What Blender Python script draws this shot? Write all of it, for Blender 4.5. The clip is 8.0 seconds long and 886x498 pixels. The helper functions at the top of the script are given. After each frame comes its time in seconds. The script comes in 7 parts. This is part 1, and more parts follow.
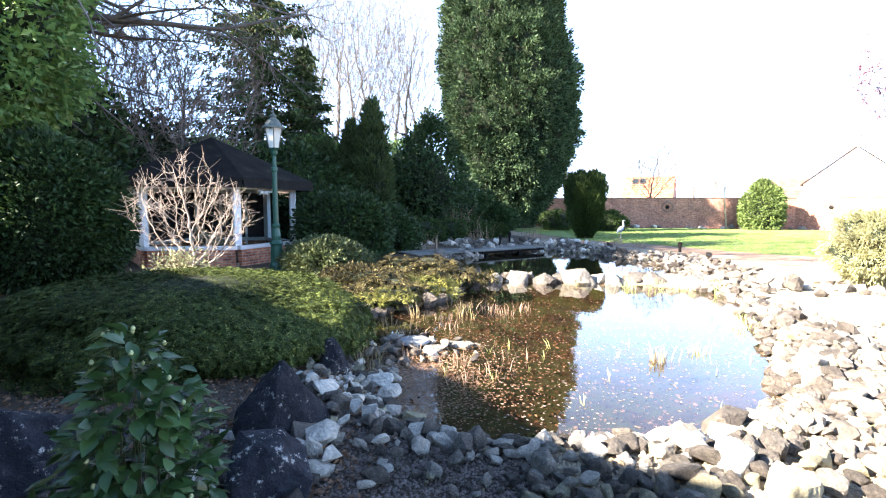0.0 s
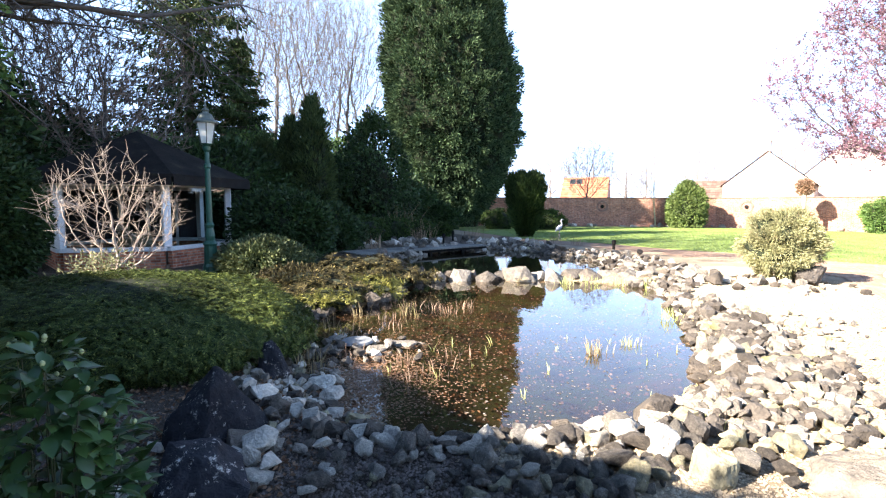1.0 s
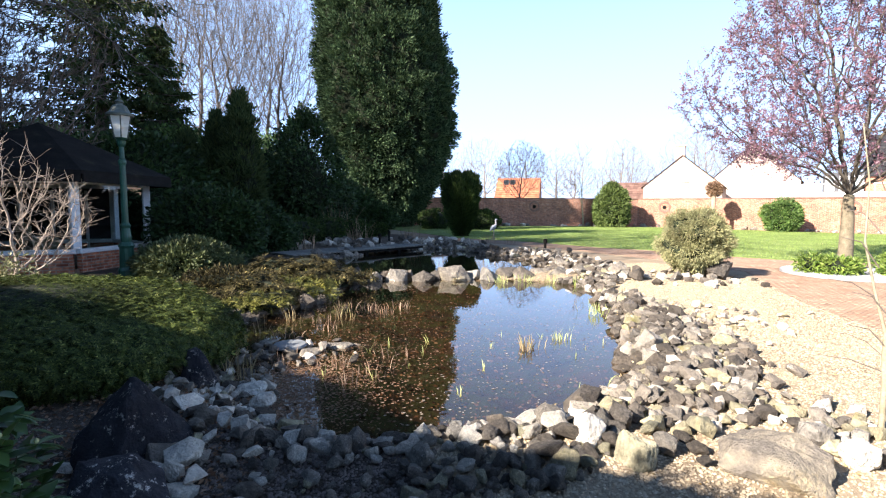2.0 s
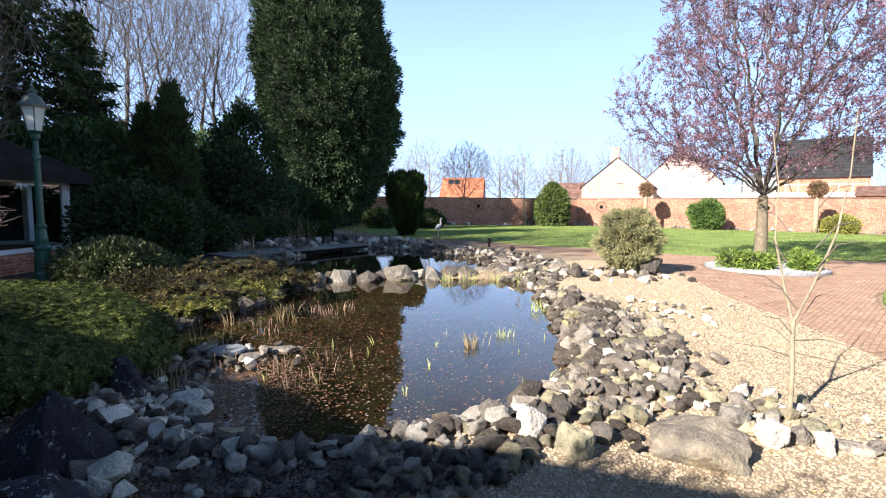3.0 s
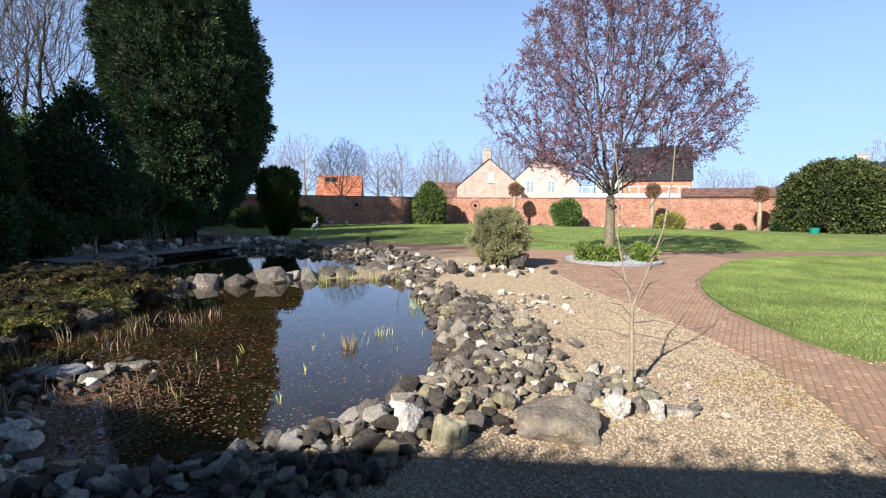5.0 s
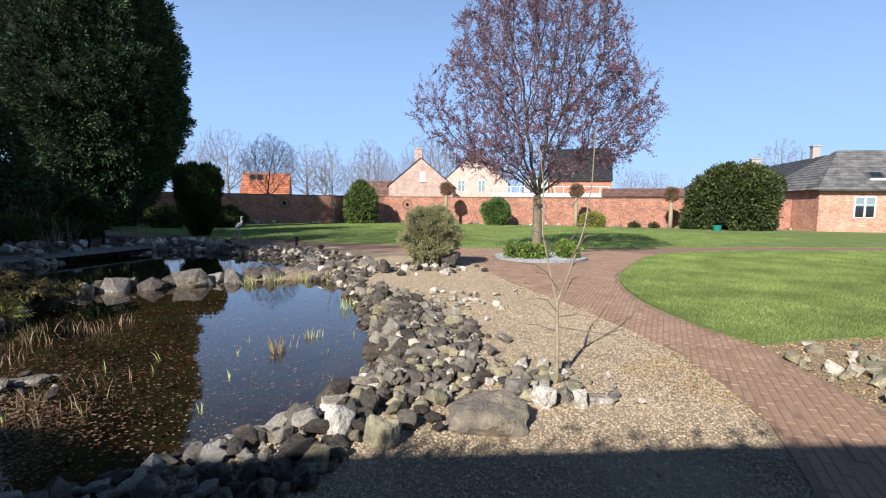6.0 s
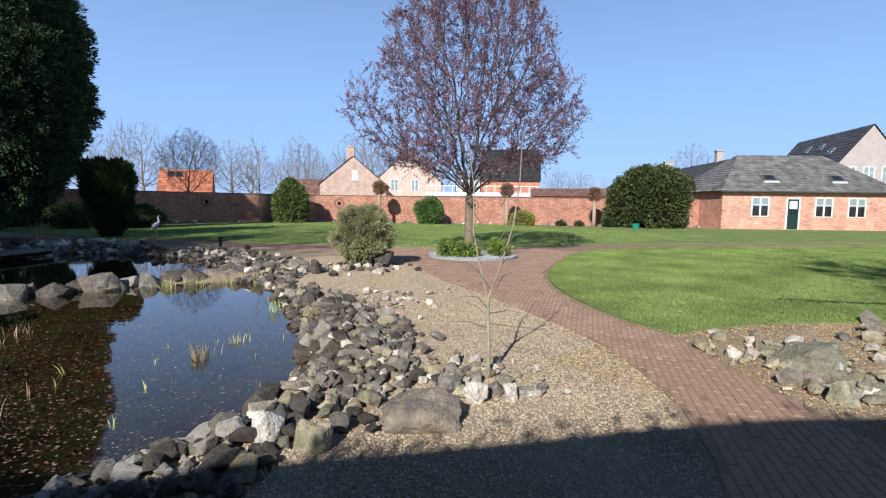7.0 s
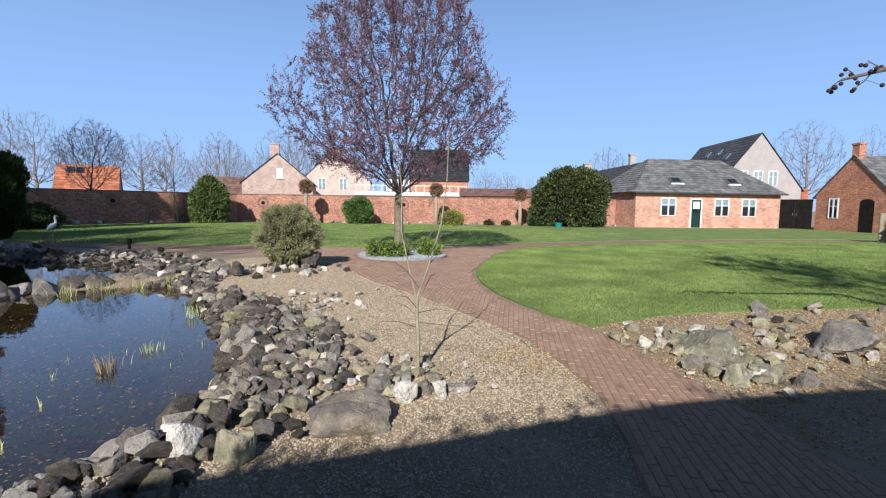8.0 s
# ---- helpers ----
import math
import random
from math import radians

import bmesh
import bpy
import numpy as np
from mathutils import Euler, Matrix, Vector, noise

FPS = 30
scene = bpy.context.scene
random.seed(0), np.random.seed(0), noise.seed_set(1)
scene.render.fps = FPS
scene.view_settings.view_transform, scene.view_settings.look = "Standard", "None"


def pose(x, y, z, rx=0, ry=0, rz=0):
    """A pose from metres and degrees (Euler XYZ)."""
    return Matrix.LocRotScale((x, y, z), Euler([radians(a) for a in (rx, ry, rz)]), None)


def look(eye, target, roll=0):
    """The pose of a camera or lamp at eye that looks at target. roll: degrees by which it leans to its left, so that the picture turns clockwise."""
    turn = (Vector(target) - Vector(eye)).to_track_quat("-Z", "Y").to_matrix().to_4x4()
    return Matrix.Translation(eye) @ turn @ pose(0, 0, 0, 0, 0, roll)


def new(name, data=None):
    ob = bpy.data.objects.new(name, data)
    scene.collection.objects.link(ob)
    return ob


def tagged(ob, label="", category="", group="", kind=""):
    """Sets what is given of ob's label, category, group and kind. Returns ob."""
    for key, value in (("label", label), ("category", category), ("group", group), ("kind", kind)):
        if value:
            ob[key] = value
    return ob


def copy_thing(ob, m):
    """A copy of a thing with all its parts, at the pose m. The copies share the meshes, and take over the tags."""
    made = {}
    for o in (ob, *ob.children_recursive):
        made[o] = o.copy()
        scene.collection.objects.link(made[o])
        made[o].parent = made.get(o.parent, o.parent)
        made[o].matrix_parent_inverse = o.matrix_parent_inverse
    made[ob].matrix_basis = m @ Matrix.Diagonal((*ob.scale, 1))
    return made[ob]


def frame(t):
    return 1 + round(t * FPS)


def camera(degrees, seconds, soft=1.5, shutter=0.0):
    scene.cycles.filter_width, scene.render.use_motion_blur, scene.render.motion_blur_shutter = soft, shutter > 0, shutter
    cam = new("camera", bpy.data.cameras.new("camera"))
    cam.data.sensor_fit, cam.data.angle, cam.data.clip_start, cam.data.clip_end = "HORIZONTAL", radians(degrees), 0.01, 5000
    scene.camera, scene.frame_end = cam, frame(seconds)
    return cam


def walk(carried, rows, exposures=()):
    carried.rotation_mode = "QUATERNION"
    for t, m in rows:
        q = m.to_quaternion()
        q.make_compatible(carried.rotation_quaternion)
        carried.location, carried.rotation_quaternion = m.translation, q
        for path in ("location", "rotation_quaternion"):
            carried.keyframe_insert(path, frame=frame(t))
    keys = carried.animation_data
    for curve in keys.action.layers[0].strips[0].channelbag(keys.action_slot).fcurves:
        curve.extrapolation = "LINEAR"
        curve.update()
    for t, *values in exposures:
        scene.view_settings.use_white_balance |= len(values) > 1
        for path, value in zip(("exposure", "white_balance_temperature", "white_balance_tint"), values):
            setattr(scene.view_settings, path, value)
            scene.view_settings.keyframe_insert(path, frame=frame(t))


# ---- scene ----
from mathutils.geometry import tessellate_polygon

cam = camera(84.7, 8.0, soft=1.2)
PATH = [
    (0, (0.108, -0.173, 1.344), (-0.207, 1.795, 1.174), 0.1),
    (0.5, (0.113, -0.171, 1.343), (-0.091, 1.811, 1.171), 0.1),
    (1, (0.119, -0.171, 1.342), (0.033, 1.820, 1.169), 0.2),
    (1.5, (0.125, -0.171, 1.341), (0.174, 1.821, 1.168), 0.3),
    (3, (0.138, -0.184, 1.345), (0.533, 1.769, 1.171), 0.4),
    (3.5, (0.143, -0.188, 1.348), (0.647, 1.740, 1.172), 0.5),
    (4, (0.148, -0.192, 1.351), (0.758, 1.704, 1.175), 0.5),
    (4.5, (0.156, -0.200, 1.352), (0.882, 1.655, 1.176), 0.5),
    (6, (0.173, -0.215, 1.351), (1.274, 1.445, 1.173), 0.6),
    (6.5, (0.176, -0.220, 1.352), (1.364, 1.379, 1.173), 0.7),
    (7, (0.180, -0.229, 1.353), (1.496, 1.266, 1.174), 0.7),
    (7.5, (0.183, -0.238, 1.354), (1.608, 1.155, 1.176), 0.8),
    (8, (0.184, -0.248, 1.354), (1.701, 1.044, 1.177), 0.8),
]
EXPOSURES = [(0, 3.3, 6600, 15), (0.5, 3.0, 6600, 15), (1.0, 2.62, 6600, 15), (1.5, 2.2, 6550, 15), (3.0, 1.54, 6450, 15), (4.5, 1.06, 6350, 15), (6.0, 0.68, 6150, 14), (8.0, 0.49, 5900, 13)]
walk(cam, [(t, look(eye, target, roll)) for t, eye, target, roll in PATH], EXPOSURES)

# ---- light: low spring sun from behind, clear sky ----
SUN_UP, SUN_BEARING = 30.5, 242.0
world = bpy.data.worlds.new("sky")
scene.world = world
world.use_nodes = True
sky = world.node_tree.nodes.new("ShaderNodeTexSky")
sky.sky_type, sky.sun_disc = "NISHITA", False
sky.sun_elevation, sky.sun_rotation = radians(SUN_UP), radians(SUN_BEARING)
sky.air_density, sky.dust_density, sky.ozone_density, sky.altitude = 1.3, 0.0, 6.5, 300.0
background = world.node_tree.nodes["Background"]
background.inputs["Strength"].default_value = 0.0345
haze = world.node_tree.nodes.new("ShaderNodeMix")  # spring haze, thick at the horizon and thinning upward
haze.data_type = "RGBA"
haze.inputs["B"].default_value = (10.9, 17.0, 27.6, 1)
dome = world.node_tree.nodes.new("ShaderNodeTexCoord")
height = world.node_tree.nodes.new("ShaderNodeSeparateXYZ")
thin = world.node_tree.nodes.new("ShaderNodeMapRange")
thin.interpolation_type = "SMOOTHSTEP"
thin.inputs["From Min"].default_value, thin.inputs["From Max"].default_value = 0.05, 0.85
thin.inputs["To Min"].default_value, thin.inputs["To Max"].default_value = 0.62, 0.0
world.node_tree.links.new(dome.outputs["Generated"], height.inputs[0])
world.node_tree.links.new(height.outputs["Z"], thin.inputs["Value"])
world.node_tree.links.new(thin.outputs["Result"], haze.inputs["Factor"])
world.node_tree.links.new(sky.outputs["Color"], haze.inputs["A"])
world.node_tree.links.new(haze.outputs["Result"], background.inputs["Color"])
sun = new("sun", bpy.data.lights.new("sun", "SUN"))
sun.data.energy, sun.data.angle, sun.data.color = 5.0, radians(0.53), (1.0, 0.93, 0.82)
sun_way = Vector((math.sin(radians(SUN_BEARING)) * math.cos(radians(SUN_UP)),
                  math.cos(radians(SUN_BEARING)) * math.cos(radians(SUN_UP)), math.sin(radians(SUN_UP))))
sun.matrix_world = look(sun_way * 60, (0, 0, 0))


# ---- small tools ----
def plan(bearing, distance, z=0.0):
    """A place in the garden by bearing (degrees from +y towards +x) and distance from the terrace corner."""
    a = radians(bearing)
    return Vector((0.15 + distance * math.sin(a), -0.2 + distance * math.cos(a), z))


def mesh_of(name, verts, faces, mats, smooth=False, slots=None):
    """A mesh from an (n, 3) array and equal-length index rows (or a list of such arrays)."""
    verts = np.asarray(verts, dtype=np.float32)
    groups = faces if isinstance(faces, list) and isinstance(faces[0], np.ndarray) else [faces]
    groups = [np.asarray(g, dtype=np.int32) for g in groups if len(g)]
    me = bpy.data.meshes.new(name)
    me.vertices.add(len(verts))
    me.vertices.foreach_set("co", verts.ravel())
    loops = np.concatenate([g.ravel() for g in groups])
    counts = np.concatenate([np.full(len(g), g.shape[1], dtype=np.int32) for g in groups])
    me.loops.add(len(loops))
    me.loops.foreach_set("vertex_index", loops)
    me.polygons.add(len(counts))
    me.polygons.foreach_set("loop_start", np.concatenate([[0], np.cumsum(counts)[:-1]]).astype(np.int32))
    me.polygons.foreach_set("loop_total", counts)
    me.polygons.foreach_set("use_smooth", np.full(len(counts), smooth))
    if slots is not None:
        me.polygons.foreach_set("material_index", np.asarray(slots, dtype=np.int32))
    for m in mats if isinstance(mats, (list, tuple)) else [mats]:
        me.materials.append(m)
    me.update(calc_edges=True)
    return me


def part(name, bm, material, parent, label="", smooth=False):
    """Link a bmesh (or a ready mesh) as one mesh object under a thing or part."""
    if isinstance(bm, bmesh.types.BMesh):
        me = bpy.data.meshes.new(name)
        bmesh.ops.recalc_face_normals(bm, faces=bm.faces)
        bm.to_mesh(me)
        bm.free()
        me.materials.append(material)
        if smooth:
            me.polygons.foreach_set("use_smooth", np.ones(len(me.polygons), dtype=bool))
    else:
        me = bm
    ob = new(name, me)
    ob.parent = parent
    return tagged(ob, label)


def thing(name, label, category, place=(0, 0, 0), turn=0.0, group="", kind=""):
    ob = new(name)
    ob.matrix_basis = pose(place[0], place[1], place[2], 0, 0, turn)
    ob.empty_display_size = 0.2
    return tagged(ob, label, category, group, kind)


def add_box(bm, x0, x1, y0, y1, z0, z1, bevel=0.0):
    """An axis-aligned box, with its edges broken where bevel is given."""
    made = bmesh.ops.create_cube(bm, size=1.0)
    for v in made["verts"]:
        v.co = Vector((x0 + (v.co.x + 0.5) * (x1 - x0), y0 + (v.co.y + 0.5) * (y1 - y0), z0 + (v.co.z + 0.5) * (z1 - z0)))
    if bevel:
        edges = list({e for v in made["verts"] for e in v.link_edges})
        bmesh.ops.bevel(bm, geom=edges, offset=bevel, segments=1, affect="EDGES")
    return bm


def box(*a, bevel=0.0):
    return add_box(bmesh.new(), *a, bevel=bevel)


def lathe(profile, steps=16):
    """A turned shape from (radius, height) pairs."""
    bm = bmesh.new()
    rings = []
    for r, z in profile:
        rings.append([bm.verts.new((r * math.cos(2 * math.pi * i / steps), r * math.sin(2 * math.pi * i / steps), z)) for i in range(steps)])
    for a, b in zip(rings, rings[1:]):
        for i in range(steps):
            bm.faces.new((a[i], a[(i + 1) % steps], b[(i + 1) % steps], b[i]))
    bm.faces.new(rings[0][::-1])
    bm.faces.new(rings[-1])
    return bm


def solid(points, faces):
    bm = bmesh.new()
    vs = [bm.verts.new(p) for p in points]
    for f in faces:
        bm.faces.new([vs[i] for i in f])
    return bm


def slab(outline, z0, z1):
    """A flat-topped plate with the given outline."""
    n = len(outline)
    pts = [(x, y, z1) for x, y in outline] + [(x, y, z0) for x, y in outline]
    return solid(pts, [tuple(range(n))] + [tuple(range(2 * n - 1, n - 1, -1))] + [(i, i + n, (i + 1) % n + n, (i + 1) % n) for i in range(n)])


def round_off(points, times=2):
    """Chaikin's corner cutting for a closed outline."""
    p = np.array(points, dtype=float)
    for _ in range(times):
        q = np.roll(p, -1, axis=0)
        p = np.stack([0.75 * p + 0.25 * q, 0.25 * p + 0.75 * q], axis=1).reshape(-1, 2)
    return p


def inside(points, outline):
    x, y = points[:, 0], points[:, 1]
    hit = np.zeros(len(points), dtype=bool)
    o = np.asarray(outline)
    for (x0, y0), (x1, y1) in zip(o, np.roll(o, -1, axis=0)):
        if y0 != y1:
            hit ^= ((y0 > y) != (y1 > y)) & (x < (x1 - x0) * (y - y0) / (y1 - y0) + x0)
    return hit


def edge_distance(points, outline):
    best = np.full(len(points), 1e9)
    o = np.asarray(outline)
    for a, b in zip(o, np.roll(o, -1, axis=0)):
        d = b - a
        s = np.clip(((points - a) @ d) / max(d @ d, 1e-9), 0, 1)
        best = np.minimum(best, np.linalg.norm(points - a - s[:, None] * d, axis=1))
    return best


def waves(p, scale, seed, n=9):
    """Smooth lumps in about -1..1 over an array of places."""
    r = np.random.RandomState(seed)
    k = r.normal(size=(n, 3)) / scale
    return np.sin(p @ k.T + r.uniform(0, 6.28, n)).sum(axis=1) / math.sqrt(n)


# ---- materials ----
def nodes_of(name):
    m = bpy.data.materials.new(name)
    m.use_nodes = True
    t = m.node_tree
    return m, t, t.nodes["Principled BSDF"]


def ramp(t, source, stops):
    r = t.nodes.new("ShaderNodeValToRGB")
    while len(r.color_ramp.elements) < len(stops):
        r.color_ramp.elements.new(0.5)
    for e, (at, c) in zip(r.color_ramp.elements, stops):
        e.position, e.color = at, (*c, 1)
    t.links.new(source, r.inputs[0])
    return r.outputs[0]


def noise_node(t, scale, detail=6, rough=0.6, where=None, vector="Object"):
    n = t.nodes.new("ShaderNodeTexNoise")
    n.inputs["Scale"].default_value, n.inputs["Detail"].default_value, n.inputs["Roughness"].default_value = scale, detail, rough
    if where is None:
        where = t.nodes.new("ShaderNodeTexCoord").outputs[vector]
    t.links.new(where, n.inputs["Vector"])
    return n.outputs["Fac"]


def blend(t, a, b, fac, how="MIX"):
    m = t.nodes.new("ShaderNodeMix")
    m.data_type, m.blend_type = "RGBA", how
    for socket, v in ((m.inputs["Factor"], fac), (m.inputs["A"], a), (m.inputs["B"], b)):
        if isinstance(v, (int, float)):
            socket.default_value = v
        elif isinstance(v, tuple):
            socket.default_value = (*v, 1)
        else:
            t.links.new(v, socket)
    return m.outputs["Result"]


def relief(t, b, height, strength, distance=0.02):
    n = t.nodes.new("ShaderNodeBump")
    n.inputs["Strength"].default_value, n.inputs["Distance"].default_value = strength, distance
    t.links.new(height, n.inputs["Height"])
    t.links.new(n.outputs["Normal"], b.inputs["Normal"])


def surface(name, stops, scale, fine=None, rough=0.8, bump=0.3, deep=0.01, metal=0.0, per_object=0.0, per_island=0.0, specular=0.4):
    """Mottled matter: colours by a broad noise, darkened and lightened by a fine one."""
    m, t, b = nodes_of(name)
    broad = noise_node(t, scale)
    grain = noise_node(t, fine or scale * 9, 4, 0.7)
    c = ramp(t, broad, stops)
    c = blend(t, c, ramp(t, grain, [(0.25, (0.55, 0.55, 0.55)), (0.75, (1.25, 1.25, 1.25))]), 0.8, "MULTIPLY")
    for amount, kind in ((per_object, "ShaderNodeObjectInfo"), (per_island, "ShaderNodeNewGeometry")):
        if amount:
            n = t.nodes.new(kind)
            r = n.outputs["Random"] if kind == "ShaderNodeObjectInfo" else n.outputs["Random Per Island"]
            lo, hi = 1 - amount, 1 + amount
            c = blend(t, c, ramp(t, r, [(0.0, (lo, lo, lo)), (1.0, (hi, hi, hi))]), 1.0, "MULTIPLY")
    t.links.new(c, b.inputs["Base Color"])
    b.inputs["Roughness"].default_value, b.inputs["Metallic"].default_value = rough, metal
    b.inputs["Specular IOR Level"].default_value = specular
    if bump:
        relief(t, b, grain, bump, deep)
    return m


def leaf_stuff(name, dark, light, odd=None, rough=0.55, through_light=0.25, coat=0.35):
    """Leaves: each its own shade, some light passing through."""
    m, t, b = nodes_of(name)
    g = t.nodes.new("ShaderNodeNewGeometry")
    stops = [(0.0, dark), (0.7, light)] + ([(0.9, light), (1.0, odd)] if odd else [])
    c = ramp(t, g.outputs["Random Per Island"], stops)
    c = blend(t, c, ramp(t, noise_node(t, 0.9, 3), [(0.3, (0.6, 0.6, 0.6)), (0.7, (1.3, 1.3, 1.2))]), 0.9, "MULTIPLY")
    t.links.new(c, b.inputs["Base Color"])
    b.inputs["Roughness"].default_value = rough
    b.inputs["Specular IOR Level"].default_value = coat
    tr = t.nodes.new("ShaderNodeBsdfTranslucent")
    t.links.new(c, tr.inputs["Color"])
    mix = t.nodes.new("ShaderNodeMixShader")
    mix.inputs[0].default_value = through_light
    t.links.new(b.outputs[0], mix.inputs[1])
    t.links.new(tr.outputs[0], mix.inputs[2])
    t.links.new(mix.outputs[0], t.nodes["Material Output"].inputs["Surface"])
    return m


def brick_stuff(name, a, b2, mortar, length=0.21, height=0.0625, joint=0.010, bump=0.5):
    """Laid bricks on an upright face: x runs along the wall, z up, in the object's own axes."""
    m, t, b = nodes_of(name)
    co = t.nodes.new("ShaderNodeTexCoord").outputs["Object"]
    sep = t.nodes.new("ShaderNodeSeparateXYZ")
    t.links.new(co, sep.inputs[0])
    add = t.nodes.new("ShaderNodeMath")
    t.links.new(sep.outputs["X"], add.inputs[0])
    t.links.new(sep.outputs["Y"], add.inputs[1])
    com = t.nodes.new("ShaderNodeCombineXYZ")
    t.links.new(add.outputs[0], com.inputs["X"])
    t.links.new(sep.outputs["Z"], com.inputs["Y"])
    br = t.nodes.new("ShaderNodeTexBrick")
    t.links.new(com.outputs[0], br.inputs["Vector"])
    br.inputs["Scale"].default_value = 1.0
    br.inputs["Brick Width"].default_value, br.inputs["Row Height"].default_value = length, height
    br.inputs["Mortar Size"].default_value, br.inputs["Mortar Smooth"].default_value = joint, 0.2
    br.inputs["Bias"].default_value = 0.0
    br.inputs["Color1"].default_value, br.inputs["Color2"].default_value, br.inputs["Mortar"].default_value = (*a, 1), (*b2, 1), (*mortar, 1)
    wear = ramp(t, noise_node(t, 1.3, 8, 0.7), [(0.3, (0.68, 0.66, 0.66)), (0.7, (1.22, 1.2, 1.18))])
    blotch = ramp(t, noise_node(t, 11.0, 3, 0.6), [(0.3, (0.5, 0.48, 0.5)), (0.72, (1.5, 1.4, 1.3))])
    c = blend(t, br.outputs["Color"], wear, 1.0, "MULTIPLY")
    c = blend(t, c, blotch, 0.8, "MULTIPLY")
    t.links.new(c, b.inputs["Base Color"])
    b.inputs["Roughness"].default_value = 0.9
    b.inputs["Specular IOR Level"].default_value = 0.2
    inv = t.nodes.new("ShaderNodeMath")
    inv.operation = "SUBTRACT"
    inv.inputs[0].default_value = 1.0
    t.links.new(br.outputs["Fac"], inv.inputs[1])
    relief(t, b, inv.outputs[0], bump, 0.012)
    return m


def plain(name, colour, rough=0.5, metal=0.0, vary=0.12, scale=6.0):
    lo, hi = 1 - vary, 1 + vary
    return surface(name, [(0.3, tuple(v * lo for v in colour)), (0.7, tuple(min(v * hi, 1) for v in colour))], scale, rough=rough, metal=metal, bump=0.08, deep=0.003)


def rock_stuff(name, stops, scale, flecks=0.0, deep=0.05, per_object=0.3, moss=0.0):
    """Broken stone: mottled, pitted, with pale lichen flecks and a little moss."""
    m, t, b = nodes_of(name)
    co = t.nodes.new("ShaderNodeTexCoord").outputs["Object"]
    broad, mid, grain = noise_node(t, scale, 8, 0.65, co), noise_node(t, scale * 3.3, 6, 0.7, co), noise_node(t, scale * 14, 4, 0.75, co)
    c = ramp(t, broad, stops)
    c = blend(t, c, ramp(t, mid, [(0.3, (0.55, 0.55, 0.56)), (0.7, (1.3, 1.28, 1.24))]), 0.85, "MULTIPLY")
    c = blend(t, c, ramp(t, grain, [(0.25, (0.6, 0.6, 0.6)), (0.75, (1.2, 1.2, 1.2))]), 0.8, "MULTIPLY")
    if flecks:
        c = blend(t, c, (0.62, 0.61, 0.57), ramp(t, noise_node(t, scale * 2.6, 5, 0.8, co), [(0.62 - flecks, (0, 0, 0)), (0.70 - flecks, (1, 1, 1))]))
    if moss:
        c = blend(t, c, (0.16, 0.15, 0.03), ramp(t, noise_node(t, scale * 0.8, 4, 0.7, co), [(0.66 - moss, (0, 0, 0)), (0.8 - moss, (0.8, 0.8, 0.8))]))
    for kind, socket in (("ShaderNodeObjectInfo", "Random"), ("ShaderNodeNewGeometry", "Random Per Island")):
        r = t.nodes.new(kind).outputs[socket]
        c = blend(t, c, ramp(t, r, [(0.0, (1 - per_object, 1 - per_object, 1 - per_object)), (0.5, (1.05, 1.0, 0.95)), (1.0, (1 + per_object, 1 + per_object, 1 + per_object))]), 1.0, "MULTIPLY")
    t.links.new(c, b.inputs["Base Color"])
    b.inputs["Roughness"].default_value, b.inputs["Specular IOR Level"].default_value = 0.92, 0.25
    mix = t.nodes.new("ShaderNodeMath")
    mix.operation = "ADD"
    t.links.new(mid, mix.inputs[0])
    t.links.new(grain, mix.inputs[1])
    relief(t, b, mix.outputs[0], 0.9, deep)
    return m


GROUND = surface("soil_and_gravel", [(0.3, (0.26, 0.20, 0.135)), (0.55, (0.34, 0.27, 0.187)), (0.8, (0.41, 0.34, 0.245))], 1.6, 90, 0.95, 0.6, 0.012, specular=0.12)
PEBBLES = surface("tan_pebbles", [(0.3, (0.39, 0.305, 0.20)), (0.5, (0.465, 0.375, 0.258)), (0.75, (0.56, 0.47, 0.35))], 20, 60, 0.9, 0.2, 0.004, per_island=0.24, specular=0.12)
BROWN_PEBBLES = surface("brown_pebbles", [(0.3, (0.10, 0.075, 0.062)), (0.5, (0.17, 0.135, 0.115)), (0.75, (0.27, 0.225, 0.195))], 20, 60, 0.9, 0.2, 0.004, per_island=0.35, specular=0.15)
TILE_BLACK = surface("black_roof_tiles", [(0.3, (0.018, 0.018, 0.020)), (0.7, (0.036, 0.036, 0.039))], 2.2, 25, 0.75, 0.4, 0.02, per_island=0.3)
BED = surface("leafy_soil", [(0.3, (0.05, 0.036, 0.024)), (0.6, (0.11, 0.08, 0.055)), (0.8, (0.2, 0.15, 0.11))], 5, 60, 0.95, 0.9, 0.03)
POND_BED = surface("pond_bottom", [(0.3, (0.015, 0.009, 0.004)), (0.42, (0.038, 0.020, 0.007)), (0.49, (0.036, 0.042, 0.007)), (0.55, (0.042, 0.040, 0.008)), (0.62, (0.055, 0.030, 0.010)), (0.78, (0.09, 0.05, 0.024))], 1.9, 22, 0.9, 0.8, 0.02)
LAWN = surface("mown_grass", [(0.3, (0.165, 0.235, 0.066)), (0.5, (0.215, 0.29, 0.088)), (0.72, (0.285, 0.345, 0.127))], 0.9, 60, 0.85, 1.0, 0.04, specular=0.15)
BLADES = leaf_stuff("grass_blades", (0.16, 0.235, 0.064), (0.27, 0.355, 0.11), (0.42, 0.41, 0.19), 0.7, 0.3, 0.1)
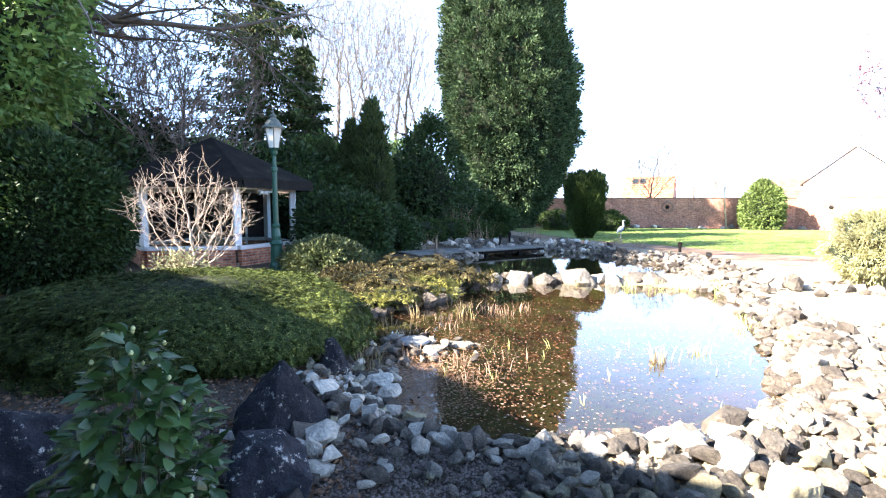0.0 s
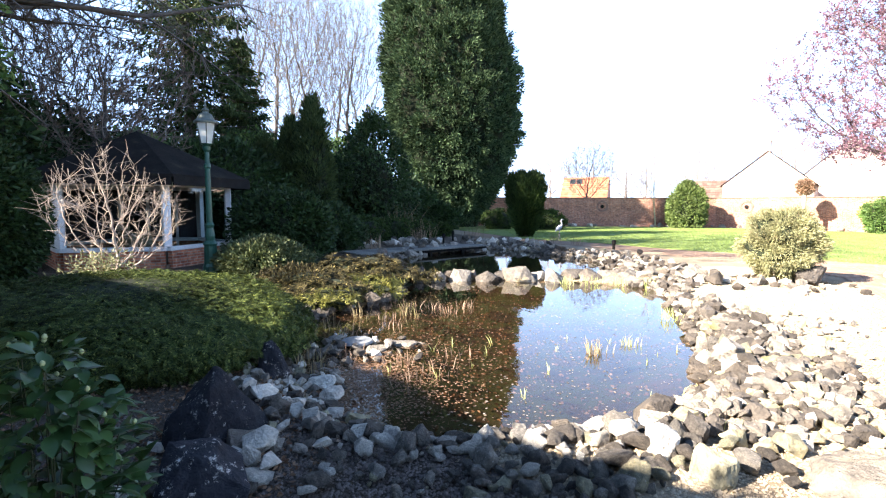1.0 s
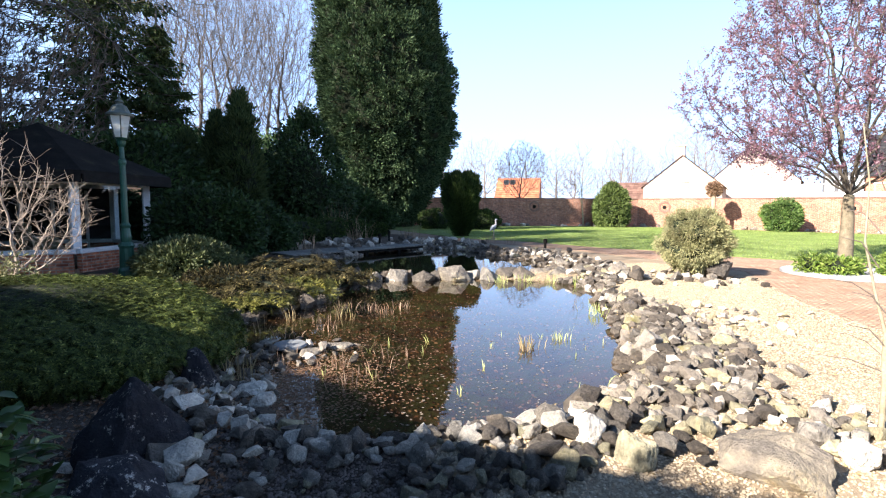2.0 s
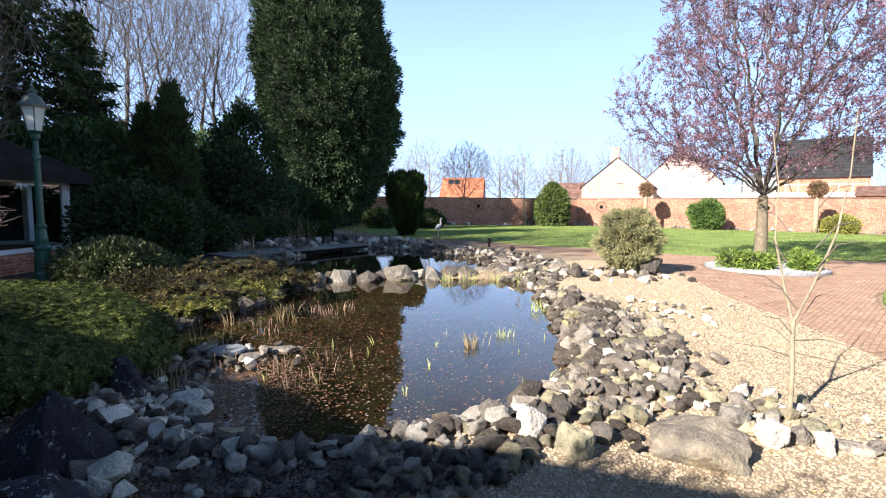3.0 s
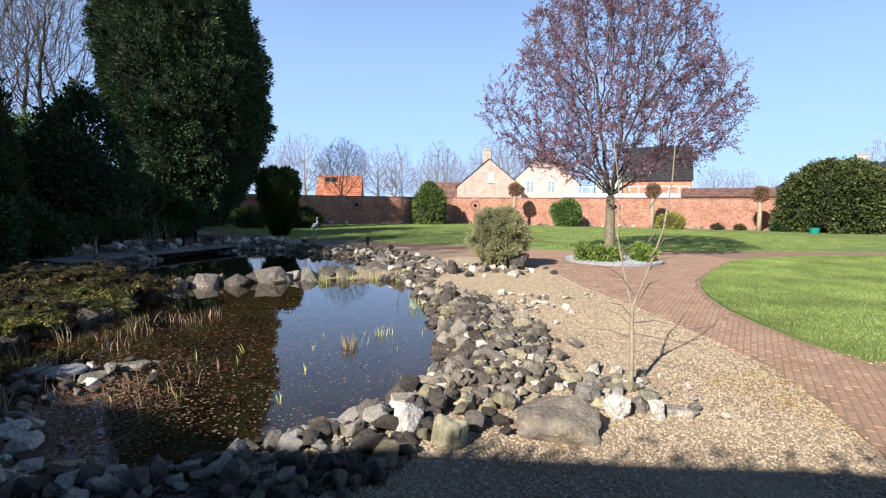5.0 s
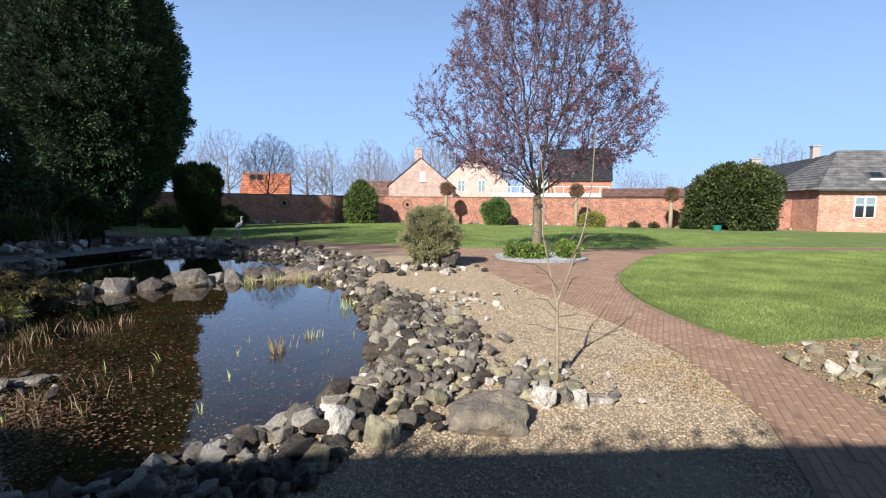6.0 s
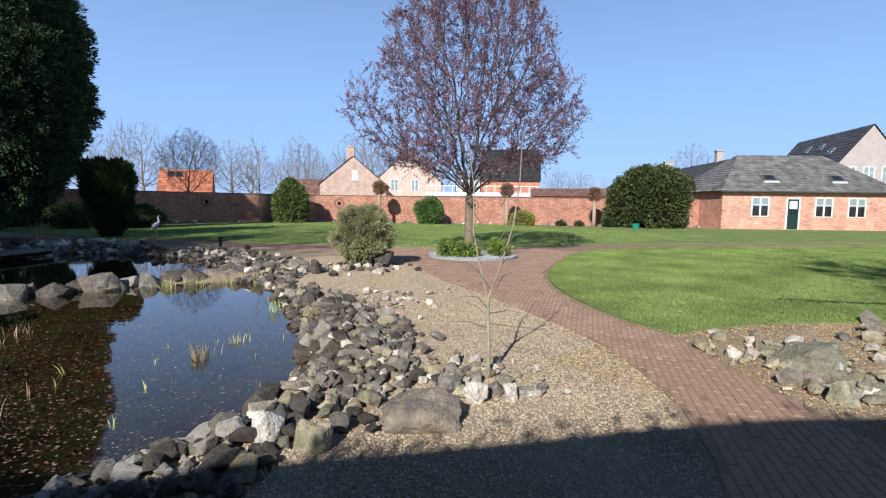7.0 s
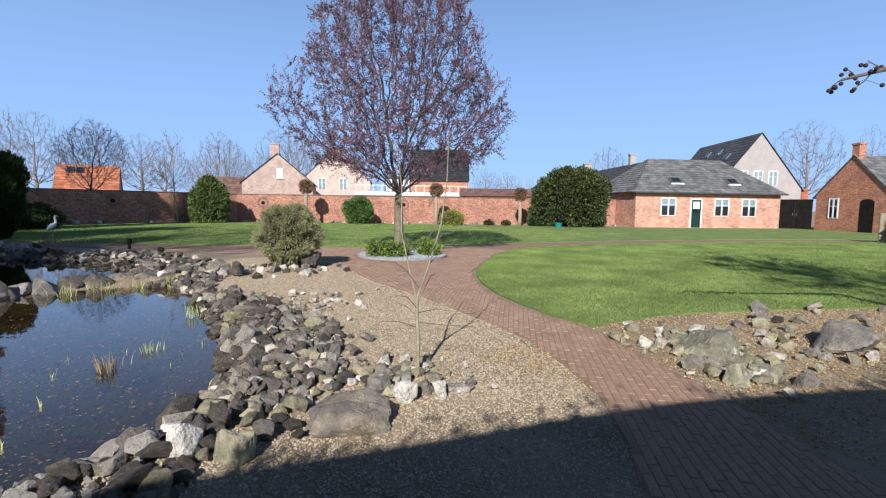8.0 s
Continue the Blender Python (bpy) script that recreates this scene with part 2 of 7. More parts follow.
PAVING = surface("worn_clay_paver", [(0.3, (0.31, 0.196, 0.132)), (0.55, (0.39, 0.26, 0.18)), (0.8, (0.47, 0.345, 0.25))], 2.6, 70, 0.92, 0.5, 0.004, per_object=0.05, per_island=0.05, specular=0.12)
JOINTS = surface("sandy_joints", [(0.3, (0.235, 0.155, 0.105)), (0.7, (0.33, 0.228, 0.16))], 6, 80, 0.95, 0.6, 0.006, specular=0.12)
DARK_ROCK = rock_stuff("dark_grey_rock", [(0.25, (0.055, 0.051, 0.047)), (0.5, (0.125, 0.114, 0.101)), (0.68, (0.195, 0.177, 0.152)), (0.85, (0.32, 0.275, 0.21))], 2.6, 0.0)
BLACK_ROCK = rock_stuff("blackish_rock", [(0.25, (0.016, 0.018, 0.025)), (0.55, (0.042, 0.044, 0.055)), (0.8, (0.10, 0.10, 0.11))], 5.0, 0.04, 0.05)
BOULDER_ROCK = rock_stuff("weathered_brown_grey_rock", [(0.25, (0.11, 0.104, 0.094)), (0.43, (0.22, 0.205, 0.182)), (0.56, (0.32, 0.295, 0.24)), (0.70, (0.52, 0.44, 0.28))], 4.2, 0.0, 0.035, 0.15, 0.03)
GREY_ROCK = rock_stuff("grey_rock", [(0.25, (0.14, 0.134, 0.125)), (0.5, (0.25, 0.236, 0.21)), (0.75, (0.39, 0.365, 0.31))], 2.2, 0.02)
PALE_ROCK = rock_stuff("pale_rock", [(0.25, (0.42, 0.405, 0.36)), (0.5, (0.60, 0.58, 0.525)), (0.75, (0.78, 0.765, 0.71))], 2.2, 0.0, 0.04, 0.2)
OCHRE_ROCK = rock_stuff("mossy_ochre_rock", [(0.25, (0.17, 0.168, 0.125)), (0.5, (0.315, 0.305, 0.22)), (0.7, (0.50, 0.46, 0.30))], 3.0, 0.01, 0.03, 0.2, 0.07)
SLATE_CHIPS = surface("grey_chippings", [(0.3, (0.20, 0.21, 0.22)), (0.7, (0.38, 0.39, 0.405))], 24, 70, 0.9, 0.8, 0.01, per_island=0.3)
BARK = surface("grey_bark", [(0.3, (0.075, 0.06, 0.048)), (0.7, (0.19, 0.165, 0.135))], 9, 50, 0.95, 0.8, 0.01)
PALE_BARK = surface("greenish_bark", [(0.3, (0.22, 0.185, 0.12)), (0.7, (0.42, 0.365, 0.255))], 9, 60, 0.9, 0.7, 0.008)
PLUM_BARK = surface("olive_brown_bark", [(0.3, (0.12, 0.098, 0.062)), (0.7, (0.25, 0.21, 0.14))], 9, 60, 0.9, 0.7, 0.008)
WINTER_BARK = surface("dark_winter_bark", [(0.3, (0.07, 0.06, 0.052)), (0.7, (0.14, 0.125, 0.11))], 3, 20, 0.95, 0.3, 0.004)
# winter twig colour lightened to stand for haze over the distance
FAR_TWIG = surface("hazed_far_twigs", [(0.3, (0.19, 0.165, 0.145)), (0.7, (0.29, 0.26, 0.235))], 3, 20, 0.95, 0.2, 0.004)
RUSSET_TWIG = surface("russet_twigs", [(0.3, (0.15, 0.115, 0.095)), (0.7, (0.27, 0.215, 0.18))], 3, 20, 0.95, 0.2, 0.004)
WINTER_TWIG = surface("grey_brown_twigs", [(0.3, (0.10, 0.088, 0.078)), (0.7, (0.17, 0.15, 0.135))], 3, 20, 0.95, 0.2, 0.004)
PLUM_TWIG = surface("greyish_plum_twigs", [(0.3, (0.11, 0.085, 0.088)), (0.7, (0.22, 0.18, 0.185))], 3, 20, 0.95, 0.2, 0.004)
PLUM_WOOD = surface("dark_plum_bark", [(0.3, (0.05, 0.042, 0.034)), (0.7, (0.13, 0.11, 0.085))], 9, 60, 0.9, 0.6, 0.006)
SEED_BALL = surface("dark_seed_balls", [(0.3, (0.022, 0.016, 0.020)), (0.7, (0.055, 0.04, 0.045))], 40, 200, 0.9, 0.8, 0.004)
DRY_TWIG = surface("dry_twigs", [(0.3, (0.26, 0.205, 0.165)), (0.7, (0.46, 0.38, 0.315))], 9, 50, 0.9, 0.3, 0.004)
BROWN_TWIG = surface("brown_twigs", [(0.3, (0.12, 0.095, 0.076)), (0.7, (0.22, 0.18, 0.15))], 3, 20, 0.95, 0.2, 0.004)
CYPRESS = leaf_stuff("cypress_sprays", (0.008, 0.020, 0.011), (0.085, 0.135, 0.068), (0.15, 0.205, 0.115), 0.8, 0.10, 0.05)
SPRUCE = leaf_stuff("spruce_needles", (0.022, 0.042, 0.018), (0.08, 0.11, 0.04), None, 0.7, 0.2, 0.15)
YEW = leaf_stuff("yew_needles", (0.012, 0.028, 0.008), (0.048, 0.078, 0.02), None, 0.7, 0.10, 0.15)
JUNIPER = leaf_stuff("spreading_conifer", (0.008, 0.018, 0.005), (0.075, 0.10, 0.024), (0.24, 0.26, 0.07), 0.65, 0.15, 0.2)
LAUREL = leaf_stuff("glossy_evergreen", (0.009, 0.024, 0.008), (0.040, 0.074, 0.023), None, 0.48, 0.15, 0.25)
BRIGHT_LAUREL = leaf_stuff("bright_evergreen", (0.06, 0.13, 0.035), (0.19, 0.30, 0.085), (0.34, 0.42, 0.16), 0.4, 0.45, 0.45)
PINE = leaf_stuff("dwarf_pine_needles", (0.13, 0.135, 0.068), (0.35, 0.345, 0.18), (0.42, 0.34, 0.21), 0.6, 0.15, 0.3)
GOLD_SPRAY = leaf_stuff("golden_sprays", (0.022, 0.022, 0.008), (0.14, 0.14, 0.032), (0.38, 0.35, 0.10), 0.6, 0.2, 0.25)
OLIVE = leaf_stuff("olive_evergreen", (0.04, 0.055, 0.024), (0.12, 0.145, 0.06), (0.20, 0.21, 0.10), 0.6, 0.15, 0.3)
OLIVE_HOLLY = leaf_stuff("olive_holly_leaf", (0.022, 0.032, 0.010), (0.075, 0.095, 0.03), (0.16, 0.18, 0.07), 0.5, 0.15, 0.25)
HEATH = leaf_stuff("bronze_heather", (0.016, 0.013, 0.008), (0.085, 0.072, 0.03), (0.31, 0.25, 0.10), 0.7, 0.15, 0.2)
GOLDEN = leaf_stuff("golden_shrub", (0.16, 0.17, 0.03), (0.34, 0.33, 0.09), None, 0.6, 0.25, 0.3)
PLUM = leaf_stuff("red_plum_buds", (0.10, 0.042, 0.065), (0.26, 0.14, 0.19), (0.46, 0.34, 0.40), 0.6, 0.3, 0.3)
BROWN_LEAF = leaf_stuff("withered_leaves", (0.13, 0.065, 0.038), (0.30, 0.185, 0.12), (0.42, 0.32, 0.25), 0.8, 0.15, 0.2)
REED = leaf_stuff("dry_reed", (0.24, 0.17, 0.09), (0.42, 0.33, 0.19), (0.26, 0.32, 0.10), 0.7, 0.25, 0.3)
PINK_REED = leaf_stuff("pinkish_reed_stubs", (0.20, 0.12, 0.085), (0.40, 0.28, 0.21), (0.52, 0.44, 0.34), 0.8, 0.15, 0.15)
DEAD_STALK = leaf_stuff("tan_dead_stalks", (0.20, 0.13, 0.09), (0.42, 0.31, 0.22), None, 0.8, 0.2, 0.15)
SUNKEN_LEAF = leaf_stuff("sunken_leaves", (0.06, 0.030, 0.018), (0.16, 0.095, 0.062), (0.30, 0.22, 0.17), 0.8, 0.05, 0.2)
FLOAT_LEAF = leaf_stuff("pale_floating_leaves", (0.14, 0.105, 0.08), (0.34, 0.28, 0.23), (0.46, 0.40, 0.35), 0.7, 0.1, 0.3)
TAN_LITTER = leaf_stuff("tan_leaf_litter", (0.27, 0.17, 0.075), (0.47, 0.345, 0.18), (0.60, 0.51, 0.34), 0.85, 0.1, 0.15)
SHOOT = leaf_stuff("young_shoots", (0.30, 0.38, 0.10), (0.58, 0.62, 0.26), (0.68, 0.60, 0.40), 0.6, 0.3, 0.3)
# near-black filler of crowns: the shade between inner twigs is put into its colour
CORE = surface("inner_shade_core", [(0.3, (0.008, 0.012, 0.005)), (0.7, (0.02, 0.028, 0.011))], 4, 30, 1.0, 0.4, 0.02)
WALL_BRICK = brick_stuff("old_red_brick", (0.27, 0.105, 0.07), (0.50, 0.22, 0.135), (0.40, 0.32, 0.26))
HOUSE_BRICK = brick_stuff("orange_red_brick", (0.36, 0.14, 0.095), (0.68, 0.345, 0.22), (0.62, 0.52, 0.44))
HUT_BRICK = brick_stuff("dark_red_brick", (0.31, 0.10, 0.058), (0.62, 0.26, 0.15), (0.42, 0.32, 0.25))
PALE_BRICK = brick_stuff("pale_buff_brick", (0.40, 0.30, 0.245), (0.54, 0.43, 0.36), (0.50, 0.43, 0.38))
CREAM = brick_stuff("cream_brick", (0.54, 0.43, 0.365), (0.64, 0.53, 0.46), (0.60, 0.53, 0.47))
GREY_RENDER = plain("grey_render", (0.40, 0.36, 0.33), 0.9, vary=0.1, scale=1.5)
WHITE = plain("white_paint", (0.80, 0.80, 0.79), 0.45, vary=0.03)
LAMP_GREEN = plain("dark_green_paint", (0.022, 0.085, 0.058), 0.35, vary=0.2)
OLD_METAL = plain("weathered_metal", (0.34, 0.35, 0.34), 0.4, 0.8, vary=0.2)
HOOD_METAL = plain("grey_green_metal", (0.11, 0.125, 0.105), 0.5, 0.2, vary=0.3)
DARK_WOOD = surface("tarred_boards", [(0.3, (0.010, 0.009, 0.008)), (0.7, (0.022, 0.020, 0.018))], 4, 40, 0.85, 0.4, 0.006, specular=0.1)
DECK_WOOD = surface("weathered_deck", [(0.3, (0.13, 0.125, 0.11)), (0.7, (0.26, 0.25, 0.215))], 5, 50, 0.85, 0.5, 0.006, per_object=0.2)
POST_WOOD = surface("weathered_post", [(0.3, (0.24, 0.19, 0.12)), (0.7, (0.40, 0.33, 0.23))], 6, 50, 0.9, 0.6, 0.008)
DOOR_GREEN = plain("bottle_green_paint", (0.012, 0.035, 0.03), 0.4)
TILE_GREY = surface("grey_roof_tiles", [(0.3, (0.10, 0.10, 0.098)), (0.7, (0.22, 0.215, 0.205))], 2.2, 25, 0.75, 0.4, 0.02, per_island=0.3)
TILE_DARK = surface("dark_roof_tiles", [(0.3, (0.045, 0.045, 0.049)), (0.7, (0.09, 0.09, 0.094))], 2.2, 25, 0.7, 0.4, 0.02, per_island=0.3)
TILE_ORANGE = surface("orange_roof_tiles", [(0.3, (0.36, 0.12, 0.06)), (0.7, (0.54, 0.21, 0.11))], 2.2, 25, 0.8, 0.4, 0.02, per_island=0.3)
TILE_BROWN = surface("brown_roof_tiles", [(0.3, (0.13, 0.07, 0.055)), (0.7, (0.22, 0.13, 0.10))], 2.2, 25, 0.8, 0.4, 0.02, per_island=0.25)
SHINGLE = surface("black_shingle", [(0.3, (0.010, 0.009, 0.009)), (0.6, (0.020, 0.018, 0.016)), (0.85, (0.07, 0.065, 0.035))], 2.6, 40, 0.95, 0.6, 0.01, per_island=0.3, specular=0.1)
COPING = surface("wall_coping", [(0.3, (0.16, 0.09, 0.07)), (0.7, (0.30, 0.19, 0.15))], 4, 30, 0.9, 0.5, 0.01)
DISC_GREY = plain("grey_plastic", (0.20, 0.215, 0.225), 0.7, vary=0.2)
TEAL = plain("teal_plastic", (0.01, 0.22, 0.17), 0.5)
STATUE, statue_tree, statue_bsdf = nodes_of("painted_statue")
statue_z = statue_tree.nodes.new("ShaderNodeSeparateXYZ")
statue_tree.links.new(statue_tree.nodes.new("ShaderNodeTexCoord").outputs["Object"], statue_z.inputs[0])
statue_tree.links.new(ramp(statue_tree, statue_z.outputs["Z"], [(0.30, (0.10, 0.09, 0.08)), (0.36, (0.14, 0.17, 0.22)), (0.56, (0.24, 0.28, 0.34)), (0.64, (0.62, 0.58, 0.55))]), statue_bsdf.inputs["Base Color"])
statue_bsdf.inputs["Roughness"].default_value = 0.6
# dark colour that stands for the shade indoors
INTERIOR = plain("painted_indoor_shade", (0.05, 0.045, 0.05), 0.9)
RATTAN = plain("wicker", (0.42, 0.32, 0.2), 0.8, vary=0.3, scale=40)


def make_glass(name, tint, gloss_rough=0.02, base=0.04, strength=0.96, power=5.0):
    """See-through sheet that mirrors more at grazing angles (Schlick)."""
    m, t, b = nodes_of(name)
    t.nodes.remove(b)
    f = t.nodes.new("ShaderNodeLayerWeight")
    f.inputs["Blend"].default_value = 0.5
    steps = []
    for operation, value in (("POWER", power), ("MULTIPLY", strength), ("ADD", base)):
        n = t.nodes.new("ShaderNodeMath")
        n.operation = operation
        n.inputs[1].default_value = value
        t.links.new(steps[-1].outputs[0] if steps else f.outputs["Facing"], n.inputs[0])
        steps.append(n)
    tr, gl, mix = t.nodes.new("ShaderNodeBsdfTransparent"), t.nodes.new("ShaderNodeBsdfGlossy"), t.nodes.new("ShaderNodeMixShader")
    tr.inputs["Color"].default_value = (*tint, 1)
    gl.inputs["Roughness"].default_value = gloss_rough
    gl.inputs["Color"].default_value = (1, 1, 1, 1)
    t.links.new(steps[-1].outputs[0], mix.inputs[0])
    t.links.new(tr.outputs[0], mix.inputs[1])
    t.links.new(gl.outputs[0], mix.inputs[2])
    t.links.new(mix.outputs[0], t.nodes["Material Output"].inputs["Surface"])
    return m, t, f, gl


GLASS = make_glass("window_glass", (0.75, 0.8, 0.8))[0]
LAMP_GLASS = leaf_stuff("milky_lantern_glass", (0.84, 0.84, 0.82), (0.90, 0.90, 0.88), None, 0.3, 0.5, 0.5)
WATER, water_tree, water_fresnel, water_gloss = make_glass("pond_water", (0.71, 0.64, 0.55), 0.015, 0.022, 0.978, 4.8)
ripple = water_tree.nodes.new("ShaderNodeBump")
ripple.inputs["Strength"].default_value, ripple.inputs["Distance"].default_value = 0.25, 0.004
water_tree.links.new(noise_node(water_tree, 5.0, 2, 0.5), ripple.inputs["Height"])
water_tree.links.new(ripple.outputs[0], water_fresnel.inputs["Normal"])
water_tree.links.new(ripple.outputs[0], water_gloss.inputs["Normal"])

# ---- plan of the garden ----
POND = round_off([(-0.45, 2.87), (0.05, 2.79), (0.8, 2.98), (1.17, 2.96), (1.67, 3.29), (2.08, 3.8), (2.35, 4.3), (2.59, 4.94), (2.94, 5.93),
                  (3.3, 7.2), (3.75, 8.4), (3.3, 9.4), (1.91, 9.8), (0.98, 9.7), (-0.11, 9.72), (-0.8, 9.5), (-1.0, 8.6), (-1.1, 7.5),
                  (-1.5, 6.84), (-1.85, 6.3), (-1.95, 5.2), (-1.6, 4.3), (-1.15, 3.6), (-0.85, 3.15)])
BACK_POND = round_off([(-1.1, 9.9), (-1.62, 12.0), (-1.5, 14.4), (-0.3, 16.0), (0.72, 17.6), (2.2, 16.3), (3.16, 14.5), (3.85, 13.1), (3.7, 11.0), (3.2, 10.25), (1.9, 9.98), (0.47, 9.88)])
WATER_Z = -0.15
GRAVEL_AREA = round_off([(0.9, 0.3), (1.0, 1.5), (1.5, 2.3), (2.6, 3.3), (3.2, 5.0), (4.0, 7.0), (4.8, 9.0), (5.0, 11.0), (6.6, 11.5), (7.2, 9.0), (6.1, 6.3), (5.2, 3.3), (4.2, 1.7), (3.0, 0.7), (2.0, 0.0)], 1)
PATH_LINE = [(2.46, 0.43), (2.98, 0.69), (3.53, 1.09), (4.0, 1.6), (4.45, 2.2), (4.9, 3.2), (5.45, 4.7), (5.9, 6.2), (6.3, 7.2), (6.9, 8.3), (7.5, 9.6), (7.5, 10.6),
             (6.6, 12.6), (5.7, 14.7), (4.4, 16.7), (2.0, 19.6), (0.2, 24.0), (0.9, 25.4), (2.6, 20.8), (5.2, 18.4), (6.8, 15.9), (8.0, 14.75), (9.5, 12.5), (10.6, 11.35), (13.5, 10.0),
             (16.0, 9.3), (19.0, 7.9), (25.5, 4.2), (31.0, -0.3), (36.0, -8.0), (34.5, -8.6), (29.8, -1.5), (25.1, 2.85), (18.4, 6.5), (16.4, 7.55), (13.5, 8.1), (11.8, 7.65),
             (9.7, 6.6), (8.4, 5.9), (7.7, 5.35), (7.0, 4.7), (6.4, 4.0), (5.95, 3.3), (5.6, 2.6), (5.4, 1.95), (4.68, 1.1), (4.2, 0.48), (3.2, -0.6), (2.2, -1.9), (0.9, -2.3), (1.3, -0.6)]
ROUND_LAWN = [(8.43, 5.86), (9.72, 6.55), (11.82, 7.6), (13.5, 8.05), (16.38, 7.5), (18.37, 6.45), (25.05, 2.8), (29.75, -1.55), (34.4, -8.7), (20.0, -9.0), (12.0, -4.0), (9.45, -0.64), (8.3, 0.37),
              (6.9, 1.45), (5.95, 1.85), (5.47, 1.98), (5.65, 2.57), (6.0, 3.27), (6.44, 3.96), (7.04, 4.66), (7.73, 5.32)]
FAR_LAWN = [(0.95, 25.45), (2.64, 20.85), (5.23, 18.45), (6.84, 15.93), (8.04, 14.78), (9.53, 12.55), (10.62, 11.4), (13.52, 10.05), (16.02, 9.35), (19.03, 7.95), (25.55, 4.25), (31.05, -0.25), (36.1, -8.0),
            (42.0, -4.0), (44.0, 1.5), (44.6, 4.0), (40.0, 8.2), (35.6, 12.0), (30.8, 18.0), (16.9, 33.2), (13.0, 34.1), (-3.0, 34.9)]

# ---- the ground: one sheet to the horizon, sunk under the two ponds ----
xs, ys = np.arange(-10, 15.001, 0.16), np.arange(-6, 25.001, 0.16)
gx, gy = np.meshgrid(xs, ys)
gp = np.stack([gx.ravel(), gy.ravel()], axis=1)


def ground_height(p):
    z = np.zeros(len(p))
    for outline, deep in ((POND, 0.26), (BACK_POND, 0.4)):
        d = edge_distance(p, outline) * np.where(inside(p, outline), -1, 1)
        shallow = 0.35 + 0.65 * np.clip((p[:, 0] + 0.2) * 1.2 + np.clip(p[:, 1] - 6.0, 0, 3), 0, 1)
        z = np.minimum(z, np.where(d < 0, WATER_Z - np.minimum(-d * 0.35, deep) * shallow, np.minimum(0, WATER_Z + d * 0.42)))
    # a muddy shoal in the near corner of the front pond
    shoal = WATER_Z + 0.006 + 0.020 * waves(np.column_stack([p, p[:, 0] * 0]), 0.22, 31)
    reach = np.clip(2.6 - 2.0 * np.hypot((p[:, 0] + 0.95) / 0.85, (p[:, 1] - 3.85) / 1.4), 0, 1)
    return np.where((z < shoal) & inside(p, POND), z + (shoal - z) * reach, z)


gz = ground_height(gp)
gz = gz + 0.003 * waves(np.column_stack([gp, gz]), 0.35, 4) * ((np.abs(gp[:, 0] - 2.5) < 11) & (np.abs(gp[:, 1] - 9.5) < 14)) - 0.014
nx, ny = len(xs), len(ys)
index = np.arange(nx * ny).reshape(ny, nx)
quads = np.stack([index[:-1, :-1], index[:-1, 1:], index[1:, 1:], index[1:, :-1]], axis=-1).reshape(-1, 4)
ground_verts = np.column_stack([gp, gz])
x0, x1, y0, y1, R = xs[0], xs[-1], ys[0], ys[-1], 1500.0
n0 = len(ground_verts)
ring = [(-R, -R), (R, -R), (R, R), (-R, R), (x0, y0), (x1, y0), (x1, y1), (x0, y1)]
ground_verts = np.vstack([ground_verts, [(x, y, -0.014) for x, y in ring]])
outer = np.array([(0, 1, 5, 4), (1, 2, 6, 5), (2, 3, 7, 6), (3, 0, 4, 7)]) + n0
centre = ground_verts[quads].mean(axis=1)
under = (inside(centre[:, :2], POND) | inside(centre[:, :2], BACK_POND)) & (centre[:, 2] < WATER_Z + 0.03)
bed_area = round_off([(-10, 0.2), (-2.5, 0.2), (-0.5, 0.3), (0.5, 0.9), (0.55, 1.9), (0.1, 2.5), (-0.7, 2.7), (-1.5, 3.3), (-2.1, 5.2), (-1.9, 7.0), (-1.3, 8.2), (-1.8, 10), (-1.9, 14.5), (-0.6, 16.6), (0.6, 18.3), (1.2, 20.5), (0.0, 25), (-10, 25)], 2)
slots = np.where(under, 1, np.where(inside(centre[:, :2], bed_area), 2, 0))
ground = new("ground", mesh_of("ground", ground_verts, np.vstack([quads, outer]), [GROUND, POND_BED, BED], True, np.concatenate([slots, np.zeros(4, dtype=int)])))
tagged(ground, "tan gravel garden ground sunk into two ponds", "ground", kind="structure")
tagged(new("water", mesh_of("water", [(-2.9, 2.3, WATER_Z), (5, 2.3, WATER_Z), (5, 18.6, WATER_Z), (-2.9, 18.6, WATER_Z)], [(0, 1, 2, 3)], WATER)), "still clear pond water mirroring sky and trees", "water", kind="structure")


def flat(name, outline, z, material, label, category):
    """A thin plate of ground with a skirt, from an outline that may be hollow."""
    pts = [Vector((x, y, z)) for x, y in outline]
    n = len(pts)
    tris = np.array(tessellate_polygon([pts]))
    verts = np.array([p[:] for p in pts] + [(p.x, p.y, z - 0.05) for p in pts])
    flip = [t if np.cross(verts[t[1]] - verts[t[0]], verts[t[2]] - verts[t[0]])[2] > 0 else t[::-1] for t in tris]
    skirt = np.array([(i, i + n, (i + 1) % n + n, (i + 1) % n) for i in range(n)])
    ob = new(name, mesh_of(name, verts, [np.array(flip), skirt], material))
    return tagged(ob, label, category, kind="structure")


flat("lawn_far", FAR_LAWN, 0.012, LAWN, "wide mown green lawn before the garden wall", "lawn")
flat("lawn_round", ROUND_LAWN, 0.016, LAWN, "mown green lawn with a curved brick-edged rim", "lawn")
path = flat("path", PATH_LINE, -0.006, JOINTS, "winding path of worn red clay pavers", "path")

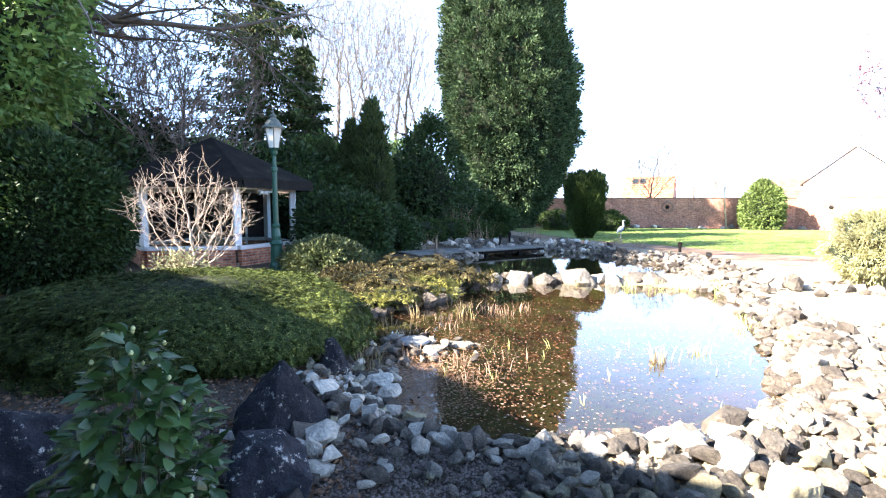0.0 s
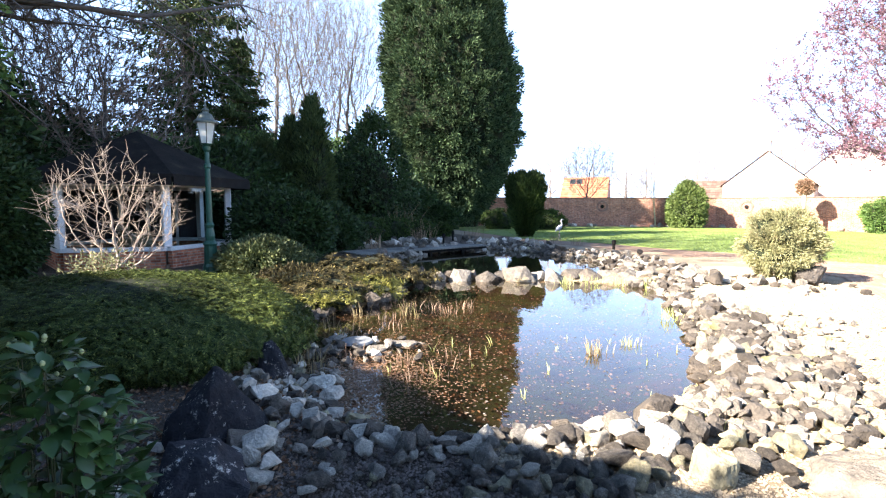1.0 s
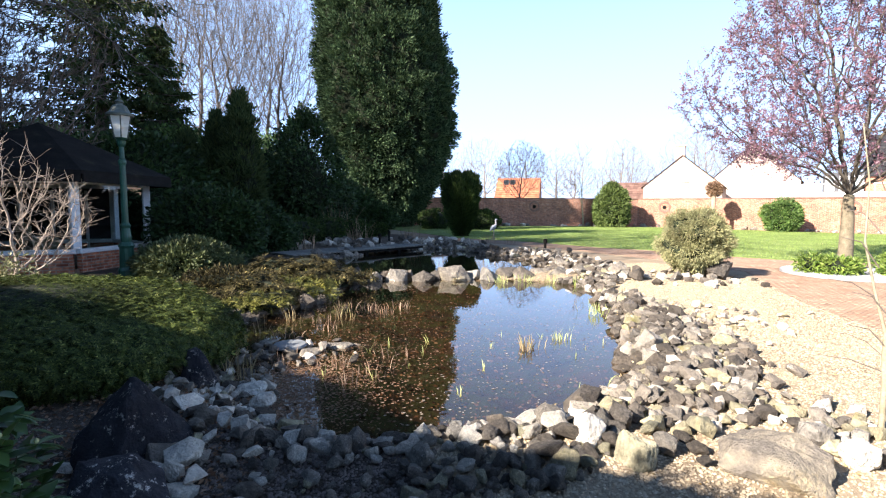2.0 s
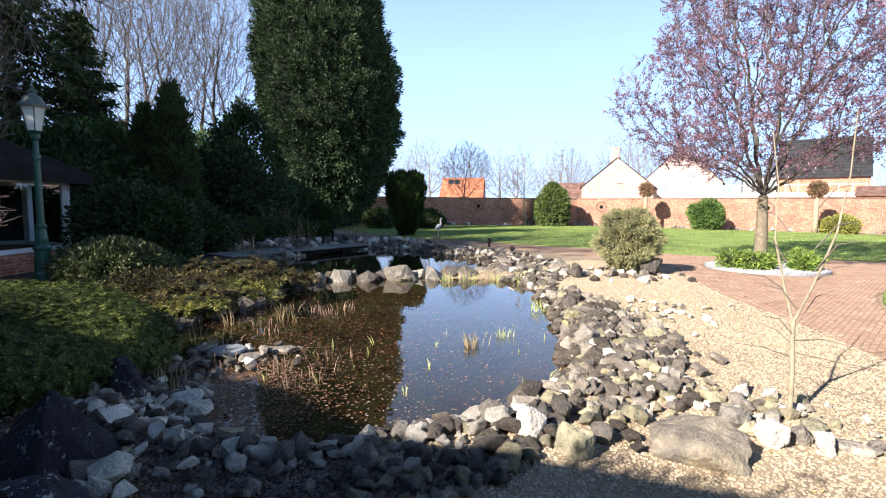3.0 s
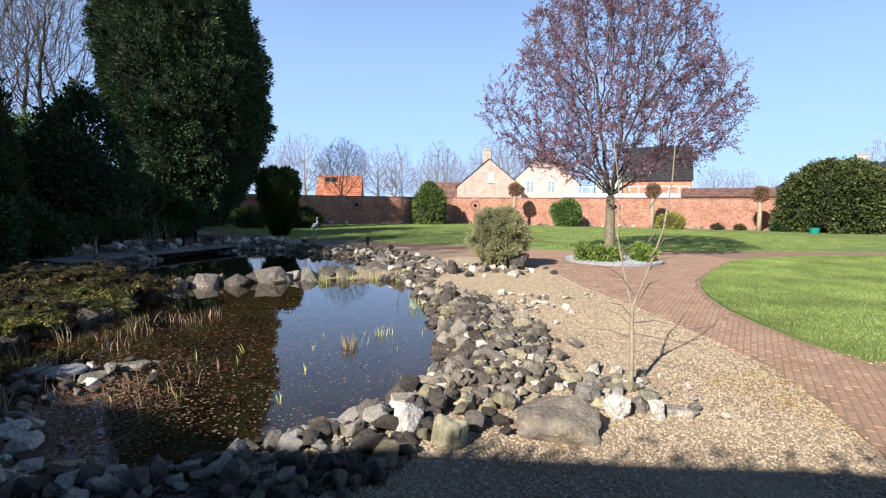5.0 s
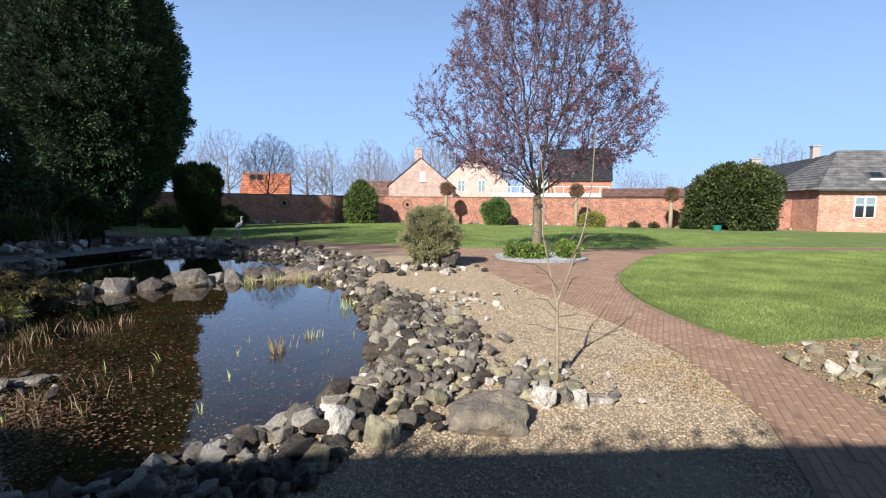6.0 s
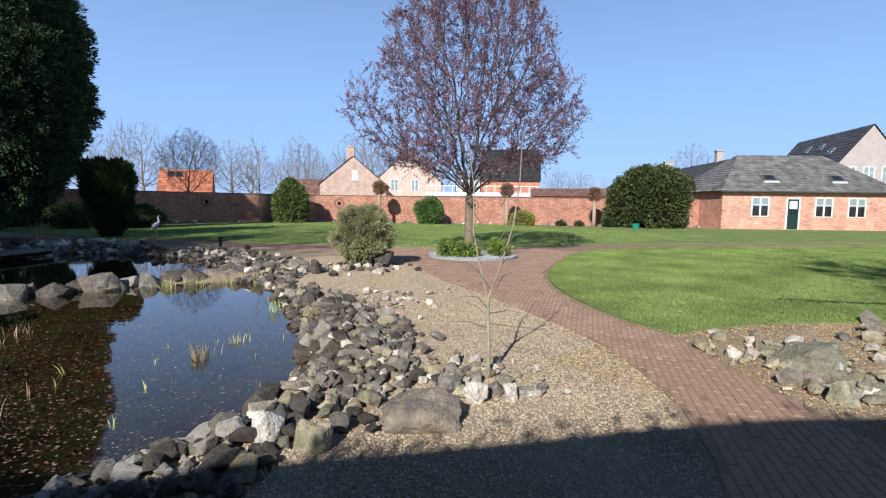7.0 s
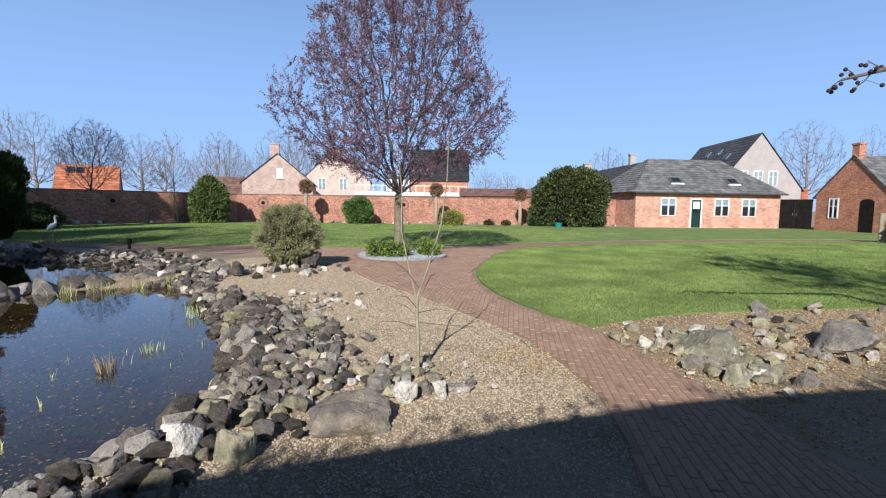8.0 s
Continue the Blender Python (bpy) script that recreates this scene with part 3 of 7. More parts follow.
# ---- plants: how foliage, limbs and stones are made ----
def sprigs(p, outward, size, rng, slim=0.45, loose=0.7):
    """Small four-cornered leaves at places p, tips turned outward with some spread. Returns verts, quads."""
    n = len(p)
    tip = outward + loose * rng.normal(size=(n, 3))
    tip /= np.linalg.norm(tip, axis=1)[:, None] + 1e-9
    side = np.cross(tip, rng.normal(size=(n, 3)))
    side /= np.linalg.norm(side, axis=1)[:, None] + 1e-9
    up = np.cross(side, tip)
    s = size * rng.uniform(0.6, 1.35, n)[:, None]
    v = np.empty((n, 4, 3))
    v[:, 0] = p
    v[:, 1] = p + tip * s * 0.5 + side * s * slim * 0.5 + up * s * 0.08
    v[:, 2] = p + tip * s
    v[:, 3] = p + tip * s * 0.5 - side * s * slim * 0.5 + up * s * 0.08
    return v.reshape(-1, 3), np.arange(4 * n).reshape(n, 4)


def ball_points(n, rng):
    d = rng.normal(size=(n, 3))
    return d / np.linalg.norm(d, axis=1)[:, None]


def crown_mesh(name, shape, clusters, each, reach, size, mats, seed, slim=0.45, loose=0.7, core=0.86, rise=0.0, skin=(-0.10, 0.03)):
    """A leafy mass. shape(d) gives the surface for unit directions d (n, 3); leaves stand in tufts on it, over a core
    coloured dark as inner shade.
    """
    rng = np.random.RandomState(seed)
    d = ball_points(clusters, rng)
    surf = shape(d)
    out = d.copy()
    c = surf * (1 + rng.uniform(*skin, clusters))[:, None] if core else surf * rng.uniform(0.35, 1.0, clusters)[:, None] ** 0.6
    k = rng.poisson(each, clusters)
    idx = np.repeat(np.arange(clusters), k)
    off = ball_points(len(idx), rng) * (reach * rng.uniform(0.1, 1, len(idx)) ** 0.5)[:, None]
    p = c[idx] + off
    way = out[idx] + 0.8 * off / reach
    way[:, 2] += rise
    v, f = sprigs(p, way, size, rng, slim, loose)
    groups, slots = [f], [np.zeros(len(f), dtype=int)]
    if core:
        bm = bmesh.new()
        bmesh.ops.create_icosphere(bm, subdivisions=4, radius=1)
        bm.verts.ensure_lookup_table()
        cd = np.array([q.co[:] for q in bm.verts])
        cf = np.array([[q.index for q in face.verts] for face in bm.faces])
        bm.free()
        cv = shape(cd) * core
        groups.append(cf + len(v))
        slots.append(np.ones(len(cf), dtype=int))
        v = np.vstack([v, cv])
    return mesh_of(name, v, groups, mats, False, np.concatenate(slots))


def lumpy(rx, ry, rz, lumps, seed, fine=0.0, flat_below=0.0):
    """An ellipsoid with swells; flat_below keeps it from bulging under its middle."""
    def shape(d):
        r = 1 + lumps * waves(d, 0.45, seed) + fine * waves(d, 0.16, seed + 1)
        p = d * r[:, None] * np.array([rx, ry, rz])
        if flat_below:
            p[:, 2] = np.where(p[:, 2] < 0, p[:, 2] * flat_below, p[:, 2])
        return p
    return shape


def column(profile, height, lumps, seed, fine=0.05, clump=0.0, lean=0.0):
    """A tall crown whose radius follows (height share, radius) pairs."""
    hs, rs = np.array([a for a, _ in profile]), np.array([b for _, b in profile])

    def shape(d):
        h = (d[:, 2] + 1) / 2
        a = np.arctan2(d[:, 1], d[:, 0])
        ring = np.column_stack([np.cos(a) * 1.5, np.sin(a) * 1.5, h * height * 0.35])
        r = np.interp(h, hs, rs) * (1 + lumps * waves(ring, 0.8, seed) + fine * waves(ring, 0.25, seed + 1) + clump * waves(ring, 0.055, seed + 2, 24))
        return np.column_stack([r * np.cos(a) + lean * (h - 0.5) * height, r * np.sin(a), (h - 0.5) * height])
    return shape


def shrub(name, label, category, place, shape, lift, clusters, each, reach, size, leaves, seed, slim=0.45, loose=0.7, core=0.86, stem=None, group="", rise=0.0, skin=(-0.10, 0.03)):
    """A shrub or hedge plant: crown, and a stem under it."""
    ob = thing(name, label, category, place, 0, group)
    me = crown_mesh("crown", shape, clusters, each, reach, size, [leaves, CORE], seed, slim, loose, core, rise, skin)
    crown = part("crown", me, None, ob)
    crown.location.z = lift
    r, h = stem or (0.05, lift)
    part("trunk", lathe([(r * 1.25, -0.03), (r, h * 0.3), (r * 0.85, h)], 9), BARK, ob, smooth=True)
    return ob


def tubes(segments, sides):
    """Tapered limbs from rows p0, p1, r0, r1."""
    s = np.array(segments)
    p0, p1, r0, r1 = s[:, 0:3], s[:, 3:6], s[:, 6], s[:, 7]
    w = p1 - p0
    w /= np.linalg.norm(w, axis=1)[:, None] + 1e-9
    helper = np.where(np.abs(w[:, 2:3]) > 0.9, np.array([[1.0, 0, 0]]), np.array([[0, 0, 1.0]]))
    a = np.cross(w, helper)
    a /= np.linalg.norm(a, axis=1)[:, None] + 1e-9
    b = np.cross(w, a)
    ang = 2 * np.pi * np.arange(sides) / sides
    ring = a[:, None] * np.cos(ang)[None, :, None] + b[:, None] * np.sin(ang)[None, :, None]
    v = np.concatenate([p0[:, None] + ring * r0[:, None, None], p1[:, None] + ring * r1[:, None, None]], axis=1)
    base = (np.arange(len(s)) * 2 * sides)[:, None]
    i = np.arange(sides)
    j = (i + 1) % sides
    f = np.stack([i, j, j + sides, i + sides], axis=1)[None] + base[:, :, None]
    return v.reshape(-1, 3), f.reshape(-1, 4)


def grow(rng, start, way, length, radius, level, levels, out, tips, opts):
    """One limb and all that springs from it, as segments by level."""
    n = max(3, int(4 + 2 * (level == 0)))
    p, w = np.array(start, dtype=float), np.array(way, dtype=float)
    w /= np.linalg.norm(w)
    step = length / n
    kids = opts["kids"][min(level, len(opts["kids"]) - 1)]
    for i in range(n):
        r0, r1 = radius * (1 - 0.75 * i / n), radius * (1 - 0.75 * (i + 1) / n)
        w = w + rng.normal(size=3) * opts["wander"] + np.array([0, 0, opts["lift"]])
        w /= np.linalg.norm(w)
        q = p + w * step
        out[min(level, 2)].append((*p, *q, r0, r1))
        p = q
        if level < levels and (i + 1) / n > opts["clear"][min(level, len(opts["clear"]) - 1)]:
            for _ in range(rng.poisson(kids / n) + (1 if level == 0 and i >= n // 2 else 0)):
                side = np.cross(w, rng.normal(size=3))
                side /= np.linalg.norm(side) + 1e-9
                a = math.radians(rng.uniform(*opts["angle"]))
                grow(rng, p, w * math.cos(a) + side * math.sin(a), length * rng.uniform(*opts["ratio"]) * (1.15 - 0.5 * (i + 1) / n), max(r1 * 0.65, opts["thin"]), level + 1, levels, out, tips, opts)
        elif level == levels:
            tips.append((*p, *w))
    tips.append((*p, *w))


BROAD = dict(kids=[9, 8, 6, 4], wander=0.16, lift=0.03, clear=[0.2, 0.1, 0.1], angle=(28, 60), ratio=(0.45, 0.75), thin=0.006)
UPRIGHT = dict(kids=[13, 8, 6, 3], wander=0.09, lift=0.06, clear=[0.2, 0.1, 0.1], angle=(18, 42), ratio=(0.4, 0.6), thin=0.007)


def bare_tree(name, label, place, height, radius, levels, opts, seed, bark=None, twigs=None, lean=(0, 0, 1), stems=1, group="", category="tree"):
    """A leafless tree: trunk, limbs and twigs."""
    rng = np.random.RandomState(seed)
    out, tips = [[], [], []], []
    for s in range(stems):
        w = np.array(lean) + (rng.normal(size=3) * np.array([0.35, 0.35, 0]) if stems > 1 else 0)
        grow(rng, (0, 0, -0.05), w, height * 0.62, radius, 0, levels, out, tips, opts)
    ob = thing(name, label, category, place, rng.uniform(0, 360), group)
    part("trunk", mesh_of("trunk", *tubes(out[0], 8), bark or BARK, True), None, ob)
    tagged(part("branch_frame", mesh_of("branch_frame", *tubes(out[1], 5), bark or BARK, True), None, ob), kind="stuff")
    tagged(part("twig_crown", mesh_of("twig_crown", *tubes(out[2], 3), twigs or BROWN_TWIG, True), None, ob), kind="stuff")
    return ob


def colony(rng, pull, stem, step, kill, reach, tip_r, base_r, power, up=0.05, fork_low=False, rounds=140):
    """A tree grown towards the points of pull from the stem's top: places, parents, radii and which limb each belongs to."""
    pos = [np.array(p, dtype=float) for p in stem]
    par = [-1] + list(range(len(stem) - 1))
    n0 = len(stem)
    near, who = np.linalg.norm(pull - pos[-1], axis=1), np.full(len(pull), n0 - 1)
    alive = np.ones(len(pull), dtype=bool)
    kids = {}
    for _ in range(rounds):
        use = alive & (near < (reach if len(pos) > n0 + 40 else 9.0))
        if not use.any():
            break
        at = np.array(pos)
        gap = pull[use] - at[who[use]]
        gap /= np.linalg.norm(gap, axis=1)[:, None] + 1e-9
        way = np.zeros((len(pos), 3))
        np.add.at(way, who[use], gap)
        grown = np.unique(who[use])
        fresh = []
        for g in grown:
            w = way[g] / (np.linalg.norm(way[g]) + 1e-9)
            if g == n0 - 1 and fork_low:  # the fork: a ring of limbs spreading at several slopes
                for i in range(14):
                    a, tilt = 2.4 * i, math.radians(6 + 64 * ((i + 0.5) / 14) ** 0.9)
                    fresh.append((g, np.array([math.cos(a) * math.sin(tilt), math.sin(a) * math.sin(tilt), math.cos(tilt)])))
                fork_low = False
                continue
            if kids.get(g, 0) > 3:
                continue
            w = w + rng.normal(0, 0.16, 3) + np.array([0, 0, up])
            fresh.append((g, w / np.linalg.norm(w)))
        if not fresh:
            break
        new_at = []
        for g, w in fresh:
            kids[g] = kids.get(g, 0) + 1
            par.append(g)
            pos.append(pos[g] + w * step)
            new_at.append(pos[-1])
        new_at = np.array(new_at)
        far = np.linalg.norm(pull[:, None] - new_at[None], axis=2)
        best = far.argmin(axis=1)
        far = far[np.arange(len(pull)), best]
        closer = far < near
        near[closer], who[closer] = far[closer], best[closer] + len(pos) - len(new_at)
        alive &= near > kill
    pos, par = np.array(pos), np.array(par)
    load = np.zeros(len(pos))
    for i in range(len(pos) - 1, 0, -1):
        if load[i] == 0:
            load[i] = tip_r ** power
        load[par[i]] += load[i]
    load[0] = max(load[0], load[1])
    rad = load ** (1 / power)
    rad = tip_r + (rad - tip_r) * (base_r - tip_r) / (rad[1] - tip_r)
    rad[:n0] *= np.linspace(1.35, 1.0, n0) ** 1.5
    first = np.zeros(len(pos), dtype=int)
    count = 0
    for i in range(n0, len(pos)):
        if par[i] < n0:
            count += 1
            first[i] = count
        else:
            first[i] = first[par[i]]
    return pos, par, rad, first


def links(pos, par, rad, pick):
    i = np.flatnonzero(pick & (par >= 0))
    return np.column_stack([pos[par[i]], pos[i], np.minimum(rad[par[i]], rad[i] * 1.35), rad[i]])


def shoots_from(rng, pos, par, rad, thin, many, length, r):
    """Straight young shoots on all thin wood; also places and ways along them, for buds."""
    i = np.flatnonzero((rad < thin) & (par > 0))
    i = np.repeat(i, rng.poisson(many, len(i)))
    w = pos[i] - pos[par[i]]
    w /= np.linalg.norm(w, axis=1)[:, None] + 1e-9
    w = w + rng.normal(0, 0.55, (len(i), 3)) + np.array([0, 0, 0.25])
    w /= np.linalg.norm(w, axis=1)[:, None]
    l = length * rng.uniform(0.3, 1.1, len(i))[:, None]
    segs = np.column_stack([pos[i], pos[i] + w * l, np.full(len(i), r), np.full(len(i), r * 0.55)])
    t = np.linspace(0.25, 1.0, 5)[None, :, None]
    return segs, np.concatenate([pos[i][:, None] + (w * l)[:, None] * t, np.repeat(w[:, None], 5, axis=1)], axis=2).reshape(-1, 6)


def winter_tree(name, label, place, stem, crown, pulls, step, tip_r, base_r, seed, bark=None, twigs=None, group="", category="tree", shoot=(1.0, 0.5), power=2.2, up=0.08, turn=0.0, lowest=0.3):
    """A leafless tree whose crown fills (height, radius) pairs, from a straight or leaning stem."""
    rng = np.random.RandomState(seed)
    hs, rs = [h for h, _ in crown], [r for _, r in crown]
    q = rng.uniform((-max(rs), -max(rs), hs[0]), (max(rs), max(rs), hs[-1]), (pulls * 6, 3))
    off = np.linalg.norm(q[:, :2], axis=1) / np.interp(q[:, 2], hs, rs) / (1 + 0.14 * waves(q, max(rs) * 0.35, seed))
    q = q[off < 1][:pulls]
    pos, par, rad, first = colony(rng, q, stem, step, step * 1.7, step * 9, tip_r, base_r, power, up)
    ob = thing(name, label, category, place, turn, group)
    fat = rad > base_r * lowest
    ok = np.arange(len(pos)) > 0
    part("trunk", mesh_of("trunk", *tubes(links(pos, par, rad, fat & ok), 8), bark or BARK, True), None, ob)
    thin_links = [links(pos, par, rad, ~fat & ok)]
    if shoot[0]:
        thin_links.append(shoots_from(rng, pos, par, rad, tip_r * 2.2, shoot[0], shoot[1], tip_r * 0.8)[0])
    tagged(part("twig_crown", mesh_of("twig_crown", *tubes(np.vstack(thin_links), 3), twigs or BROWN_TWIG, True), None, ob), kind="stuff")
    return ob


ico_cache = {}


def ico(level):
    if level not in ico_cache:
        bm = bmesh.new()
        bmesh.ops.create_icosphere(bm, subdivisions=level, radius=1)
        ico_cache[level] = (np.array([v.co[:] for v in bm.verts]), np.array([[v.index for v in f.verts] for f in bm.faces]))
        bm.free()
    return ico_cache[level]


def broken_stone(seed, detail, corners=13, flat=0.66, narrow=0.78):
    """A broken stone: the hull of a few corners, edges chipped, faces a little uneven."""
    rng = np.random.RandomState(seed)
    k = np.arange(corners) + 0.5
    tall, round_ = 1 - 2 * k / corners, 2.39996 * k + rng.uniform(0, 6.28)
    d = np.column_stack([np.sqrt(1 - tall * tall) * np.cos(round_), np.sqrt(1 - tall * tall) * np.sin(round_), tall]) + rng.normal(0, 0.28, (corners, 3))
    d /= np.linalg.norm(d, axis=1)[:, None]
    d = np.sign(d) * np.abs(d) ** 0.75 * rng.uniform(0.8, 1.12, corners)[:, None]
    d = d * np.array([1, narrow * rng.uniform(0.8, 1.15), flat * rng.uniform(0.75, 1.2)])
    bm = bmesh.new()
    made = bmesh.ops.convex_hull(bm, input=[bm.verts.new(p) for p in d])
    loose = [e for e in set(made["geom_interior"] + made["geom_unused"]) if isinstance(e, bmesh.types.BMVert)]
    bmesh.ops.delete(bm, geom=loose, context="VERTS")
    bmesh.ops.dissolve_limit(bm, angle_limit=0.30, verts=bm.verts, edges=bm.edges)
    if detail < 2:
        if detail:
            bmesh.ops.bevel(bm, geom=list(bm.edges), offset=0.035, segments=1, affect="EDGES", clamp_overlap=True)
        bmesh.ops.triangulate(bm, faces=bm.faces)
        bmesh.ops.recalc_face_normals(bm, faces=bm.faces)
        bm.verts.index_update()
        v = np.array([q.co[:] for q in bm.verts])
        f = np.array([[q.index for q in face.verts] for face in bm.faces])
        bm.free()
        return v / np.abs(v[:, :2]).max(), f
    bmesh.ops.recalc_face_normals(bm, faces=bm.faces)
    bm.normal_update()
    normal = np.array([face.normal[:] for face in bm.faces])
    depth = np.array([face.normal.dot(face.calc_center_median()) for face in bm.faces])
    bm.free()
    way, f = ico(4 if detail > 2 else 3)
    facing_out = way @ normal.T
    r = np.where(facing_out > 1e-3, np.maximum(depth, 0.05)[None] / np.maximum(facing_out, 1e-3), 9.0).min(axis=1)
    v = way * r[:, None]
    chip = waves(v, 0.14, seed + 5)
    v = v * (1 + 0.045 * waves(v, 0.3, seed + 3) - 0.035 * np.abs(chip) + 0.014 * waves(v, 0.06, seed + 6, 14))[:, None]
    return v / np.abs(v[:, :2]).max(), f


def boulder(name, label, place, size, tall, turn, material, seed, level=5, sink=0.25, corners=0, taper=0.0):
    v, f = broken_stone(seed, 3 if level > 4 else 2, corners or (15 if level > 4 else 11), 0.8, 1.0)
    v = v / np.abs(v).max(axis=0) * np.array([size[0], size[1], tall / (2 - 2 * sink)])
    v[:, :2] *= (1 - taper * np.clip(v[:, 2] / v[:, 2].max(), -0.3, 1))[:, None]
    v[:, 2] += tall - v[:, 2].max()
    ob = new(name, mesh_of(name, v, f, material, False))
    ob.matrix_basis = pose(place[0], place[1], place[2], 0, 0, turn)
    return tagged(ob, label, "rock")


# ---- garden wall ----
def wall_run(name, a, b, height, label):
    a, b = Vector(a), Vector(b)
    d = b - a
    ob = part(name, box(0, d.length, -0.12, 0.12, -0.3, height), WALL_BRICK, None)
    ob.matrix_basis = pose(a.x, a.y, 0, 0, 0, math.degrees(math.atan2(d.y, d.x)))
    tagged(ob, label, "garden wall", kind="structure")
    cap = bmesh.new()
    n = int(d.length / 0.5)
    for i in range(n):
        add_box(cap, i * d.length / n, (i + 1) * d.length / n - 0.008, -0.16, 0.16, height + 0.001, height + 0.055 + 0.006 * (i % 3), 0.01)
    part("coping", cap, COPING, ob, "row of flat brick coping")
    return ob


WALL_A, WALL_B, WALL_C = (-9.0, 35.9), (17.6, 34.5), (38.2, 14.4)
wall_north = wall_run("wall_north", WALL_A, WALL_B, 1.98, "tall old red brick garden wall with flat coping")
wall_east = wall_run("wall_east", WALL_B, WALL_C, 1.98, "tall old red brick garden wall with flat coping")


def medallion(wall, along):
    """A round brick ring with a dark iron anchor set in the wall, on its garden side."""
    bm = bmesh.new()
    for i in range(18):
        a = 2 * math.pi * i / 18
        m = Matrix.Translation((along + 0.34 * math.cos(a), -0.135, 1.42 + 0.34 * math.sin(a))) @ Matrix.Rotation(-a, 4, "Y")
        made = bmesh.ops.create_cube(bm, size=1.0)
        bmesh.ops.transform(bm, matrix=m @ Matrix.Diagonal((0.11, 0.05, 0.105, 1)), verts=made["verts"])
    part("brick_ring", bm, COPING, wall, "round ring of darker bricks")
    hub = lathe([(0.0, 0), (0.13, 0.0), (0.13, 0.03), (0.05, 0.06), (0.0, 0.065)], 14)
    bmesh.ops.transform(hub, matrix=Matrix.Translation((along, -0.125, 1.40)) @ Matrix.Rotation(radians(90), 4, "X"), verts=hub.verts)
    part("iron_boss", hub, DARK_WOOD, wall, "black iron boss")


for along in (18.9,):
    medallion(wall_north, along)
for bearing in (29.4, 45.0):
    way, run = plan(bearing, 1.0) - plan(0, 0), Vector((WALL_C[0] - WALL_B[0], WALL_C[1] - WALL_B[1], 0)).normalized()
    gap = Vector((WALL_B[0] - 0.15, WALL_B[1] + 0.2, 0))
    medallion(wall_east, (gap.x * way.y - gap.y * way.x) / (run.y * way.x - run.x * way.y))


# ---- brick outbuilding, gate and hut beyond the lawns ----
def tiled_roof(name, quad, rows, material, parent, label=""):
    """A roof slope of overlapping tile courses: quad is eave left, eave right, ridge right, ridge left."""
    a, b, c, d = [Vector(p) for p in quad]
    nrm = (b - a).cross(d - a).normalized()
    verts, faces = [], []
    for i in range(rows):
        s0, s1 = i / rows, min((i + 1.08) / rows, 1.0)
        l0, r0, l1, r1 = a.lerp(d, s0), b.lerp(c, s0), a.lerp(d, s1), b.lerp(c, s1)
        n = max(1, int((r0 - l0).length / 0.42))
        for j in range(n):
            u0, u1 = j / n, (j + 1) / n
            wob = 0.008 * ((j * 7 + i * 3) % 5) / 5
            k = len(verts)
            verts += [l0.lerp(r0, u0) + nrm * (0.05 + wob), l0.lerp(r0, u1) + nrm * (0.035 + wob), l1.lerp(r1, u1) + nrm * 0.008, l1.lerp(r1, u0) + nrm * 0.012,
                      l0.lerp(r0, u0) - nrm * 0.02, l0.lerp(r0, u1) - nrm * 0.02]
            faces += [(k, k + 1, k + 2, k + 3), (k + 4, k + 5, k + 1, k)]
    under = len(verts)
    verts += [p - nrm * 0.03 for p in (a, b, c, d)]
    faces.append((under, under + 3, under + 2, under + 1))
    return part(name, mesh_of(name, np.array([v[:] for v in verts]), np.array(faces), material), None, parent, label)


def sash(parent, x, z, w, h, depth=-0.02, name="window", curtain=False, drawn=0.52):
    """A white casement in a wall whose outside looks along -y."""
    win = part(name, box(x - w / 2, x + w / 2, depth, 0.03, z - 0.05, z, bevel=0.01), WHITE, parent, "white painted window")
    part("frame", add_box(add_box(add_box(box(x - w / 2, x - w / 2 + 0.08, depth - 0.03, 0.021, z + 0.002, z + h), x + w / 2 - 0.08, x + w / 2, depth - 0.03, 0.021, z + 0.002, z + h),
                                  x - w / 2 + 0.08, x + w / 2 - 0.08, depth - 0.03, 0.021, z + h - 0.08, z + h), x - 0.05, x + 0.05, depth - 0.035, 0.02, z + 0.002, z + h - 0.08), WHITE, win)
    pw = (w - 0.26) / 2
    for side in (-1, 1):
        cx = x + side * (0.05 + pw / 2)
        part("pane", box(cx - pw / 2, cx + pw / 2, -0.030, -0.024, z + 0.01, z + h - 0.08), GLASS, win)
        part("bar", box(cx - pw / 2, cx + pw / 2, -0.042, -0.031, z + h * 0.58, z + h * 0.58 + 0.035), WHITE, win)
        if curtain:
            part("curtain", box(cx - pw / 2, cx + pw / 2, -0.020, -0.014, z + 0.012 + h * drawn, z + h - 0.08), WHITE, win, "white net curtain")
        # thin plate before the masonry, coloured dark in place of an unlit room
        part("room_shade_plate", box(cx - pw / 2, cx + pw / 2, -0.010, 0.02, z + 0.01, z + h - 0.08), INTERIOR, win)
    return win


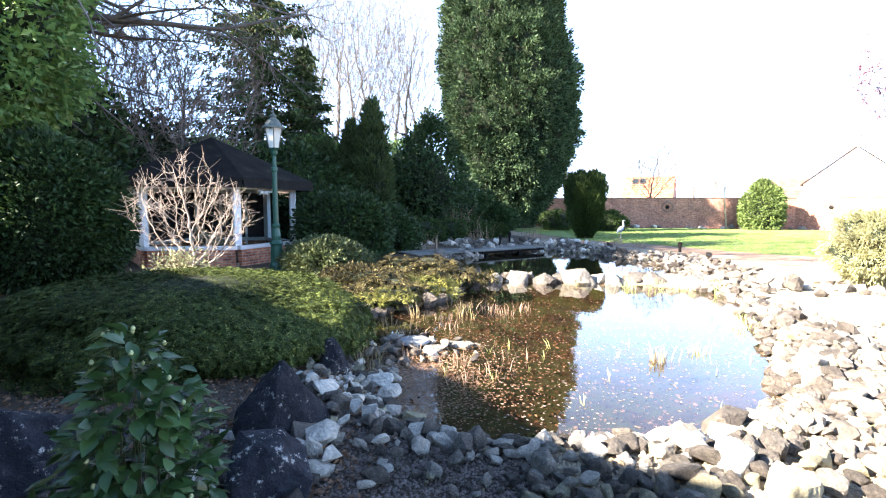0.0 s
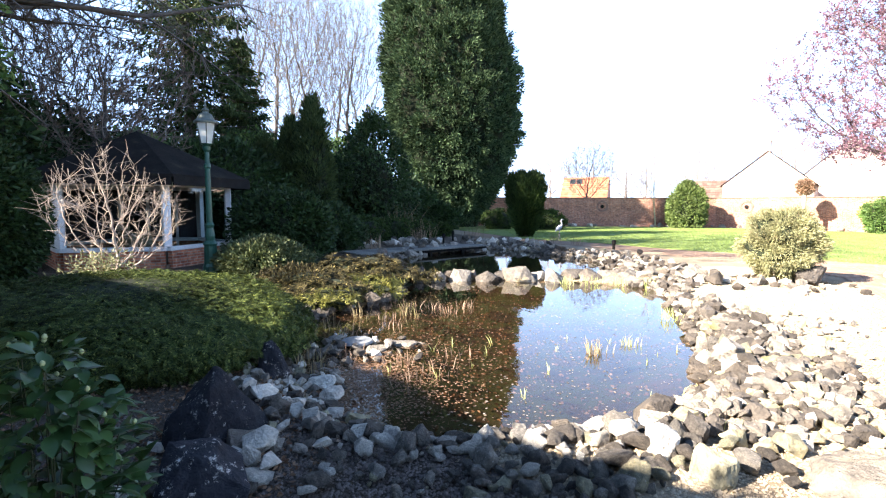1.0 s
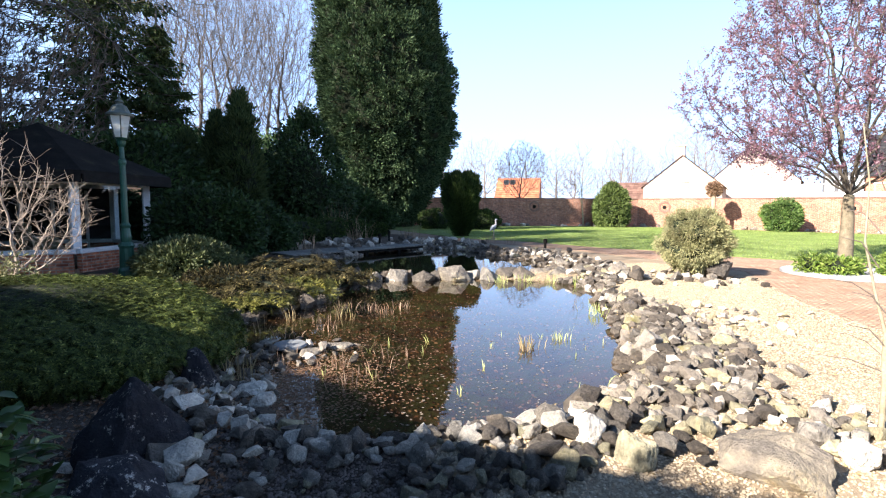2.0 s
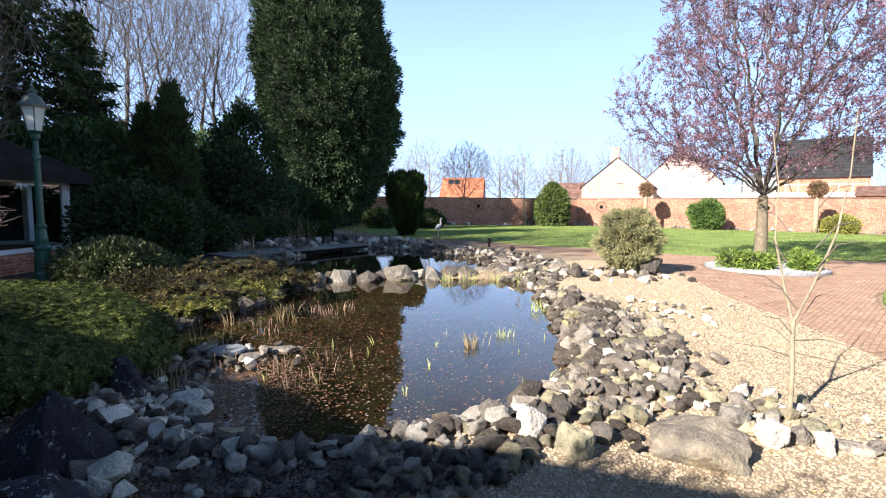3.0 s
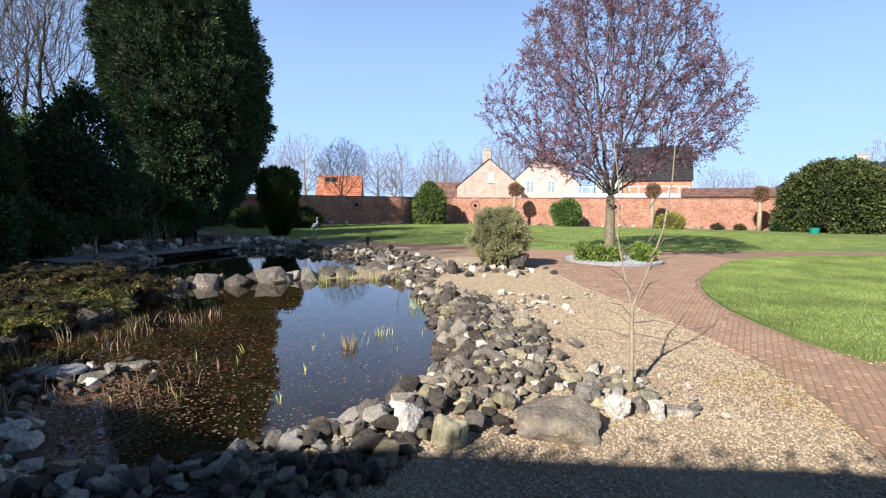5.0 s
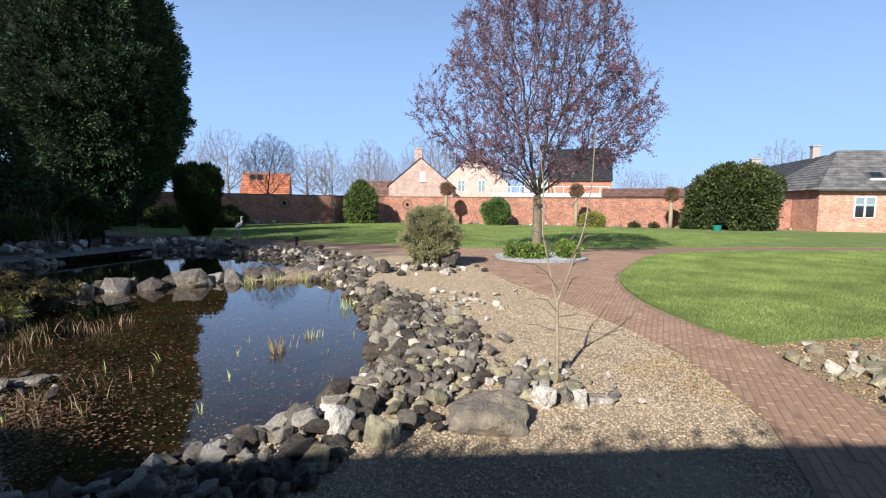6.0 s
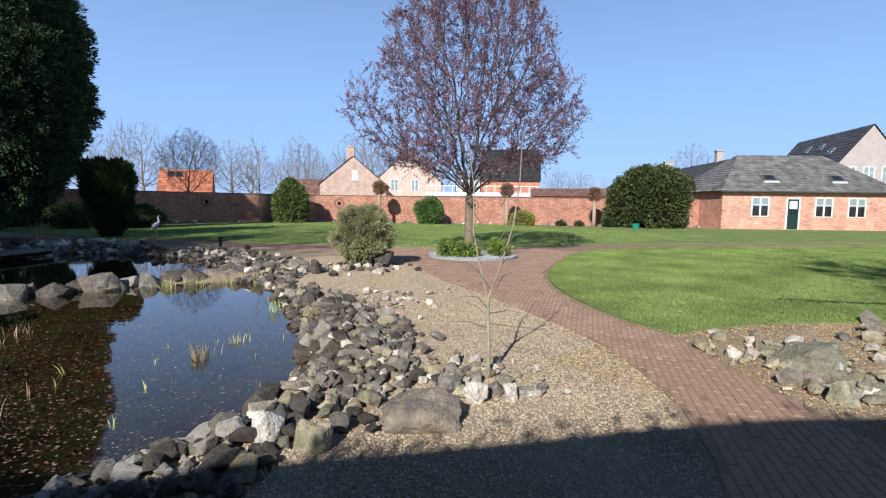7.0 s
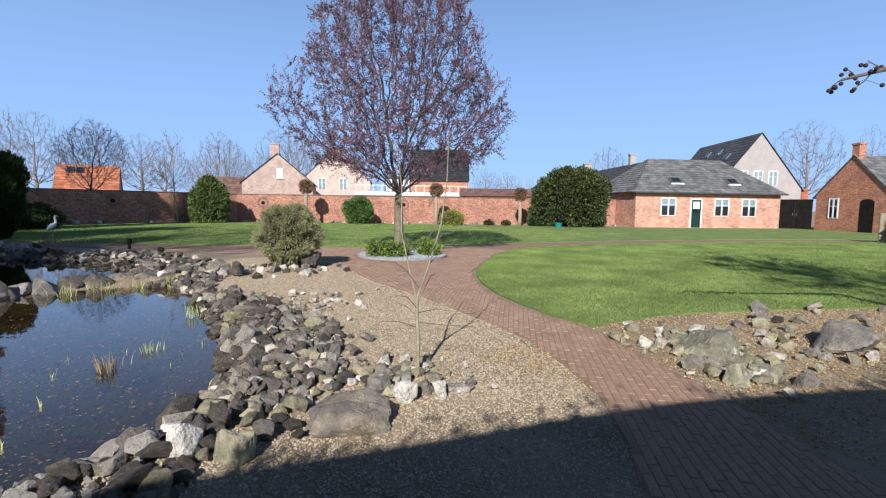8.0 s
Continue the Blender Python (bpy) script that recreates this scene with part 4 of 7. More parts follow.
def gable_house(name, label, place, turn, width, depth, eave, ridge, wall_mat, roof_mat, rows=14, chimney=None, windows=(), group="", blinds=False):
    """A house whose gable looks along its own -y; place is the middle of that gable's foot."""
    ob = thing(name, label, "house", place, turn, group)
    w = width / 2
    pts = [(-w, 0, -0.3), (w, 0, -0.3), (w, 0, eave), (0, 0, ridge), (-w, 0, eave), (-w, depth, -0.3), (w, depth, -0.3), (w, depth, eave), (0, depth, ridge), (-w, depth, eave)]
    part("masonry", solid(pts, [(0, 1, 2, 3, 4), (5, 9, 8, 7, 6), (0, 4, 9, 5), (1, 6, 7, 2), (0, 5, 6, 1), (4, 3, 8, 9), (3, 2, 7, 8)]), wall_mat, ob)
    e = 0.25
    drop = e * (ridge - eave) / w
    tiled_roof("roof", [(-w - e, depth + 0.1, eave - drop + 0.04), (-w - e, -0.12, eave - drop + 0.04), (0, -0.12, ridge + 0.04), (0, depth + 0.1, ridge + 0.04)], rows, roof_mat, ob)
    tiled_roof("roof", [(w + e, -0.12, eave - drop + 0.04), (w + e, depth + 0.1, eave - drop + 0.04), (0, depth + 0.1, ridge + 0.04), (0, -0.12, ridge + 0.04)], rows, roof_mat, ob)
    if chimney:
        cx, cy, cw, top = chimney
        part("chimney", add_box(box(cx - cw / 2, cx + cw / 2, cy, cy + cw, ridge - 1.2, top), cx - cw / 2 - 0.06, cx + cw / 2 + 0.06, cy - 0.06, cy + cw + 0.06, top, top + 0.12), wall_mat, ob)
    for x, z, ww, hh in windows:
        sash(ob, x, z, ww, hh, curtain=blinds, drawn=0.0)
    return ob


def facing(point, target=(0.15, -0.2)):
    """The turn that makes a thing's -y side look at target."""
    return math.degrees(math.atan2(target[1] - point[1], target[0] - point[0])) + 90


# long outbuilding: 11.8 m of orange brick under a hipped roof
ob_turn = math.degrees(math.atan2(-7.8, 8.8))
outbuilding = thing("outbuilding", "low orange-red brick outbuilding with grey hipped tile roof", "building", (36.4, 12.2, 0), ob_turn)
L, D, EAVE, RIDGE = 11.8, 7.0, 2.55, 5.35
part("masonry", box(0, L, 0, D, -0.3, EAVE), HOUSE_BRICK, outbuilding, "orange-red brick wall")
part("gutter", box(-0.3, L + 0.3, -0.42, -0.30, EAVE - 0.06, EAVE + 0.05, bevel=0.02), TILE_DARK, outbuilding, "dark gutter")
o = 0.32
A, B, C, Dd = (-o, -o, EAVE), (L + o, -o, EAVE), (L + o, D + o, EAVE), (-o, D + o, EAVE)
R1, R2 = (2.9, D / 2, RIDGE), (9.2, D / 2, RIDGE)
tiled_roof("roof", [A, B, R2, R1], 15, TILE_GREY, outbuilding, "grey concrete tiles")
tiled_roof("roof", [Dd, A, R1, R1], 15, TILE_GREY, outbuilding, "grey concrete tiles")
tiled_roof("roof", [B, C, R2, R2], 15, TILE_GREY, outbuilding, "grey concrete tiles")
tiled_roof("roof", [C, Dd, R1, R2], 15, TILE_GREY, outbuilding, "grey concrete tiles")
for x in (2.58, 6.9, 9.15):
    sash(outbuilding, x, 0.9, 1.22, 1.28, curtain=True)
door = part("door", box(4.44, 5.2, -0.03, 0.02, 0.02, 2.05), DOOR_GREEN, outbuilding, "bottle-green door with a glazed top")
part("pane", box(4.56, 5.08, -0.05, -0.035, 1.02, 1.38), GLASS, door)
part("curtain", box(4.56, 5.08, -0.045, -0.033, 1.4, 1.92), WHITE, door, "white net curtain")
for x in (4.34, 5.2):
    part("door_post", box(x, x + 0.1, -0.05, 0.02, 0, 2.15), WHITE, door, "white door post")
part("lintel", box(4.44, 5.2, -0.05, 0.02, 2.055, 2.15), WHITE, door)
for x in (3.6, 8.3):
    y, z = 0.9, EAVE + (0.9 + o) * (RIDGE - EAVE) / (D / 2 + o)
    sky_win = part("skylight", box(-0.4, 0.4, -0.35, 0.35, 0.03, 0.14, bevel=0.02), TILE_DARK, outbuilding, "dark framed skylight")
    part("pane", box(-0.32, 0.32, -0.27, 0.27, 0.142, 0.15), GLASS, sky_win)
    part("flashing", box(-0.5, 0.5, -0.5, -0.36, 0.03, 0.10), WHITE, sky_win, "pale apron flashing")
    for s in (-1, 1):
        part("side_flashing", box(s * 0.47 - 0.06, s * 0.47 + 0.06, -0.355, 0.4, 0.03, 0.10), OLD_METAL, sky_win, "grey metal side flashing")
    sky_win.matrix_basis = pose(x, y, z, math.degrees(math.atan2(RIDGE - EAVE, D / 2 + o)), 0, 0)

# gate
ga, gb = Vector((45.35, 4.45, 0)), Vector((44.35, 2.3, 0))
gate = thing("yard_gate", "tall black boarded double gate", "gate", ga, math.degrees(math.atan2(gb.y - ga.y, gb.x - ga.x)))
glen = (gb - ga).length
for i in range(2):
    leaf = part("top_rail", box(i * glen / 2 + 0.005, (i + 1) * glen / 2 - 0.005, -0.03, 0.0, 2.08, 2.2), DARK_WOOD, gate)
    part("bottom_rail", box(i * glen / 2 + 0.005, (i + 1) * glen / 2 - 0.005, -0.03, 0.0, 0.05, 0.17), DARK_WOOD, leaf)
    for j in range(7):
        w = (glen / 2 - 0.01) / 7
        part("board", box(i * glen / 2 + 0.005 + j * w, i * glen / 2 + 0.005 + (j + 1) * w - 0.008, -0.06, -0.032, 0.06, 2.16), DARK_WOOD, leaf)
    part("handle", box(glen / 2 + (0.1 if i else -0.14), glen / 2 + (0.14 if i else -0.1), -0.09, -0.061, 1.0, 1.16), OLD_METAL, leaf)

# brick hut: its gable looks at the lawn
ha, hb = Vector((44.3, 2.15, 0)), Vector((40.6, -1.75, 0))
hut_turn = math.degrees(math.atan2(hb.y - ha.y, hb.x - ha.x))
hw = (hb - ha).length
hut = thing("garden_house", "small dark red brick house with grey roof and chimney", "house", (ha + hb) / 2, hut_turn)
H_EAVE, H_RIDGE, H_DEEP = 2.45, 5.0, 7.5
pts = [(-hw / 2, 0, -0.3), (hw / 2, 0, -0.3), (hw / 2, 0, H_EAVE), (0, 0, H_RIDGE), (-hw / 2, 0, H_EAVE)]
pts += [(x, H_DEEP, z) for x, _, z in pts]
part("masonry", solid(pts, [(0, 1, 2, 3, 4), (5, 9, 8, 7, 6), (0, 4, 9, 5), (1, 6, 7, 2), (0, 5, 6, 1), (4, 3, 8, 9), (3, 2, 7, 8)]), HUT_BRICK, hut, "dark red brick wall")
for s in (-1, 1):
    eave = (s * (hw / 2 + 0.25), H_EAVE - 0.2)
    q = [(eave[0], -0.1, eave[1]), (eave[0], H_DEEP, eave[1]), (0, H_DEEP, H_RIDGE + 0.05), (0, -0.1, H_RIDGE + 0.05)]
    tiled_roof("roof", q if s > 0 else [q[1], q[0], q[3], q[2]], 14, TILE_GREY, hut, "grey roof tiles")
part("chimney", add_box(box(-0.25, 0.25, 0.02, 0.52, H_RIDGE - 0.7, 5.72), -0.30, 0.30, -0.03, 0.57, 5.72, 5.84), HUT_BRICK, hut, "square brick chimney")
sash(hut, -1.25, 0.9, 0.75, 1.35)
# the open arch is a flat black plate; its depth of shade is painted
prof = [(0.65, 0.02), (1.6, 0.02), (1.6, 2.0), (1.45, 2.12), (1.12, 2.18), (0.8, 2.12), (0.65, 2.0)]
pts = [(x, -0.02, z) for x, z in prof] + [(x, 0.01, z) for x, z in prof]
part("doorway", solid(pts, [tuple(range(7)), tuple(range(13, 6, -1))] + [(i, i + 7, (i + 1) % 7 + 7, (i + 1) % 7) for i in range(7)]), DARK_WOOD, hut, "black arched plate standing for the shade in an open doorway")

# ---- neighbours' houses behind the wall ----
p = plan(13.6, 62)
orange_house = gable_house("neighbour_house", "low house with a bright orange tile roof behind the wall", plan(16.1, 63), facing(p) + 84, 6.0, 5.2, 2.5, 5.0, PALE_BRICK, TILE_ORANGE, 10)
for side in (-1, 1):
    part("fascia", box(side * 3.27 - 0.03, side * 3.27 + 0.03, -0.1, 5.3, 2.12, 2.30), WHITE, orange_house, "white eaves board")
    for y in (3.3, 4.1):
        roof_light = part("skylight", box(-0.45, 0.45, -0.33, 0.33, 0.06, 0.15, bevel=0.02), TILE_DARK, orange_house, "dark framed skylight")
        part("pane", box(-0.38, 0.38, -0.27, 0.27, 0.152, 0.16), GLASS, roof_light)
        roof_light.matrix_basis = pose(side * 0.75, y, 5.0 - 0.75 * 2.5 / 3.0 + 0.04, 0, side * math.degrees(math.atan2(2.5, 3.0)), 0)
p = plan(30.9, 58)
buff_house = gable_house("neighbour_house", "pale buff brick house gable with a chimney", p, facing(p) - 6, 7.6, 10, 3.7, 6.9, PALE_BRICK, TILE_DARK, 14, (-0.3, 0.05, 0.9, 7.9))
part("shutter", box(-0.1, 0.55, -0.06, 0.0, 4.2, 5.3, bevel=0.02), WHITE, buff_house, "white closed shutter")
part("sill", box(-0.2, 0.65, -0.12, 0.0, 4.1, 4.195), WHITE, buff_house)
p = plan(37.2, 70)
gable_house("neighbour_house", "cream brick house with steep gable and white windows", p, facing(p) - 4, 9.5, 10, 4.6, 9.2, CREAM, TILE_BROWN, 14, None, ((-1.9, 3.4, 1.1, 1.6), (1.0, 3.4, 1.1, 1.6)), blinds=True)
p = plan(49.2, 66)
gable_house("neighbour_house", "red brick house with dark roof and white balcony", plan(52.3, 67), facing(p) + 90, 8.0, 7.6, 4.75, 8.9, HUT_BRICK, TILE_BLACK, 14)
balcony = thing("balcony_wing", "low white-trimmed wing with a balcony rail behind the wall", "building", plan(46.0, 61), facing(plan(46.0, 61)))
part("masonry", box(-7.0, 6.6, 0, 4, -0.3, 2.55), CREAM, balcony)
part("fascia", box(-7.2, 6.8, -0.3, 4.1, 2.55, 3.0), WHITE, balcony, "broad white fascia")
part("upper_wall", box(0.2, 6.6, 2.2, 4, 3.0, 4.85), HUT_BRICK, balcony, "red brick upper wall")
part("dark_glazing", box(-3.6, -0.4, 1.6, 3.8, 3.0, 5.0), TILE_DARK, balcony, "dark glazed bay")
for x in (-3.4, -2.3, -1.2, 1.4, 3.0, 5.4):
    part("window", box(x, x + 0.75, 1.55 if x < 0 else 2.12, 1.6 if x < 0 else 2.2, 3.15, 4.6), WHITE, balcony, "white window frame")
    part("pane", box(x + 0.1, x + 0.65, 1.5 if x < 0 else 2.08, 1.55 if x < 0 else 2.12, 3.25, 4.5), GLASS, balcony)
for x in np.arange(-7.0, 6.7, 1.05):
    part("baluster", box(x, x + 0.07, -0.25, -0.18, 3.0, 3.75), WHITE, balcony)
part("rail", box(-7.1, 6.7, -0.28, -0.16, 3.75, 3.83), WHITE, balcony)
p = plan(55.8, 58)
gable_house("neighbour_house", "low red brick building with a flat brown ridge", plan(59.6, 58), facing(p) + 90, 4.0, 8.0, 2.6, 3.4, HUT_BRICK, TILE_BROWN, 6)
near_end, far_end = plan(72.6, 44), plan(60.9, 79)
along = far_end - near_end
barn = gable_house("neighbour_barn", "long barn with a dark slate roof and chimneys", near_end, math.degrees(math.atan2(along.y, along.x)) - 90, 8.0, along.length, 2.6, 5.3, HUT_BRICK, TILE_DARK, 16)
for share, top, wide in ((0.10, 6.15, 0.5), (0.42, 6.3, 0.9)):
    y = share * along.length
    part("chimney", add_box(box(-wide / 2, wide / 2, y, y + 0.5, 4.6, top), -wide / 2 - 0.06, wide / 2 + 0.06, y - 0.06, y + 0.56, top, top + 0.1), GREY_RENDER, barn, "grey rendered chimney")
p = plan(82.3, 60)
grey_house = gable_house("neighbour_house", "grey rendered house gable with a steep dark roof", p, facing(p) + 30, 8.6, 13, 3.6, 9.2, GREY_RENDER, TILE_DARK, 18, None, ((1.4, 3.9, 0.95, 1.5), (-0.1, 3.9, 0.95, 1.5), (-1.6, 3.9, 0.95, 1.5)), blinds=True)
for y, s in ((3.2, 0.62), (6.0, 0.75), (8.6, 0.75)):
    sky_win = part("skylight", box(-0.42, 0.42, -0.42, 0.42, 0.05, 0.16, bevel=0.02), OLD_METAL, grey_house, "grey framed skylight")
    part("pane", box(-0.36, 0.36, -0.36, 0.36, 0.162, 0.17), GLASS, sky_win)
    slope = math.degrees(math.atan2(9.2 - 3.6, 4.3))
    sky_win.matrix_basis = pose(-4.3 * (1 - s), y, 3.6 + (9.2 - 3.6) * s, 0, -slope, 0)
p = plan(28.6, 64)
gable_house("neighbour_house", "low shed with a brown tile roof behind the wall", p, facing(p) + 88, 4.0, 4.4, 2.4, 4.4, PALE_BRICK, TILE_BROWN, 8)
p = plan(57.8, 110)
gable_house("neighbour_house", "far house with a dark roof and pale gable", p, facing(p) + 60, 5.5, 7, 2.6, 4.9, CREAM, TILE_DARK, 8)
p = plan(86.2, 75)
gable_house("neighbour_house", "small distant shed with a red tile roof", p, facing(p) + 90, 5, 6, 2.2, 4.0, PALE_BRICK, TILE_ORANGE, 8)

# ---- pavilion ----
GC, GR, G0 = Vector((-7.75, 11.36, 0)), 1.97, -42.0
gazebo = thing("garden_pavilion", "six-sided garden pavilion with black shingle roof and white posts", "pavilion", GC)
corner = [Vector((GR * math.cos(radians(G0 + 60 * i)), GR * math.sin(radians(G0 + 60 * i)), 0)) for i in range(6)]
SILL, HEAD = 0.42, 1.84
part("floor", slab([(c.x * 0.99, c.y * 0.99) for c in corner], -0.05, 0.06), JOINTS, gazebo, "dark tiled floor")
for i in range(6):
    a, b = corner[i], corner[(i + 1) % 6]
    d = b - a
    turn = math.degrees(math.atan2(d.y, d.x))
    at = pose(a.x, a.y, 0, 0, 0, turn)
    L6 = d.length
    plinth = part("plinth", box(0.06, L6 - 0.06, -0.06, 0.06, -0.2, SILL - 0.05), HUT_BRICK, gazebo, "low red brick plinth")
    plinth.matrix_basis = at
    sill = part("sill", box(0.0, L6, -0.09, 0.09, SILL - 0.05, SILL + 0.04, bevel=0.01), WHITE, gazebo, "white window sill")
    sill.matrix_basis = at
    head = part("head_rail", box(0.06, L6 - 0.06, -0.05, 0.05, HEAD - 0.08, HEAD + 0.02), WHITE, gazebo)
    head.matrix_basis = at
    post = part("post", box(-0.075, 0.075, -0.075, 0.075, SILL + 0.04, HEAD + 0.05, bevel=0.008), WHITE, gazebo, "white corner post")
    post.matrix_basis = pose(a.x, a.y, 0, 0, 0, turn - 30)
    if i not in (1,):
        pane = part("pane", box(0.09, L6 - 0.09, -0.004, 0.004, SILL + 0.05, HEAD - 0.09), GLASS, gazebo)
        pane.matrix_basis = at
    # dark sheets behind the back panes, painted as the shaded inside
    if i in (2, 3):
        dark = part("inner_shade_sheet", box(0.09, L6 - 0.09, 0.03, 0.05, SILL + 0.05, HEAD - 0.09), INTERIOR, gazebo, "dark sheet standing for the pavilion's shaded inside")
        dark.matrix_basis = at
for x in (0.55, 1.25):
    post_in = part("door_frame", box(x, x + 0.06, 0.06, 0.1, 0.07, 1.7), WHITE, gazebo, "white inner door frame")
    post_in.matrix_basis = pose(corner[2].x, corner[2].y, 0, 0, 0, math.degrees(math.atan2((corner[3] - corner[2]).y, (corner[3] - corner[2]).x)))
ER, EZ, AZ = 2.5, 1.93, 3.06
for i in range(6):
    a, b = [Vector((ER * math.cos(radians(G0 + 60 * k)), ER * math.sin(radians(G0 + 60 * k)), EZ)) for k in (i, i + 1)]
    rise = Vector((0, 0, 0.07))
    top = Vector((0, 0, AZ))
    part("roof_slope", solid([a, b, top, a + rise, b + rise, top + rise], [(0, 2, 1), (3, 4, 5), (0, 1, 4, 3)]), SHINGLE, gazebo, "black bitumen felt roof with moss")
    d = b - a
    f = part("fascia", box(0.02, d.length - 0.02, -0.02, 0.02, -0.16, 0.02), DARK_WOOD, gazebo)
    f.matrix_basis = pose(a.x, a.y, EZ, 0, 0, math.degrees(math.atan2(d.y, d.x)))
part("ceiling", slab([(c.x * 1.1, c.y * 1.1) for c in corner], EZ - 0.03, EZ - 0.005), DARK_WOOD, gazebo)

chair = thing("wicker_chair", "light wicker armchair inside the pavilion", "chair", GC + Vector((0.25, -0.6, 0.06)), 150)
part("seat", box(-0.26, 0.26, -0.26, 0.26, 0.32, 0.42, bevel=0.03), RATTAN, chair)
part("backrest", box(-0.26, 0.26, 0.2, 0.27, 0.42, 0.88, bevel=0.03), RATTAN, chair)
for s in (-1, 1):
    part("armrest", box(s * 0.29 - 0.03, s * 0.29 + 0.03, -0.24, 0.24, 0.36, 0.62, bevel=0.02), RATTAN, chair)
for x in (-0.22, 0.22):
    for y in (-0.22, 0.22):
        part("leg", box(x - 0.02, x + 0.02, y - 0.02, y + 0.02, 0, 0.32), RATTAN, chair)

# ---- garden lamp on a cast post ----
lamp = thing("street_lamp", "dark green cast-iron garden lamp with a glazed lantern", "lamp", plan(-28.2, 9.8))
part("base", lathe([(0.14, -0.05), (0.14, 0.25), (0.115, 0.3), (0.105, 0.62), (0.125, 0.66), (0.09, 0.72)], 14), LAMP_GREEN, lamp, smooth=False)
part("post", lathe([(0.075, 0.72), (0.085, 0.8), (0.065, 0.95), (0.08, 1.0), (0.052, 1.05), (0.045, 2.0), (0.06, 2.03), (0.06, 2.08), (0.04, 2.1), (0.036, 2.3), (0.062, 2.34), (0.07, 2.4)], 14), LAMP_GREEN, lamp, smooth=False)
lantern = part("lantern", lathe([(0.05, 2.40), (0.10, 2.44), (0.105, 2.45)], 6), LAMP_GREEN, lamp, "green metal lantern base")
part("glass", lathe([(0.10, 2.451), (0.165, 2.80)], 6), LAMP_GLASS, lantern, "milky lantern glass")
part("burner", lathe([(0.03, 2.451), (0.03, 2.56), (0.045, 2.58), (0.03, 2.7), (0.0, 2.72)], 10), OLD_METAL, lantern)
part("hood", lathe([(0.2, 2.80), (0.205, 2.83), (0.15, 2.87), (0.12, 2.93), (0.10, 2.97), (0.055, 2.985), (0.05, 3.01), (0.07, 3.03), (0.045, 3.06), (0.018, 3.08), (0.022, 3.11), (0.004, 3.17)], 12), HOOD_METAL, lantern, "weathered grey-green domed hood")
for i in range(6):
    a = radians(60 * i)
    bar = part("glazing_bar", lathe([(0.009, 0), (0.009, 0.355)], 5), HOOD_METAL, lantern)
    bar.matrix_basis = look((0.102 * math.cos(a), 0.102 * math.sin(a), 2.45), (0.168 * math.cos(a), 0.168 * math.sin(a), 2.8)) @ pose(0, 0, 0, 180, 0, 0)

# ---- plank bridge over the back pond ----
ba, bb = Vector((-2.75, 13.05, -0.06)), Vector((0.95, 16.6, -0.06))
bd = bb - ba
bridge = thing("plank_bridge", "low weathered plank footbridge over the pond", "bridge", ba, math.degrees(math.atan2(bd.y, bd.x)))
for s in (0.12, 1.0):
    part("beam", box(0, bd.length, s - 0.05, s + 0.05, -0.02, 0.06), DARK_WOOD, bridge)
n = int(bd.length / 0.155)
plank = None
for i in range(n):
    if plank is None:
        plank = part("plank", box(0.0, 0.145, -0.05, 1.15, 0.062, 0.10, bevel=0.006), DECK_WOOD, bridge).data
    else:
        pl = new("plank", plank)
        pl.parent = bridge
        pl.location.x = i * 0.155
for x in (1.2, 2.6, 4.0):
    part("pile", box(x, x + 0.1, 0.1, 0.2, -0.6, -0.021), DARK_WOOD, bridge)

# ---- big boulders ----
boulder("boulder", "large grey boulder with ochre patches on gravel", (2.03, 2.07, -0.02), (0.275, 0.215), 0.22, -52, BOULDER_ROCK, 40, corners=11)
boulder("boulder", "large blackish boulder in shade by the pond", plan(-29.0, 3.1, -0.03), (0.28, 0.25), 0.44, 75, BLACK_ROCK, 6, corners=16, taper=0.55)
boulder("boulder", "large blackish boulder with pale flecks", plan(-30.4, 2.45, -0.03), (0.26, 0.22), 0.28, 130, BLACK_ROCK, 11, corners=18, taper=0.25)
boulder("boulder", "dark boulder under the evergreen mound", plan(-50.5, 3.1, -0.03), (0.40, 0.26), 0.42, 10, BLACK_ROCK, 14)
boulder("boulder", "upright dark stone at the water's edge", plan(-22.5, 4.25, -0.08), (0.13, 0.11), 0.30, 30, BLACK_ROCK, 17, taper=0.35)
boulder("boulder", "dark rock beside the clipped pine", plan(34.4, 10.75, -0.02), (0.33, 0.25), 0.36, 70, DARK_ROCK, 23)
boulder("boulder", "broad grey boulder in the stone bed", plan(79.6, 5.2, -0.03), (0.34, 0.25), 0.27, 5, OCHRE_ROCK, 33, corners=15)
boulder("boulder", "long grey boulder in the stone bed", plan(90.3, 6.3, -0.03), (0.44, 0.28), 0.27, 5, BOULDER_ROCK, 37)
boulder("boulder", "squarish ochre stone in the stone bed", plan(82.3, 4.45, -0.02), (0.12, 0.11), 0.18, 10, OCHRE_ROCK, 41)
boulder("boulder", "flat greenish stone in the stone bed", plan(84.6, 4.75, -0.02), (0.18, 0.13), 0.12, 50, OCHRE_ROCK, 44, corners=12)
boulder("boulder", "flat slate-grey stone at the sapling's foot", plan(52.3, 3.5, -0.01), (0.17, 0.07), 0.06, -40, GREY_ROCK, 47)
boulder("boulder", "smooth white stone at the sapling's foot", plan(50.5, 3.36, -0.01), (0.06, 0.052), 0.12, 0, PALE_ROCK, 53)
boulder("boulder", "angular white stone at the sapling's foot", plan(46.2, 3.32, -0.01), (0.10, 0.085), 0.15, 80, PALE_ROCK, 55)
boulder("boulder", "pale grey stone at the sapling's foot", plan(48.6, 3.45, -0.01), (0.065, 0.06), 0.10, 30, GREY_ROCK, 56, 4)
